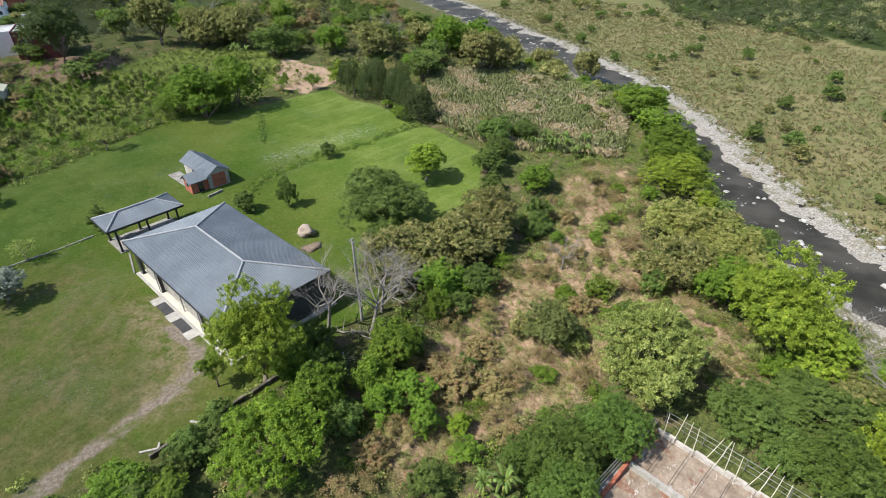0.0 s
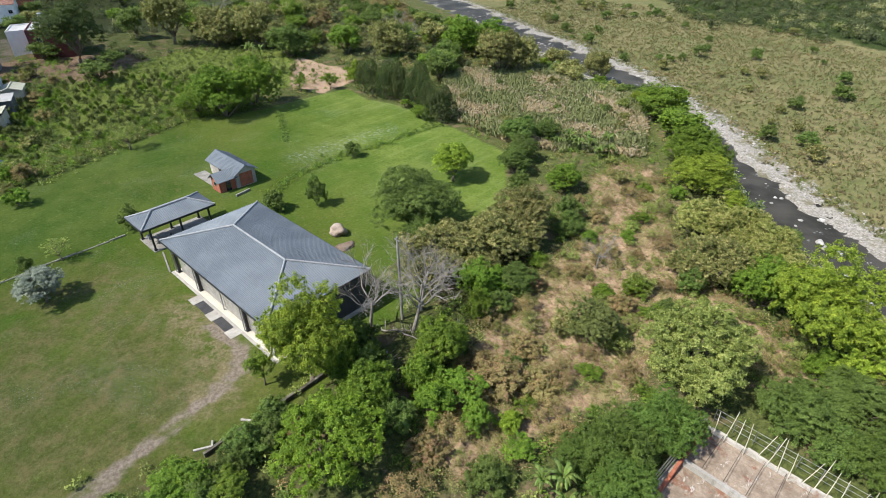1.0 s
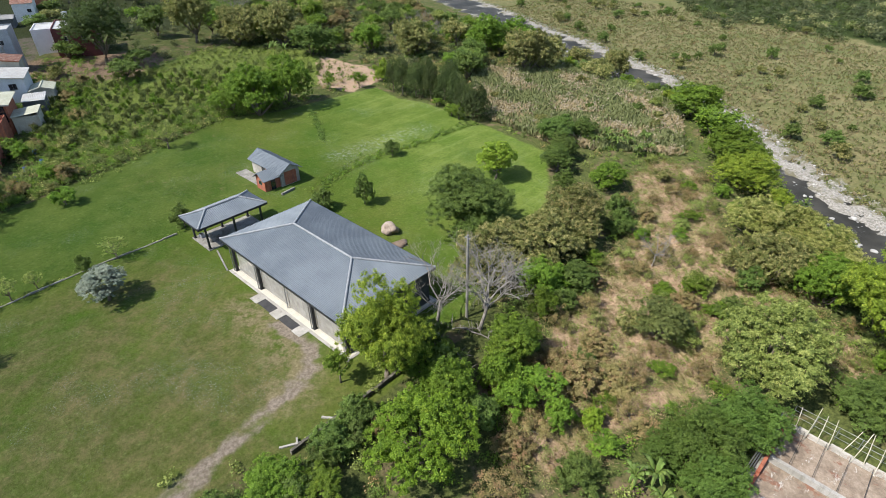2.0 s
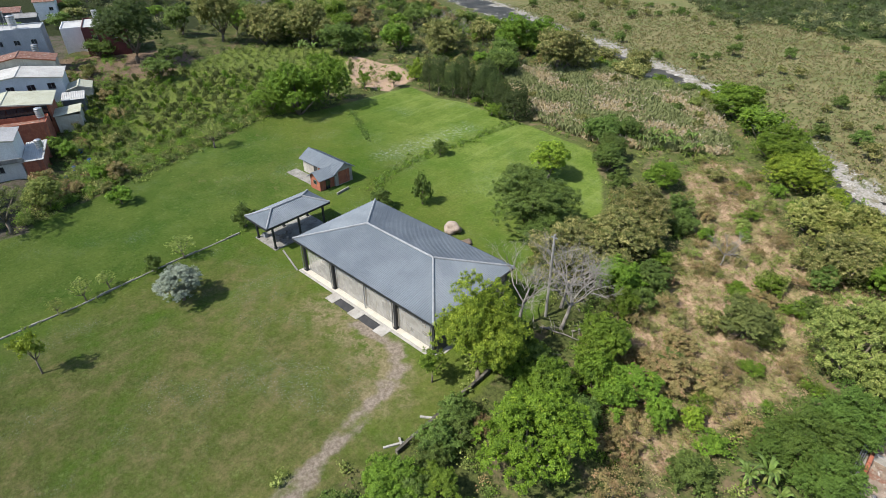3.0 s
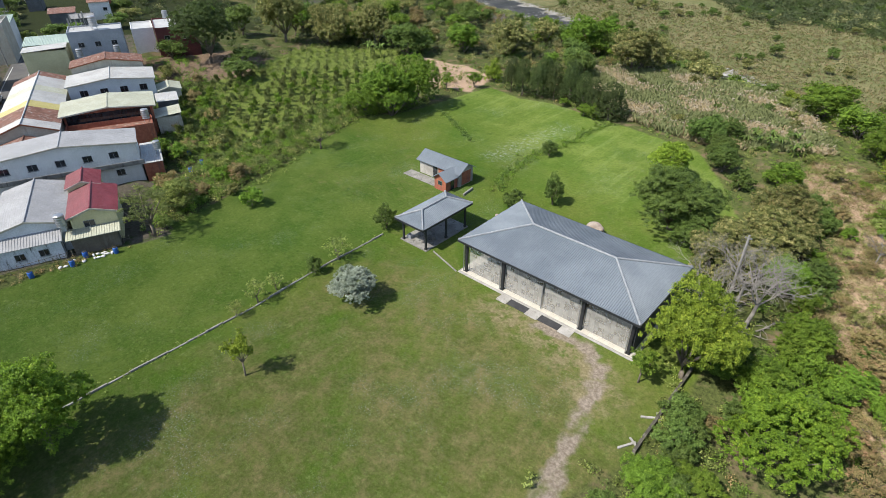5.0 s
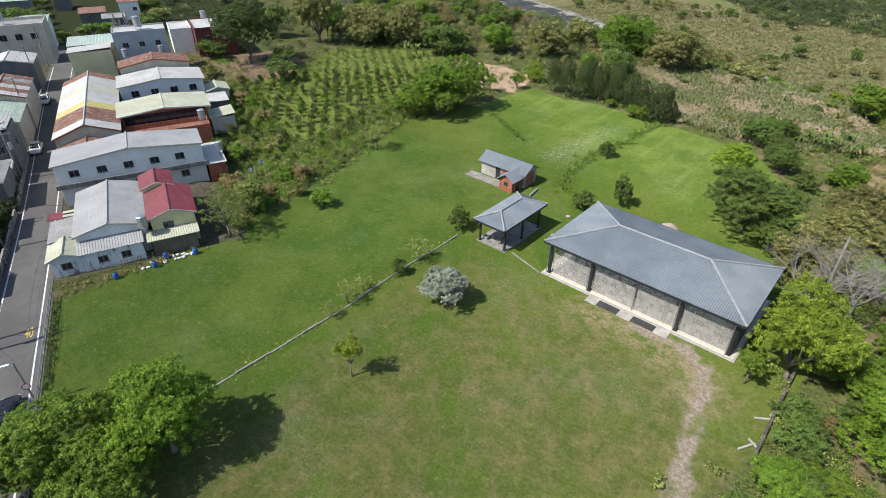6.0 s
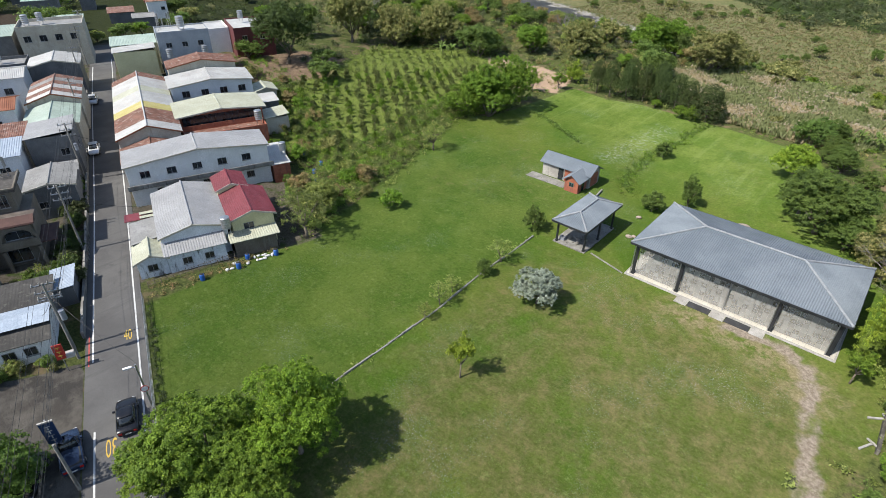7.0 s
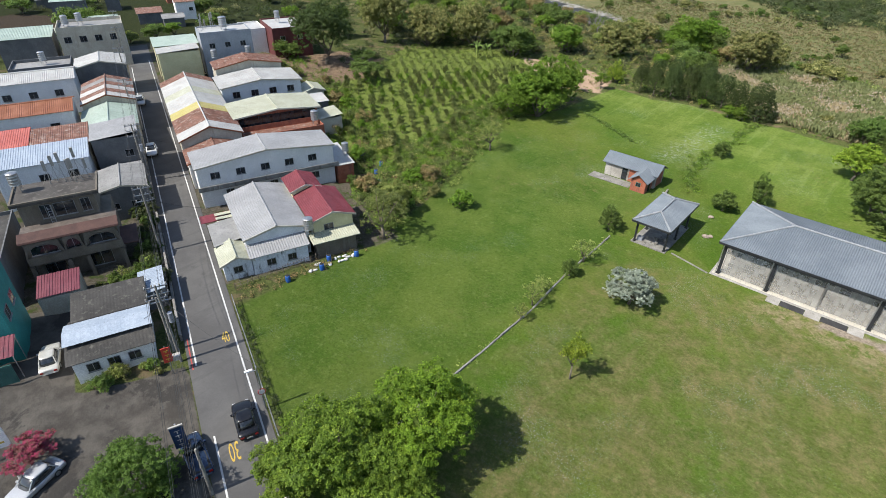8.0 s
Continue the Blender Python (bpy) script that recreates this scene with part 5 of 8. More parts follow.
# ---- houses ----
SHEETS = {
    "white": plain("white_roof_sheet", (0.35, 0.35, 0.335), (0.44, 0.44, 0.425), 0.4, 5.0, 0.5, stain=(0.32, 0.29, 0.26)),
    "cream": plain("cream_roof_sheet", (0.3518, 0.3582, 0.2686), (0.4157, 0.4221, 0.3326), 0.4, 5.0, 0.5, stain=(0.2686, 0.2686, 0.2047)),
    "grey": plain("grey_roof_sheet", (0.25, 0.252, 0.255), (0.31, 0.312, 0.315), 0.35, 5.0, 0.45, stain=(0.22, 0.22, 0.215)),
    "dull": plain("dull_roof_felt", (0.1919, 0.1919, 0.1855), (0.2558, 0.2558, 0.2494), 0.35, 6.0, 0.7, stain=(0.1279, 0.1279, 0.1279)),
    "rust": plain("rusty_roof_sheet", (0.1279, 0.0576, 0.0384), (0.2175, 0.1087, 0.0768), 0.8, 6.0, 0.75, stain=(0.2558, 0.2175, 0.1919)),
    "red": plain("red_roof_sheet", (0.135, 0.024, 0.03), (0.175, 0.034, 0.042), 0.4, 5.0, 0.5, stain=(0.16, 0.045, 0.05)),
    "blue": plain("pale_blue_roof_sheet", (0.2686, 0.3198, 0.3838), (0.3326, 0.3838, 0.4477), 0.4, 5.0, 0.45, stain=(0.2175, 0.2558, 0.307)),
    "green": plain("pale_green_roof_sheet", (0.2878, 0.3582, 0.3006), (0.3518, 0.4221, 0.3646), 0.4, 5.0, 0.5, stain=(0.2303, 0.2686, 0.2303)),
    "yellow": plain("yellow_roof_sheet", (0.3838, 0.3326, 0.1023), (0.4349, 0.3838, 0.1535), 0.4, 5.0, 0.5),
    "orange": plain("orange_tin_sheet", (0.2, 0.07, 0.03), (0.27, 0.11, 0.06), 0.6, 5.0, 0.6),
    "coral": plain("coral_roof_sheet", (0.36, 0.09, 0.065), (0.44, 0.13, 0.1), 0.5, 5.0, 0.5),
    "black": plain("dark_felt_roof", (0.0288, 0.0275, 0.0256), (0.0512, 0.0486, 0.0448), 0.5, 7.0, 0.85, stain=(0.0768, 0.0736, 0.064)),
}
WALLS = {
    "white": plain("white_wall", (0.7, 0.69, 0.66), (0.78, 0.77, 0.74), 0.5, 7.0, 0.8, stain=(0.58, 0.57, 0.54)),
    "mould": plain("stained_whitewash", (0.56, 0.59, 0.62), (0.68, 0.7, 0.72), 1.0, 7.0, 0.85, stain=(0.0768, 0.0768, 0.0704)),
    "yellow": plain("pale_yellow_wall", (0.56, 0.52, 0.3), (0.64, 0.6, 0.36), 0.5, 7.0, 0.7),
    "beige": plain("beige_stucco", (0.11, 0.092, 0.07), (0.155, 0.135, 0.105), 0.5, 8.0, 0.85, stain=(0.1279, 0.1151, 0.0959)),
    "grey": plain("grey_block_wall", (0.1023, 0.1055, 0.1087), (0.1471, 0.1503, 0.1535), 0.5, 8.0, 0.85, stain=(0.0959, 0.0959, 0.0959)),
    "brick": BRICK,
    "dark": plain("dark_maroon_wall", (0.0895, 0.0224, 0.0224), (0.1279, 0.032, 0.032), 0.5, 8.0, 0.75),
    "teal": plain("turquoise_wall", (0.0192, 0.1919, 0.1791), (0.032, 0.243, 0.2239), 0.5, 8.0, 0.7),
    "blue": plain("pale_blue_wall_sheet", (0.6, 0.62, 0.64), (0.69, 0.71, 0.73), 0.5, 7.0, 0.6, stain=(0.54, 0.56, 0.58)),
    "steel": plain("blue_grey_sheet_wall", (0.26, 0.285, 0.315), (0.33, 0.355, 0.385), 0.5, 7.0, 0.6, stain=(0.22, 0.24, 0.26)),
    "cream": plain("cream_wall", (0.4, 0.37, 0.3), (0.5, 0.47, 0.39), 0.5, 7.0, 0.8, stain=(0.3, 0.27, 0.22)),
}
FRAME = plain("aluminium_frame", (0.2, 0.205, 0.21), (0.28, 0.285, 0.29), 1.0, 9.0, 0.4, 0.3)


def base_pose(w, s):
    x, y = V(w, s)
    return pose(x, y, height(x, y), 0, 0, V_TURN)


def window_on(parent, face, u, z, wide, high, x0, x1, y0, y1, mat=FRAME):
    """A framed window on one wall: face is n, s (across the road axis) or e, w; u is its place along the wall."""
    f, g = Build(), Build()
    t = 0.05

    def put(bb, du0, du1, dz0, dz1, proud):
        if face == "s":
            bb.box(x0 + u + du0, x0 + u + du1, y0 - proud, y0 - 0.002, z + dz0, z + dz1)
        elif face == "n":
            bb.box(x0 + u + du0, x0 + u + du1, y1 + 0.002, y1 + proud, z + dz0, z + dz1)
        elif face == "e":
            bb.box(x1 + 0.002, x1 + proud, y0 + u + du0, y0 + u + du1, z + dz0, z + dz1)
        else:
            bb.box(x0 - proud, x0 - 0.002, y0 + u + du0, y0 + u + du1, z + dz0, z + dz1)

    def at(du, dz, off):
        return {"s": (x0 + u + du, y0 - off, z + dz), "n": (x0 + u + du, y1 + off, z + dz), "e": (x1 + off, y0 + u + du, z + dz), "w": (x0 - off, y0 + u + du, z + dz)}[face]

    h = wide / 2
    out = Vector(at(0, 0, 0.07)) - Vector(at(0, 0, 0.002))
    f.ring([at(-h, 0, 0.002), at(h, 0, 0.002), at(h, high, 0.002), at(-h, high, 0.002)], [at(-h + t, t, 0.002), at(h - t, t, 0.002), at(h - t, high - t, 0.002), at(-h + t, high - t, 0.002)], (0, 0, 0), out)
    win = part("window", f, mat, parent, "framed window")
    f = Build()
    put(f, -t / 2, t / 2, t, high - t, 0.06)
    part("mullion", f, mat, win)
    f = Build()
    put(f, -h - 0.06, h + 0.06, -0.07, -0.003, 0.14)
    part("sill", f, mat, win)
    put(g, -h + t, -t / 2, t, high - t, 0.045)
    put(g, t / 2, h - t, t, high - t, 0.045)
    part("pane", g, GLASS_AND_OPENINGS, win, "dark glass")
    return win


def house(w0, w1, s0, s1, h, label, wall="white", roof="white", rise=0.8, ridge="s", over=0.35, parapet=0.0, windows=(), doors=(), stripes=(), name="house", base=0.0, ribs=True, clad=False):
    """A house in the village frame. ridge: s along the road axis, w across it, flat, or lean (falls to -w), lean_s (falls to the camera's side)."""
    wm, sm = (w0 + w1) / 2, (s0 + s1) / 2
    t = thing(name, base_pose(wm, sm) @ pose(0, 0, base), label, "house")
    x0, x1, y0, y1 = w0 - wm, w1 - wm, s0 - sm, s1 - sm
    k = 0.2
    b = Build()
    b.ring([(x0, y0, 0), (x1, y0, 0), (x1, y1, 0), (x0, y1, 0)], [(x0 + k, y0 + k, 0), (x1 - k, y0 + k, 0), (x1 - k, y1 - k, 0), (x0 + k, y1 - k, 0)], (0, 0, -1.2), (0, 0, h))
    if ridge == "s":
        for y in (y0, y1 - k):
            b.hexa([(x0, y, h), (x1, y, h), (x1, y + k, h), (x0, y + k, h)], [(-0.02, y, h + rise), (0.02, y, h + rise), (0.02, y + k, h + rise), (-0.02, y + k, h + rise)])
    elif ridge == "w":
        for x in (x0, x1 - k):
            b.hexa([(x, y0, h), (x + k, y0, h), (x + k, y1, h), (x, y1, h)], [(x, -0.02, h + rise), (x + k, -0.02, h + rise), (x + k, 0.02, h + rise), (x, 0.02, h + rise)])
    part("wall", b, WALLS[wall], t)
    if clad:
        n = int((x1 - x0) / 0.36)
        for i in range(n):
            x = x0 + (i + 0.5) * (x1 - x0) / n
            b = Build()
            b.box(x - 0.08, x + 0.08, y0 - 0.04, y0 - 0.001, 0.0, h + (rise * (1 - abs(x) / (x1 - x0) * 2) if ridge == "s" else 0))
            part("rib", b, WALLS[wall], t)
    up = 0.06
    if ridge == "flat":
        r = Build()
        r.box(x0 + k, x1 - k, y0 + k, y1 - k, h - 0.25, h - 0.02)
        part("roof", r, SHEETS[roof], t, "flat roof")
        if parapet:
            p = Build()
            p.ring([(x0, y0, 0), (x1, y0, 0), (x1, y1, 0), (x0, y1, 0)], [(x0 + 0.15, y0 + 0.15, 0), (x1 - 0.15, y0 + 0.15, 0), (x1 - 0.15, y1 - 0.15, 0), (x0 + 0.15, y1 - 0.15, 0)], (0, 0, h), (0, 0, h + parapet))
            part("parapet", p, WALLS[wall], t)
    else:
        if ridge in ("s", "w"):
            half = (x1 - x0) / 2 if ridge == "s" else (y1 - y0) / 2
            drop = rise * over / half
            if ridge == "s":
                sides = [((x1 + over, y0 - over, h - drop), (x1 + over, y1 + over, h - drop), (0, y1 + over, h + rise), (0, y0 - over, h + rise)),
                         ((x0 - over, y1 + over, h - drop), (x0 - over, y0 - over, h - drop), (0, y0 - over, h + rise), (0, y1 + over, h + rise))]
            else:
                sides = [((x0 - over, y0 - over, h - drop), (x1 + over, y0 - over, h - drop), (x1 + over, 0, h + rise), (x0 - over, 0, h + rise)),
                         ((x1 + over, y1 + over, h - drop), (x0 - over, y1 + over, h - drop), (x0 - over, 0, h + rise), (x1 + over, 0, h + rise))]
        elif ridge == "lean":
            sides = [((x0 - over, y1 + over, h + 0.05), (x0 - over, y0 - over, h + 0.05), (x1 + over, y0 - over, h + rise), (x1 + over, y1 + over, h + rise))]
        else:
            sides = [((x0 - over, y0 - over, h + 0.05), (x1 + over, y0 - over, h + 0.05), (x1 + over, y1 + over, h + rise), (x0 - over, y1 + over, h + rise))]
        for pts in sides:
            pts = [Vector(p) + Vector((0, 0, up)) for p in pts]
            long = (pts[1] - pts[0]).length
            cuts = [(0.0, 1.0, roof)]
            if stripes and ridge == "s":
                cuts = []
                n = len(stripes)
                for i, c in enumerate(stripes):
                    cuts.append((i / n, (i + 1) / n, c))
                if pts[0].y > pts[1].y:
                    cuts = [(1 - e, 1 - a, c) for a, e, c in cuts]
            for a, e, c in cuts:
                r = Build()
                q = [pts[0].lerp(pts[1], a), pts[0].lerp(pts[1], e), pts[3].lerp(pts[2], e), pts[3].lerp(pts[2], a)]
                r.sheet(*q, max(2, int(long * (e - a) / 0.3)), 0.04 if ribs else 0.006)
                dn = Vector((0, 0, -0.06))
                r.hexa([v + dn for v in q], [v + dn * 0.1 for v in q])
                part("roof_sheet", r, SHEETS[c], t, c + " corrugated roof sheet")
        if ridge == "s":
            for sx in (-1, 1):
                r = Build()
                half = (x1 - x0) / 2 + over
                low, top = h - rise * over / (half - over) + up, h + rise + up
                y = y0 - over
                r.hexa([(sx * half, y - 0.04, low - 0.2), (sx * half, y + 0.02, low - 0.2), (0, y + 0.02, top - 0.2), (0, y - 0.04, top - 0.2)], [(sx * half, y - 0.04, low + 0.05), (sx * half, y + 0.02, low + 0.05), (0, y + 0.02, top + 0.05), (0, y - 0.04, top + 0.05)])
                part("bargeboard", r, SHEETS["orange"] if stripes or roof == "rust" else WALLS["cream"], t, "trim board along the gable edge")
        if ridge in ("s", "w"):
            r = Build()
            z = h + rise + up + 0.05
            ends = ((0, y0 - over, z), (0, y1 + over, z)) if ridge == "s" else ((x0 - over, 0, z), (x1 + over, 0, z))
            r.tube(ends, 0.12, 6)
            part("ridge_cap", r, SHEETS["rust" if roof == "rust" else roof], t)
    for face, u, z, wide, high in windows:
        window_on(t, face, u, z, wide, high, x0, x1, y0, y1)
    for face, u, wide, high in doors:
        d = Build()
        if face == "s":
            d.box(x0 + u - wide / 2, x0 + u + wide / 2, y0 - 0.05, y0 - 0.003, 0, high)
        elif face == "w":
            d.box(x0 - 0.05, x0 - 0.003, y0 + u - wide / 2, y0 + u + wide / 2, 0, high)
        else:
            d.box(x1 + 0.003, x1 + 0.05, y0 + u - wide / 2, y0 + u + wide / 2, 0, high)
        part("door", d, STEEL, t, "dark door")
    return t


def row_of(face, n, first, gap, z, wide=1.2, high=1.0):
    return [(face, first + i * gap, z, wide, high) for i in range(n)]


# field side of the road, nearest first
house(1.0, 4.3, 24.6, 28.5, 2.5, "low white house end with pale yellow-green gable roof", "mould", "cream", 0.7, "s", 0.4, windows=(("s", 1.6, 0.9, 1.1, 0.9),))
house(4.35, 11.2, 24.4, 26.2, 2.5, "low mould-stained white lean-to with corrugated grey roof", "mould", "grey", 0.9, "lean_s", 0.3, windows=row_of("s", 2, 2.2, 2.6, 0.9, 1.1, 0.9))
house(4.2, 12.0, 26.25, 39.2, 4.1, "grey-roofed workshop with pale blue corrugated gable", "blue", "grey", 1.0, "s", 0.3, clad=True)
house(0.9, 4.15, 28.7, 34.2, 2.7, "low lean-to with dull grey roof against the workshop", "grey", "dull", 0.5, "lean", 0.2, ribs=False)
house(12.7, 18.0, 26.3, 34.2, 4.4, "pale yellow two-storey house with red corrugated gable roof", "yellow", "red", 0.9, "s", 0.4, windows=(("s", 2.0, 2.6, 1.3, 1.0),), clad=True)
house(12.3, 16.2, 34.4, 39.0, 5.2, "rear red-roofed annex of the yellow house", "yellow", "red", 0.7, "s", 0.3)
house(1.4, 21.6, 44.6, 51.0, 6.4, "long white corrugated two-storey building with grey gable roof", "white", "grey", 1.1, "s", 0.3, windows=row_of("s", 5, 2.4, 3.6, 4.4, 1.3, 1.0) + row_of("s", 3, 4.0, 6.5, 1.4, 1.2, 1.0), clad=True)
house(0.9, 9.8, 51.6, 57.4, 4.2, "low house with rust-streaked corrugated gable roof", "white", "rust", 1.2, "s", 0.3)
house(0.8, 10.2, 57.8, 92.0, 4.8, "row of joined houses with patched white, yellow and rusty gable roofs", "cream", "white", 1.7, "s", 0.35, stripes=("white", "rust", "rust", "yellow", "white", "white", "cream", "white", "white", "rust"))
house(10.6, 24.5, 58.5, 63.4, 3.6, "rust-red brick terrace house beside the long roof", "brick", "rust", 0.5, "flat", 0.0, parapet=0.9)
house(10.6, 25.0, 64.0, 72.0, 5.4, "open-sided house with a wide cream awning roof", "brick", "cream", 0.7, "s", 0.7, windows=row_of("s", 4, 2.0, 3.4, 3.2, 1.4, 1.1))
# flat dark panel on the wall paints the shade of the open terrace
b = Build()
b.box(11.0 - 17.8, 24.6 - 17.8, -4.12, -4.004, 2.0, 5.2)
solid("open_terrace", b, GLASS_AND_OPENINGS, "dark panel painted for the shade of an open terrace under the awning", "terrace", base_pose(17.8, 68.0))
house(10.8, 26.4, 79.5, 88.0, 5.8, "pale two-storey house with low white gable roof", "blue", "white", 0.9, "s", 0.4, windows=row_of("s", 4, 2.6, 3.6, 3.6, 1.4, 1.2), clad=True)
house(11.5, 25.0, 89.0, 95.0, 6.4, "house with rust-brown ridged roof behind the white one", "cream", "rust", 1.2, "s", 0.3)
house(25.2, 29.5, 63.5, 68.5, 3.0, "small cream-roofed shed at the orchard's edge", "cream", "cream", 0.5, "lean", 0.2)
house(26.8, 31.0, 79.0, 84.0, 3.2, "small shed with rounded cream sheet roof", "cream", "cream", 0.6, "s", 0.3)
house(1.8, 10.3, 103.0, 108.0, 6.9, "tall pale yellow corrugated house with white roof", "yellow", "white", 0.5, "lean", 0.2, clad=True)
house(11.3, 22.5, 104.4, 111.8, 9.6, "tall blue-grey house with pale flat roof", "steel", "white", 0.0, "flat", parapet=0.3, windows=row_of("s", 3, 2.2, 3.4, 6.4, 1.2, 1.1))
house(1.6, 11.0, 109.0, 117.0, 7.0, "green-roofed house with a yellow side wall", "yellow", "green", 0.5, "lean_s", 0.2)
house(29.5, 39.5, 115.0, 129.0, 6.4, "dark maroon two-storey house with pale flat roof", "dark", "white", 0.0, "flat", 0.0, parapet=0.3, windows=row_of("s", 2, 2.5, 4.5, 3.6, 1.3, 1.1), base=0.8)
house(24.0, 29.3, 122.0, 132.0, 5.6, "pale annex with flat white roof beside the maroon house", "white", "white", 0.0, "flat", 0.0, parapet=0.3, base=0.8)

# far side of the road
house(-14.4, -7.5, 14.3, 20.6, 2.5, "low old house with dark felt roof and pale sheet ridge", "white", "black", 0.9, "w", 0.4, windows=row_of("s", 3, 1.6, 1.8, 0.8, 1.1, 1.0), ribs=False, name="old_house")
house(-14.2, -7.6, 20.75, 25.0, 2.6, "rear part of an old house under dark felt roof", "grey", "black", 0.5, "lean_s", 0.3, ribs=False, name="old_house")
house(-25.6, -19.2, 20.5, 27.0, 7.6, "turquoise three-storey house with pink awnings", "teal", "dull", 0.0, "flat", 0.0, parapet=0.8, windows=row_of("s", 2, 1.6, 2.8, 4.6, 1.8, 1.4) + row_of("e", 2, 1.5, 2.8, 4.6, 1.4, 1.3))
# added house, coloured dark to stand in for the dark gap beside the villa
house(-29.0, -20.5, 30.0, 44.0, 5.2, "added dark flat-roofed house filling the dark gap behind the villa", "grey", "black", 0.0, "flat", 0.0, parapet=0.5, windows=row_of("s", 2, 2.4, 4.0, 2.6, 1.4, 1.2))
house(-11.4, -5.4, 46.5, 54.0, 4.4, "small grey weathered house close to the road", "grey", "dull", 0.6, "s", 0.3, windows=row_of("s", 2, 1.6, 2.6, 1.4, 1.1, 1.0))
house(-11.3, -5.0, 58.5, 66.0, 7.0, "tall grey rendered house with corrugated grey roof", "grey", "grey", 0.6, "lean", 0.2, windows=(("e", 3.5, 3.6, 1.3, 1.2), ("s", 4.6, 3.8, 1.2, 1.1)))
house(-23.5, -12.0, 55.0, 60.5, 6.2, "house with pale blue corrugated walls and roof", "blue", "blue", 0.9, "lean_s", 0.3, windows=row_of("s", 3, 2.0, 3.6, 3.6, 1.3, 1.1), clad=True)
house(-19.5, -12.0, 61.5, 69.0, 5.8, "house with dark rust-red roof sheets", "cream", "rust", 0.7, "lean_s", 0.2)
house(-30.0, -20.0, 62.0, 70.0, 5.6, "cream house with a coral red sheet roof", "cream", "coral", 0.7, "lean_s", 0.2, windows=row_of("s", 2, 2.4, 4.0, 3.0, 1.4, 1.1))
house(-12.8, -4.8, 67.5, 78.0, 5.2, "pale green-roofed house with low gable", "cream", "green", 1.0, "s", 0.3)
house(-12.8, -4.5, 78.5, 92.0, 5.6, "row of houses under patched rusty and white sheets", "cream", "rust", 1.3, "s", 0.3, stripes=("white", "rust", "white", "rust", "dull", "rust"))
house(-28.0, -14.0, 74.0, 82.0, 6.4, "white house with rust-orange roof edge", "white", "orange", 0.9, "w", 0.3, windows=row_of("s", 3, 2.6, 4.2, 3.4, 1.4, 1.2))
house(-28.0, -14.0, 92.0, 101.0, 6.6, "pale blue corrugated house with white roof", "blue", "white", 0.8, "w", 0.3, windows=row_of("s", 3, 2.6, 4.2, 3.6, 1.4, 1.2), clad=True)
house(-14.0, -4.8, 100.5, 109.0, 6.4, "grey house with bright white gable roof", "grey", "white", 1.0, "s", 0.3)
house(-26.0, -15.0, 106.0, 114.0, 5.4, "old grey concrete house with flat roof", "grey", "dull", 0.0, "flat", 0.0, parapet=0.6)
house(-17.5, -3.6, 125.5, 136.0, 9.0, "tall cream house with arched opening and roof terrace", "cream", "dull", 0.0, "flat", 0.0, parapet=0.7, windows=row_of("s", 4, 1.8, 3.2, 6.2, 1.5, 1.4))
house(-30.0, -19.0, 128.0, 138.0, 7.5, "far house with pale green sheet roof", "grey", "green", 0.8, "lean_s", 0.2)
house(-12.0, -4.5, 140.0, 150.0, 7.0, "far house with small green roof by the road", "white", "green", 0.8, "lean_s", 0.2)
# small farms past the village
house(-8.0, -3.5, 205.0, 214.0, 4.0, "far grey barn among the trees", "grey", "grey", 0.9, "s", 0.3)
house(12.5, 18.0, 216.0, 224.0, 3.4, "far low house with grey sheet roof", "brick", "grey", 1.0, "w", 0.5)
house(12.5, 18.5, 178.0, 186.0, 5.4, "far white house with dark red roof", "white", "rust", 1.2, "w", 0.3, windows=(("s", 4.6, 2.6, 1.2, 1.0),))
house(0.8, 8.0, 176.0, 182.0, 3.2, "far dark shed with brown rusty roof", "grey", "rust", 0.8, "lean_s", 0.4)
house(7.5, 13.5, 166.0, 172.0, 3.0, "far low shed with grey roof", "grey", "dull", 0.7, "w", 0.4)
house(-43.0, -36.0, 237.0, 244.0, 4.2, "far dark barn at the field's end", "dark", "black", 0.9, "w", 0.4)
house(-30.0, -23.5, 220.0, 226.0, 3.0, "far low shed with white sheet roof", "grey", "white", 0.6, "lean_s", 0.3)
house(-24.6, -21.0, 157.5, 162.0, 3.0, "cream shed with pale roof beside the ploughed field", "cream", "cream", 0.4, "lean_s", 0.3, name="shed")
house(-23.0, -13.4, 190.0, 198.0, 6.0, "far grey-green block house with pale roof edge", "grey", "green", 0.4, "lean_s", 0.3)
for kind, w, s, r in (("deep", 3.6, 152.0, 3.6), ("bright", 8.6, 154.0, 3.2), ("pale", -3.0, 150.5, 2.6), ("deep", -19.0, 228.0, 6.5), ("deep", -15.0, 213.0, 4.0), ("deep", 20.5, 160.0, 4.0), ("deep", -30.0, 158.0, 2.2), ("deep", -41.0, 166.0, 2.6), ("deep", -24.5, 168.0, 1.9), ("deep", 22.0, 186.0, 4.5), ("deep", -10.0, 168.0, 4.2), ("deep", -12.0, 180.0, 4.5), ("deep", -34.0, 213.0, 5.0), ("olive", 24.0, 170.0, 4.0)):
    x, y = V(w, s)
    tree(kind, ("far_a", "far_b")[int(s) % 2], x, y, r, 0.65)

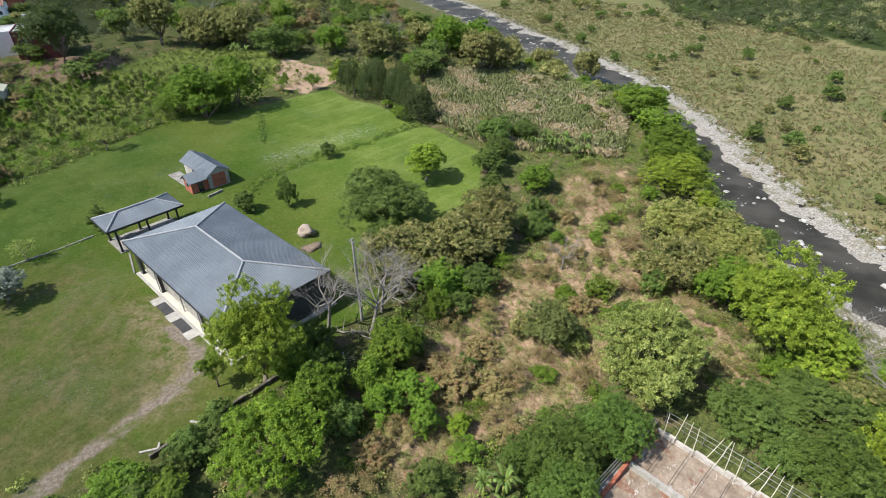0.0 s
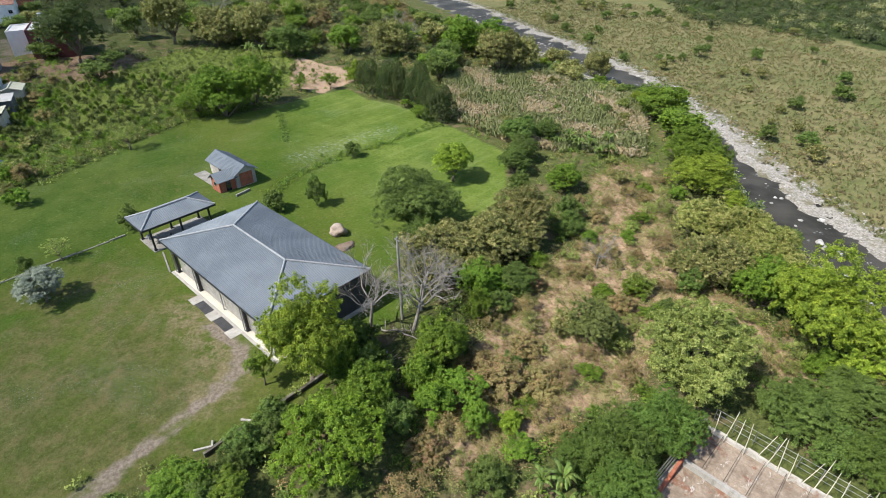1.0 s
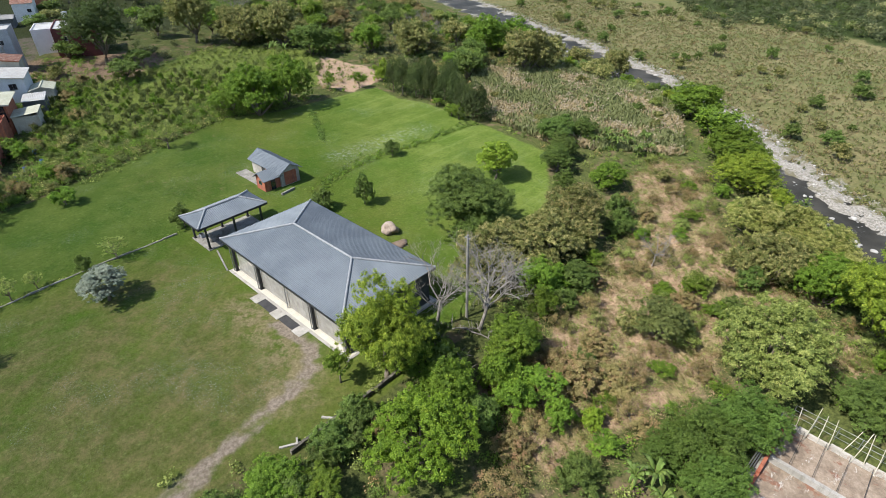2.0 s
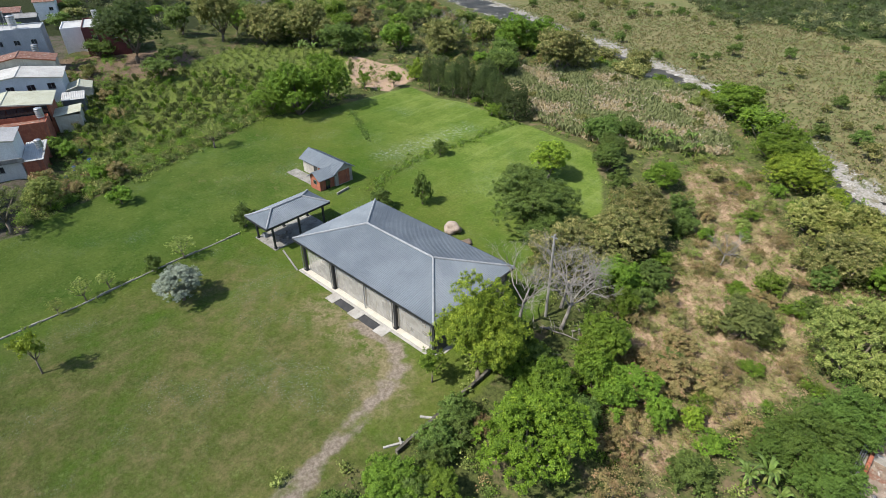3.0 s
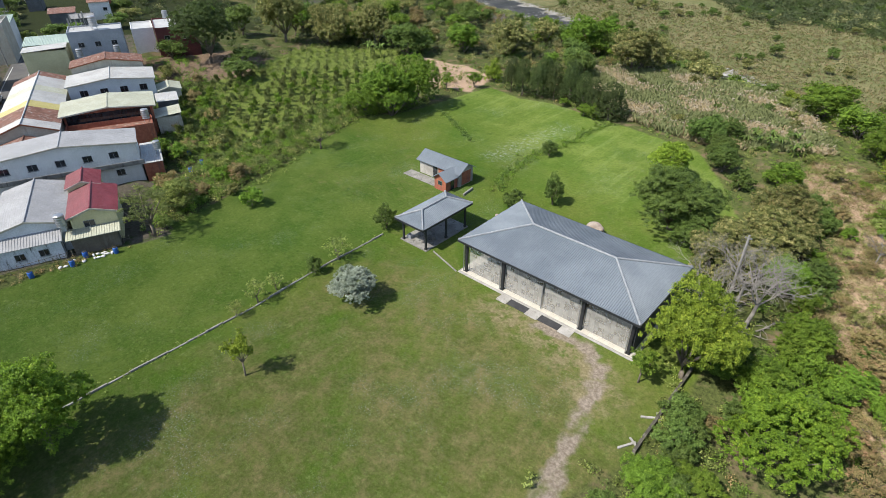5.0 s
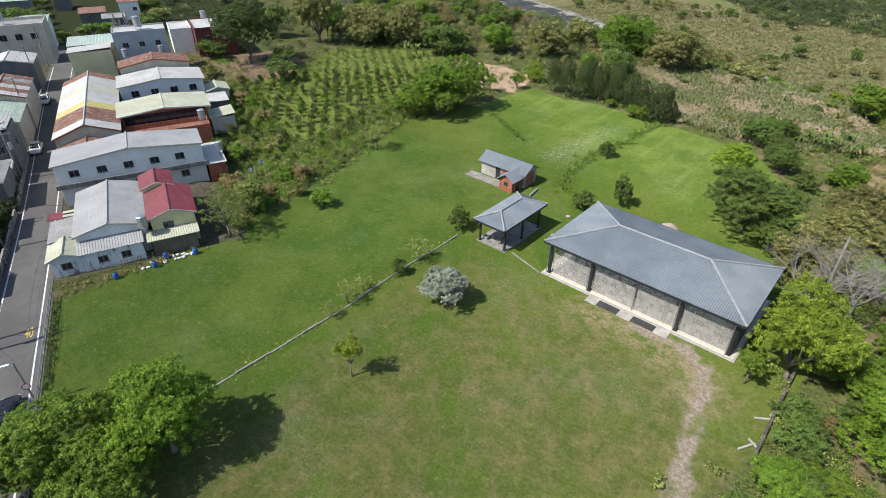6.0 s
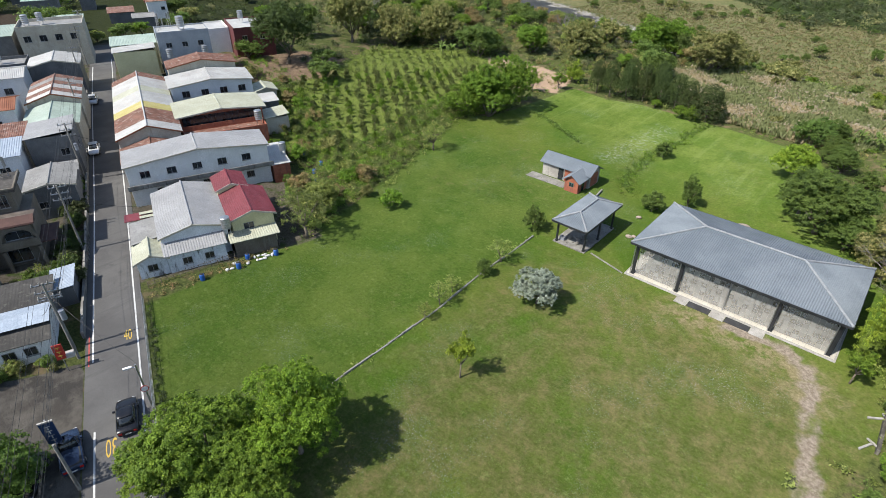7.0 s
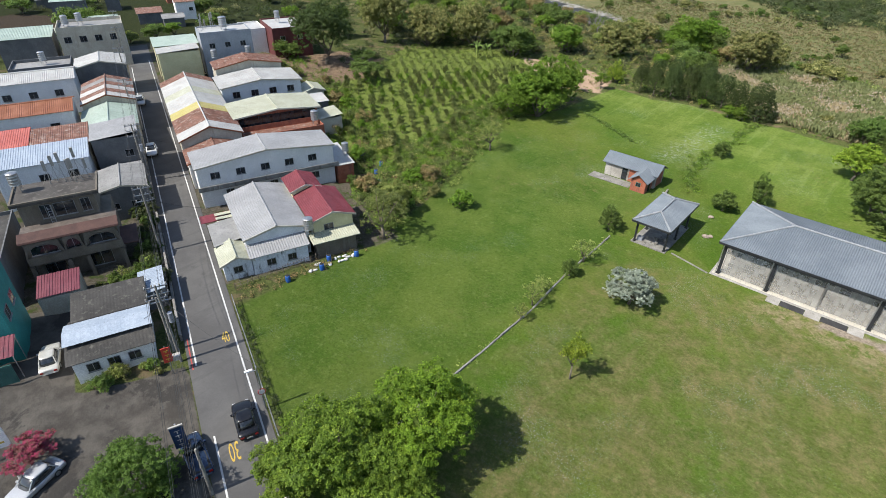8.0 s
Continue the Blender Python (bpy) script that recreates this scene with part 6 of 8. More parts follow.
# ---- hall screens ----
def screen_sheet():
    n = Nodes("pale_mesh_screen")
    col = n.mix(n.ramp(n.thing_random(), 0.0, 1.0), (0.28, 0.27, 0.245), (0.37, 0.36, 0.33))
    n.done(col, 0.35, 0.0, 0.6)
    clear = n.t.nodes.new("ShaderNodeBsdfTransparent")
    mixer = n.t.nodes.new("ShaderNodeMixShader")
    n.put(mixer, 0, 0.5)
    n.t.links.new(n.bsdf.outputs[0], mixer.inputs[1])
    n.t.links.new(clear.outputs[0], mixer.inputs[2])
    n.t.links.new(mixer.outputs[0], n.t.nodes["Material Output"].inputs["Surface"])
    return n.m


SCREEN = screen_sheet()
screen_rng = random.Random(12)
for x0, x1 in ((0.75, 5.9), (6.3, 11.4), (11.6, 16.4), (16.8, 22.0)):
    holder = Build()
    holder.box(x0, x1, 0.68, 0.74, 4.18, 4.34)
    rail = part("screen_rail", holder, GALV, hall, "pale rail from which the screen hangs")
    n, rows = 9, 7
    for i in range(n):
        for j in range(rows):
            a, c = x0 + (x1 - x0) * i / n + 0.01, x0 + (x1 - x0) * (i + 1) / n - 0.01
            lo, hi = 0.16 + 4.02 * j / rows + 0.008, 0.16 + 4.02 * (j + 1) / rows - 0.008
            b = Build()
            off = 0.03 * screen_rng.random()
            b.box(a, c, 0.69 + off, 0.7 + off, lo, hi)
            part("screen_panel", b, SCREEN, rail)
# dark end wall towards the thicket
b = Build()
b.box(22.36, 22.5, 0.6, 12.0, 0.12, 4.6)
part("end_wall", b, plain("dark_end_panel", (0.04, 0.042, 0.045), (0.065, 0.067, 0.07), 0.8, 8.0), hall, "dark panelled end wall")

# ---- in the meadow ----
b = Build()
pts = [(-13.1, -49.5), (-13.2, -37), (-13.0, -21), (-13.6, -13), (-13.6, -0.6)]
for (ax, ay), (cx, cy) in zip(pts, pts[1:]):
    n = int(math.hypot(cx - ax, cy - ay) / 2.0)
    for i in range(n):
        u0, u1 = i / n, (i + 1) / n - 0.004
        x0, y0, x1, y1 = ax + (cx - ax) * u0, ay + (cy - ay) * u0, ax + (cx - ax) * u1, ay + (cy - ay) * u1
        h = 0.15 + 0.06 * math.sin(i * 1.7 + ax)
        b.hexa([(x0 - 0.11, y0, -0.2), (x0 + 0.11, y0, -0.2), (x1 + 0.11, y1, -0.2), (x1 - 0.11, y1, -0.2)], [(x0 - 0.085, y0, h), (x0 + 0.085, y0, h), (x1 + 0.085, y1, h), (x1 - 0.085, y1, h)])
solid("meadow_kerb", b, OLD_CONCRETE, "long low weathered concrete kerb crossing the meadow", "low wall", kind="structure")
b = Build()
for i in range(9):
    t0, t1 = i / 9, (i + 0.97) / 9
    b.hexa([(-5.6 + 5.2 * t0, 0.9 - 1.4 * t0, -0.1), (-5.6 + 5.2 * t1, 0.9 - 1.4 * t1, -0.1), (-5.6 + 5.2 * t1, 1.1 - 1.4 * t1, -0.1), (-5.6 + 5.2 * t0, 1.1 - 1.4 * t0, -0.1)],
           [(-5.6 + 5.2 * t0, 0.9 - 1.4 * t0, 0.1), (-5.6 + 5.2 * t1, 0.9 - 1.4 * t1, 0.1), (-5.6 + 5.2 * t1, 1.1 - 1.4 * t1, 0.1), (-5.6 + 5.2 * t0, 1.1 - 1.4 * t0, 0.1)])
solid("garden_kerb", b, OLD_CONCRETE, "short concrete kerb between pavilion and hall", "low wall", kind="structure")
b = Build()
b.lump((0, 0, 0.62), (1.25, 1.0, 0.95), 3, 0.45, 3)
solid("boulder", b, STONE, "large pinkish boulder lying on the grass", "boulder", pose(7.9, 19.5, 0, 0, 0, 30), smooth=True)
b = Build()
b.lump((0, 0, 0.05), (1.2, 0.9, 0.42), 5, 0.7, 3)
solid("earth_mound", b, plain("earthy_stone", (0.12, 0.085, 0.06), (0.22, 0.16, 0.12), 1.4, 6.0, bump=0.7, depth=0.06), "low brown heap of earth and stone in the grass", "mound", pose(11.0, 18.2, 0, 0, 0, 80), smooth=True)
b = Build()
b.box(-0.12, 0.12, -1.3, 1.3, 0.0, 0.35)
solid("stone_bench", b, OLD_CONCRETE, "weathered concrete bench beam lying by the hut", "bench", pose(-12.9, 17.0, 0, 0, 0, 8))
for x, y, sx in ((-3.6, 8.2, 0.5), (-3.1, 8.6, 0.35), (-4.9, 14.2, 0.4)):
    b = Build()
    b.lump((0, 0, 0.12), (sx, sx * 0.8, 0.22), x, 0.4)
    solid("garden_stone", b, STONE, "small pale stone in the grass", "stone", pose(x, y, 0), "stones near the pavilion", smooth=True)


def weeds_along(name, lines, gap, size, key, label, seed, spread=0.5):
    rng = random.Random(seed)
    pts = []
    for line in lines:
        for (ax, ay), (cx, cy) in zip(line, line[1:]):
            n = int(math.hypot(cx - ax, cy - ay) / gap)
            for i in range(n):
                u = (i + rng.random()) / n
                x, y = ax + (cx - ax) * u + rng.gauss(0, spread), ay + (cy - ay) * u + rng.gauss(0, spread)
                pts.append((x, y, height(x, y), size * rng.uniform(0.5, 1.3)))
    clump_stuff(name, pts, 46, 0.22, key, label, seed, 0.7)


weeds_along("ditch_weeds", [DITCH, DITCH, [(-40.5, 41.7), (-25.3, 33.2)], [(-40.5, 41.7), (-25.3, 33.2)]], 0.45, 0.5, "deep", "dark weeds growing along the meadow ditch", 61, 0.4)
weeds_along("ditch_weeds", [DITCH, DITCH], 0.6, 0.55, "bright", "fresh weeds growing along the meadow ditch", 62, 0.7)
weeds_along("hedge_weeds", [[(-38, -22), (-42, 0), (-52, 27), (-47, 38)]], 0.3, 0.42, "deep", "dark weeds along the meadow's edge", 63, 0.7)
weeds_along("fence_weeds", [[V(1.4, -30), V(1.4, 19)], [V(1.5, -30), V(1.5, 19)]], 0.28, 0.3, "wood", "dark weeds along the roadside fence", 66, 0.22)
weeds_along("hedge_weeds", [[(-38, -22), (-42, 0), (-52, 27)], [(29, 2), (28.5, -10), (26, -24)], [(25, 32), (27, 12)]], 0.8, 0.8, "pale", "pale weeds along the meadow's edge", 64, 1.2)
weeds_along("kerb_weeds", [[(-13.1, -49.5), (-13.2, -37), (-13.0, -21), (-13.6, -13), (-13.6, -0.6)]], 0.3, 0.22, "pale", "pale grass tufts along the low kerb", 65, 0.35)


def grass_blades():
    """Upright tufts over the meadow, in the meadow's own colours."""
    r = np.random.default_rng(17)
    n = 330000
    x, y = r.uniform(-55, 30, n * 2), r.uniform(-62, 68, n * 2)
    ok = inside(x, y, FIELD) > 0.3
    for x0, x1, y0, y1 in ((-0.4, 23.2, -1.6, 13.1), (-11.2, -6.0, 0.1, 9.1), (-26.5, -15.5, 16, 23.4)):
        ok &= ~((x > x0) & (x < x1) & (y > y0) & (y < y1))
    ok &= line_distance(x, y, PATH_LINE)[0] > 0.9 + r.uniform(0, 1.2, n * 2)
    x, y = x[ok][:n], y[ok][:n]
    n = len(x)
    z = heights(x, y)
    patch = np.sin(x * 0.21 + 1.3) * np.sin(y * 0.17) + 0.6 * np.sin(x * 0.53 + y * 0.31)
    size = r.uniform(0.03, 0.075, n) * (1 + 0.35 * patch.clip(-1, 1.5))
    a = r.uniform(0, 6.28, n)
    tip = r.uniform(-1, 1, (n, 2)) * size[:, None] * 1.3
    v = np.stack([np.stack([x - np.cos(a) * size, y - np.sin(a) * size, z - 0.01], 1), np.stack([x + np.cos(a) * size, y + np.sin(a) * size, z - 0.01], 1), np.stack([x + tip[:, 0], y + tip[:, 1], z + size * 0.42], 1)], 1).reshape(-1, 3)
    m2 = bpy.data.meshes.new("meadow_grass")
    m2.from_pydata(v.tolist(), [], np.arange(n * 3).reshape(-1, 3).tolist())
    m2.materials.append(GROUND_COVER)
    set_zones(m2, zones_at(x, y), 3)
    tagged(new("meadow_grass", m2), "short tufts of grass in the mown meadow", "grass", kind="stuff")


grass_blades()


# ---- bare and fallen trees, pole, ruined wall ----
def bare_tree(x, y, h, seed, label, lean=(0, 0), spread=0.55, mat=DEADWOOD):
    rng = random.Random(seed)
    t = thing("bare_tree", on_ground(x, y), label, "tree")
    b = Build()
    top = Vector((lean[0], lean[1], h * 0.38))
    b.tube([(0, 0, -0.2), top * 0.5 + Vector((0.08, -0.05, 0)), top], [h * 0.024, h * 0.019, h * 0.015], 8)
    part("trunk", b, BARK if mat is BARK else mat, t)

    def grow(p, d, length, r, level, b):
        mid = p + d * length * 0.5 + Vector((rng.uniform(-1, 1), rng.uniform(-1, 1), rng.uniform(-0.3, 0.6))) * length * 0.1
        q = p + d * length
        b.tube([p, mid, q], [r, r * 0.75, r * 0.5], 5 if level < 2 else 3, False)
        if level == 4:
            return
        for i in range(4 if level < 2 else 3):
            dd = (d + Vector((rng.gauss(0, spread), rng.gauss(0, spread), rng.gauss(0.1, spread * 0.6)))).normalized()
            s = p.lerp(q, rng.uniform(0.45, 1.0))
            grow(s, dd, length * rng.uniform(0.5, 0.75), r * 0.5, level + 1, b)

    for i in range(6):
        a = i * 1.047 + rng.uniform(-0.4, 0.4)
        d = Vector((math.cos(a) * 0.75 + lean[0] * 0.1, math.sin(a) * 0.75 + lean[1] * 0.1, rng.uniform(0.45, 1.1))).normalized()
        b = Build()
        grow(top * rng.uniform(0.75, 1.0), d, h * rng.uniform(0.3, 0.42), h * 0.0095, 0, b)
        part("limb", b, mat, t)
    return t


bare_tree(26.0, 9.6, 9.4, 1, "leafless grey tree leaning beside the hall's corner", (0.3, 0.4))
bare_tree(29.8, 12.4, 10.2, 2, "leafless grey tree tangled behind the pole", (0.4, 0.9), 0.7)
bare_tree(27.8, 15.6, 9.0, 3, "leafless grey tree at the edge of the thicket", (0.2, 0.5))
bare_tree(38.3, 36.2, 4.8, 4, "small leafless pale shrub tree in the scrub", (0.1, 0.1), 0.6)
bare_tree(67.9, 39.2, 7.0, 5, "dead grey tree with twisted limbs by the river bank", (0.5, 0.2), 0.7)
bare_tree(71.4, 36.9, 7.0, 6, "dead grey tree with twisted limbs by the river bank", (-0.2, 0.3), 0.7)
bare_tree(-72, 106, 8.5, 7, "leafless tree standing in the far thicket")
bare_tree(-137, 80, 11, 8, "tall leafless tree in the far thicket")
bare_tree(-62, 101, 8.0, 9, "leafless tree standing in the far thicket")

rng = random.Random(12)
for k, (x, y, a, ln) in enumerate(((26.3, 9.5, 0.5, 4.8), (28.0, 11.0, 0.15, 5.0), (30.0, 8.4, -0.5, 4.2), (28.8, 7.2, 2.2, 3.6), (31.0, 12.6, 1.0, 4.0))):
    b = Build()
    d = Vector((math.cos(a), math.sin(a), 0.06))
    p = Vector((0, 0, 0.25))
    pts, rad = [p], [0.11]
    for i in range(5):
        p = p + d * (ln / 5) + Vector((rng.uniform(-0.3, 0.3), rng.uniform(-0.3, 0.3), rng.uniform(-0.06, 0.14)))
        pts.append(p)
        rad.append(0.1 - 0.016 * i)
    b.tube(pts, rad, 6)
    t = thing("fallen_branch", pose(x, y, height(x, y) - 0.1), "bleached fallen branch lying in the thicket", "branch", "fallen branches")
    part("limb", b, DEADWOOD, t, "", True)
    for i in range(1, 6):
        for j in range(3):
            b = Build()
            e = pts[i] + Vector((rng.uniform(-1, 1), rng.uniform(-1, 1), rng.uniform(-0.1, 0.9))) * 1.1
            m = pts[i].lerp(e, 0.5) + Vector((0, 0, 0.12))
            b.tube([pts[i], m, e], [0.035, 0.025, 0.01], 4, False)
            part("twig", b, DEADWOOD, t)

pole = thing("utility_pole", pose(27.4, 13.1, height(27.4, 13.1)), "old leaning grey utility pole beside the hall", "utility pole")
b = Build()
b.tube([(0, 0, -0.4), (-0.25, 0.1, 10.6)], [0.17, 0.12], 10)
part("pole", b, OLD_CONCRETE, pole)
b = Build()
b.box(-0.6, 0.1, 0.02, 0.12, 10.2, 10.32)
part("crossarm", b, GALV, pole)

wall = thing("garden_wall", pose(0, 0, 0), "low dark mossy retaining wall beside the lawn", "low wall")
DARKWALL = plain("mossy_dark_wall", (0.05, 0.045, 0.035), (0.11, 0.1, 0.08), 0.9, 9.0, 0.9, stain=(0.16, 0.15, 0.12))
for i in range(11):
    y0, y1 = -10.4 + i * 1.16, -10.4 + (i + 1) * 1.16 - 0.02
    b = Build()
    b.box(27.85, 28.12, y0, y1, -0.6, 0.5 + 0.05 * math.sin(i * 2.1))
    part("block", b, DARKWALL, wall)
for x, y, rz in ((27.2, -10.0, 60), (27.5, -5.8, 35)):
    b = Build()
    b.box(-0.9, 0.9, -0.09, 0.09, 0.0, 0.14)
    b.box(0.55, 0.72, -0.5, 0.5, 0.141, 0.26)
    solid("fallen_post", b, CONCRETE, "pale broken concrete post lying on the grass", "post", pose(x, y, height(x, y) + 0.02, 0, 0, rz), "broken posts")

# ---- the ruined foundation with bamboo stakes ----
def rubble_floor():
    """Sandy floor with scraps of white plaster, red earth, dust and weeds."""
    n = Nodes("sandy_rubble_floor")
    grain = n.noise(5.0, 6.0, 0.75)
    col = n.mix(n.ramp(n.noise(0.5, 6.0, 0.7), 0.36, 0.64), (0.19, 0.145, 0.108), (0.31, 0.25, 0.195))
    col = n.mix(n.ramp(n.noise(0.35, 7.0, 0.75, n.stretch(1.0, 1.6, 1.0, 0.4)), 0.54, 0.62), col, (0.2, 0.1, 0.066))
    col = n.mix(n.ramp(n.noise(0.8, 8.0, 0.8, n.stretch(1.3, 0.7, 1.0, 1.1)), 0.57, 0.63), col, (0.5, 0.47, 0.43))
    col = n.mix(n.ramp(n.noise(0.7, 7.0, 0.8), 0.62, 0.68), col, (0.09, 0.11, 0.035))
    col = n.mix(n.ramp(grain, 0.34, 0.7), n.mix(0.4, col, (0.05, 0.04, 0.03)), col)
    n.bump(grain, 0.6, 0.05)
    return n.done(col, 0.95, 0.0, 0.2)


SAND = rubble_floor()
BAMBOO = plain("bleached_bamboo", (0.42, 0.38, 0.3), (0.56, 0.52, 0.43), 2.0, 12.0, 0.7)
ruin = thing("ruined_foundation", pose(57.9, 20.9, 0, 0, 0, -3), "roofless ruined foundation with pale sandy floor and low walls", "ruin")
b = Build()
b.box(0.15, 20, -17, -0.15, -0.6, 0.12)
part("floor", b, SAND, ruin, "pale sandy rubble floor")
PALE_WALL = plain("pale_broken_wall", (0.32, 0.3, 0.26), (0.46, 0.44, 0.4), 1.0, 8.0, stain=(0.2, 0.11, 0.07))
for i in range(24):
    b = Build()
    b.box(i * 0.84, i * 0.84 + 0.82, -0.14, 0.16, -0.6, 0.55 + 0.12 * math.sin(i * 1.9))
    part("wall_block", b, PALE_WALL, ruin, "low broken pale wall block")
for i in range(10):
    b = Build()
    b.box(-0.14, 0.14, -0.16 - (i + 1) * 0.86, -0.16 - i * 0.86 - 0.02, -0.6, 0.6 + 0.2 * math.sin(i * 1.3))
    part("wall_block", b, BRICK, ruin, "low broken brick wall block")
b = Build()
b.box(0.16, 20, -5.0, -4.66, 0.121, 0.72)
part("beam", b, CONCRETE, ruin, "white-washed concrete beam")
b = Build()
b.box(-0.5, -0.16, -17, -4.9, -0.5, 0.35)
part("ledge", b, OLD_CONCRETE, ruin)
rng = random.Random(4)
for i in range(22):
    x = 0.7 + i * 0.85
    s = Build()
    a = Vector((x, -0.3 + rng.uniform(-0.3, 0.2), 0.1))
    c = a + Vector((rng.uniform(-0.4, 0.9), rng.uniform(0.6, 1.6), rng.uniform(2.2, 3.1)))
    s.tube([a, a.lerp(c, 0.5) + Vector((0.03, 0, 0.05)), c], [0.035, 0.03, 0.022], 6)
    tagged(solid("bamboo_stake", s, BAMBOO, "bleached bamboo stake leaning over the broken wall", "stake", pose(57.9, 20.9, 0, 0, 0, -3), "stakes along the ruin"))
for i in range(11):
    s = Build()
    x = 1.5 + i * 1.7
    s.tube([(x, -4.6, 0.74), (x + rng.uniform(-0.2, 0.2), -0.2, 0.62)], [0.022, 0.02], 5)
    solid("roof_wire", s, STEEL, "thin dark wire strung across the ruin", "wire", pose(57.9, 20.9, 0, 0, 0, -3), "wires across the ruin")
fence = thing("mesh_fence", pose(57.9, 20.9, 0, 0, 0, -3), "rusty green wire mesh fence behind the ruin", "fence")
for i in range(12):
    b = Build()
    b.rod((i * 1.7, 1.5, -0.6), (i * 1.7, 1.5, 1.5), 0.035)
    part("post", b, GALV, fence)
for z in (0.3, 0.9, 1.45):
    b = Build()
    b.rod((0, 1.5, z), (18.7, 1.5, z), 0.02)
    part("rail", b, GALV, fence)
for k in range(3):
    b = Build()
    b.rod((-0.3 - 0.16 * k, 0.6, 0.75 + 0.1 * k), (-0.5 - 0.16 * k, -9, 0.6 + 0.1 * k), 0.05)
    solid("steel_pipe", b, GALV, "grey steel pipe lying along the ruin's wall", "pipe", pose(57.9, 20.9, 0, 0, 0, -3), "pipes beside the ruin")
b = Build()
b.box(-0.5, 0.5, -0.35, 0.35, 0, 1.5)
solid("water_box", b, GREY_SHEET, "pale grey metal box standing in the scrub", "box", on_ground(63.3, 30.5, 0.6))


# ---- banana plants ----
def banana(x, y, size, seed):
    rng = random.Random(seed)
    t = thing("banana_plant", on_ground(x, y, rng.uniform(0, 6.28), size), "banana plant with long drooping green leaves", "banana plant", "banana plants")
    b = Build()
    b.tube([(0, 0, -0.1), (0.03, 0, 0.9), (0, 0.02, 1.7)], [0.14, 0.11, 0.06], 8)
    part("stem", b, LEAF["pale"], t, "green stem")
    for i in range(10):
        a = i * 2.4 + rng.uniform(-0.4, 0.4)
        up, far, half = rng.uniform(0.9, 2.3), rng.uniform(0.8, 1.6), rng.uniform(0.15, 0.22)
        b = Build()
        d = Vector((math.cos(a), math.sin(a), 0))
        w = Vector((-math.sin(a), math.cos(a), 0))
        base = Vector((0, 0, 1.5))
        rows = []
        for k in range(8):
            u = k / 7
            c = base + d * (far * u) + Vector((0, 0, up * (1.7 * u - 1.5 * u * u)))
            wid = half * math.sin(math.pi * min(0.97, 0.06 + u * 0.9)) ** 0.7 * (0.75 if k % 2 else 1.0)
            rows.append((c - w * wid + Vector((0, 0, -wid * 0.5)), c, c + w * wid + Vector((0, 0, -wid * 0.5))))
        for r0, r1 in zip(rows, rows[1:]):
            b.poly(r0[0], r0[1], r1[1], r1[0])
            b.poly(r0[1], r0[2], r1[2], r1[1])
        part("leaf", b, LEAF["deep"], t)


for k, (x, y, sz) in enumerate(((51.7, 7.1, 1.15), (53.0, 5.6, 1.0), (50.6, 6.0, 1.0), (18.7, 68, 1.15), (20.3, 72, 1.05), (14.2, 68.5, 1.1), (16.6, 71, 1.0), (21.5, 66.5, 1.1), (15.8, 66.4, 1.1), (13.5, 66, 1.0), (23, 67.5, 1.1), (17.5, 66, 1.2), (-86, 62, 1.8), (-84, 64, 1.6))):
    banana(x, y, sz, k)

# ---- river stones ----
rng = random.Random(77)
rock_meshes = []
for k in range(6):
    b = Build()
    b.lump((0, 0, 0), (1, 0.8, 0.6), k * 3.7, 0.55, 2)
    rock_meshes.append(b.mesh("river_rock", RIVER_STONE, smooth=False))
for k, (x, y) in enumerate(scatter(77, 290, -150, 110, 50, 245, lambda x, y: (past_river(x, y) > -11) & (past_river(x, y) < 16))):
    sz = rng.uniform(0.2, 0.55) if rng.random() < 0.85 else rng.uniform(0.55, 0.95)
    ob = new("river_rock", rock_meshes[k % 6])
    ob.matrix_basis = Matrix.LocRotScale((x, y, max(height(x, y), -18.45) + 0.1 * sz), Euler((0, 0, rng.uniform(0, 6.28))), (sz, sz, sz))
    tagged(ob, "pale rounded rock in the shallow river bed", "rock", "rocks in the river")
b = Build()
for x, y in scatter(78, 2200, -130, 110, 50, 235, lambda x, y: (np.abs(np.abs(past_river(x, y) - 3) - 10) < 4.5)):
    sz = rng.uniform(0.12, 0.42)
    z = height(x, y)
    a = rng.uniform(0, 6.28)
    c, s = math.cos(a) * sz, math.sin(a) * sz
    low = [(x + c, y + s, z - 0.1), (x - s, y + c, z - 0.1), (x - c, y - s, z - 0.1), (x + s, y - c, z - 0.1)]
    b.hexa(low, [(x + (u - x) * 0.6, y + (v - y) * 0.6, z + sz * rng.uniform(0.3, 0.7)) for u, v, _ in low])
solid("bank_stones", b, RIVER_STONE, "pale stones strewn along the river banks", "stones", kind="stuff")

# ---- the beige villa ----
villa = thing("villa", base_pose(-14.0, 37.6), "three-storey beige villa with arched balcony windows and roof terraces", "house")
VILLA_ROOF = plain("dark_weathered_roof", (0.042, 0.038, 0.034), (0.07, 0.064, 0.058), 0.6, 7.0, 0.9, stain=(0.1, 0.092, 0.082))
RED_TILE = plain("dull_red_roof_tiles", (0.05, 0.024, 0.02), (0.085, 0.042, 0.034), 0.8, 9.0, 0.8)
b = Build()
b.box(-4.6, 4.6, -3.0, 4.5, -0.5, 6.2)
part("wall", b, WALLS["beige"], villa, "beige stucco wall")
b = Build()
b.box(-4.4, 3.4, -0.4, 4.4, 6.202, 9.0)
part("upper_wall", b, WALLS["beige"], villa, "set-back upper storey")
b = Build()
b.box(-5.0, 4.0, -0.9, 5.0, 9.002, 9.3)
part("roof", b, VILLA_ROOF, villa, "dark grey flat roof slab")
b = Build()
b.box(-5.0, 4.0, -0.9, -0.7, 9.302, 9.5)
b.box(-5.0, -4.8, -0.7, 5.0, 9.302, 9.5)
b.box(3.8, 4.0, -0.7, 5.0, 9.302, 9.5)
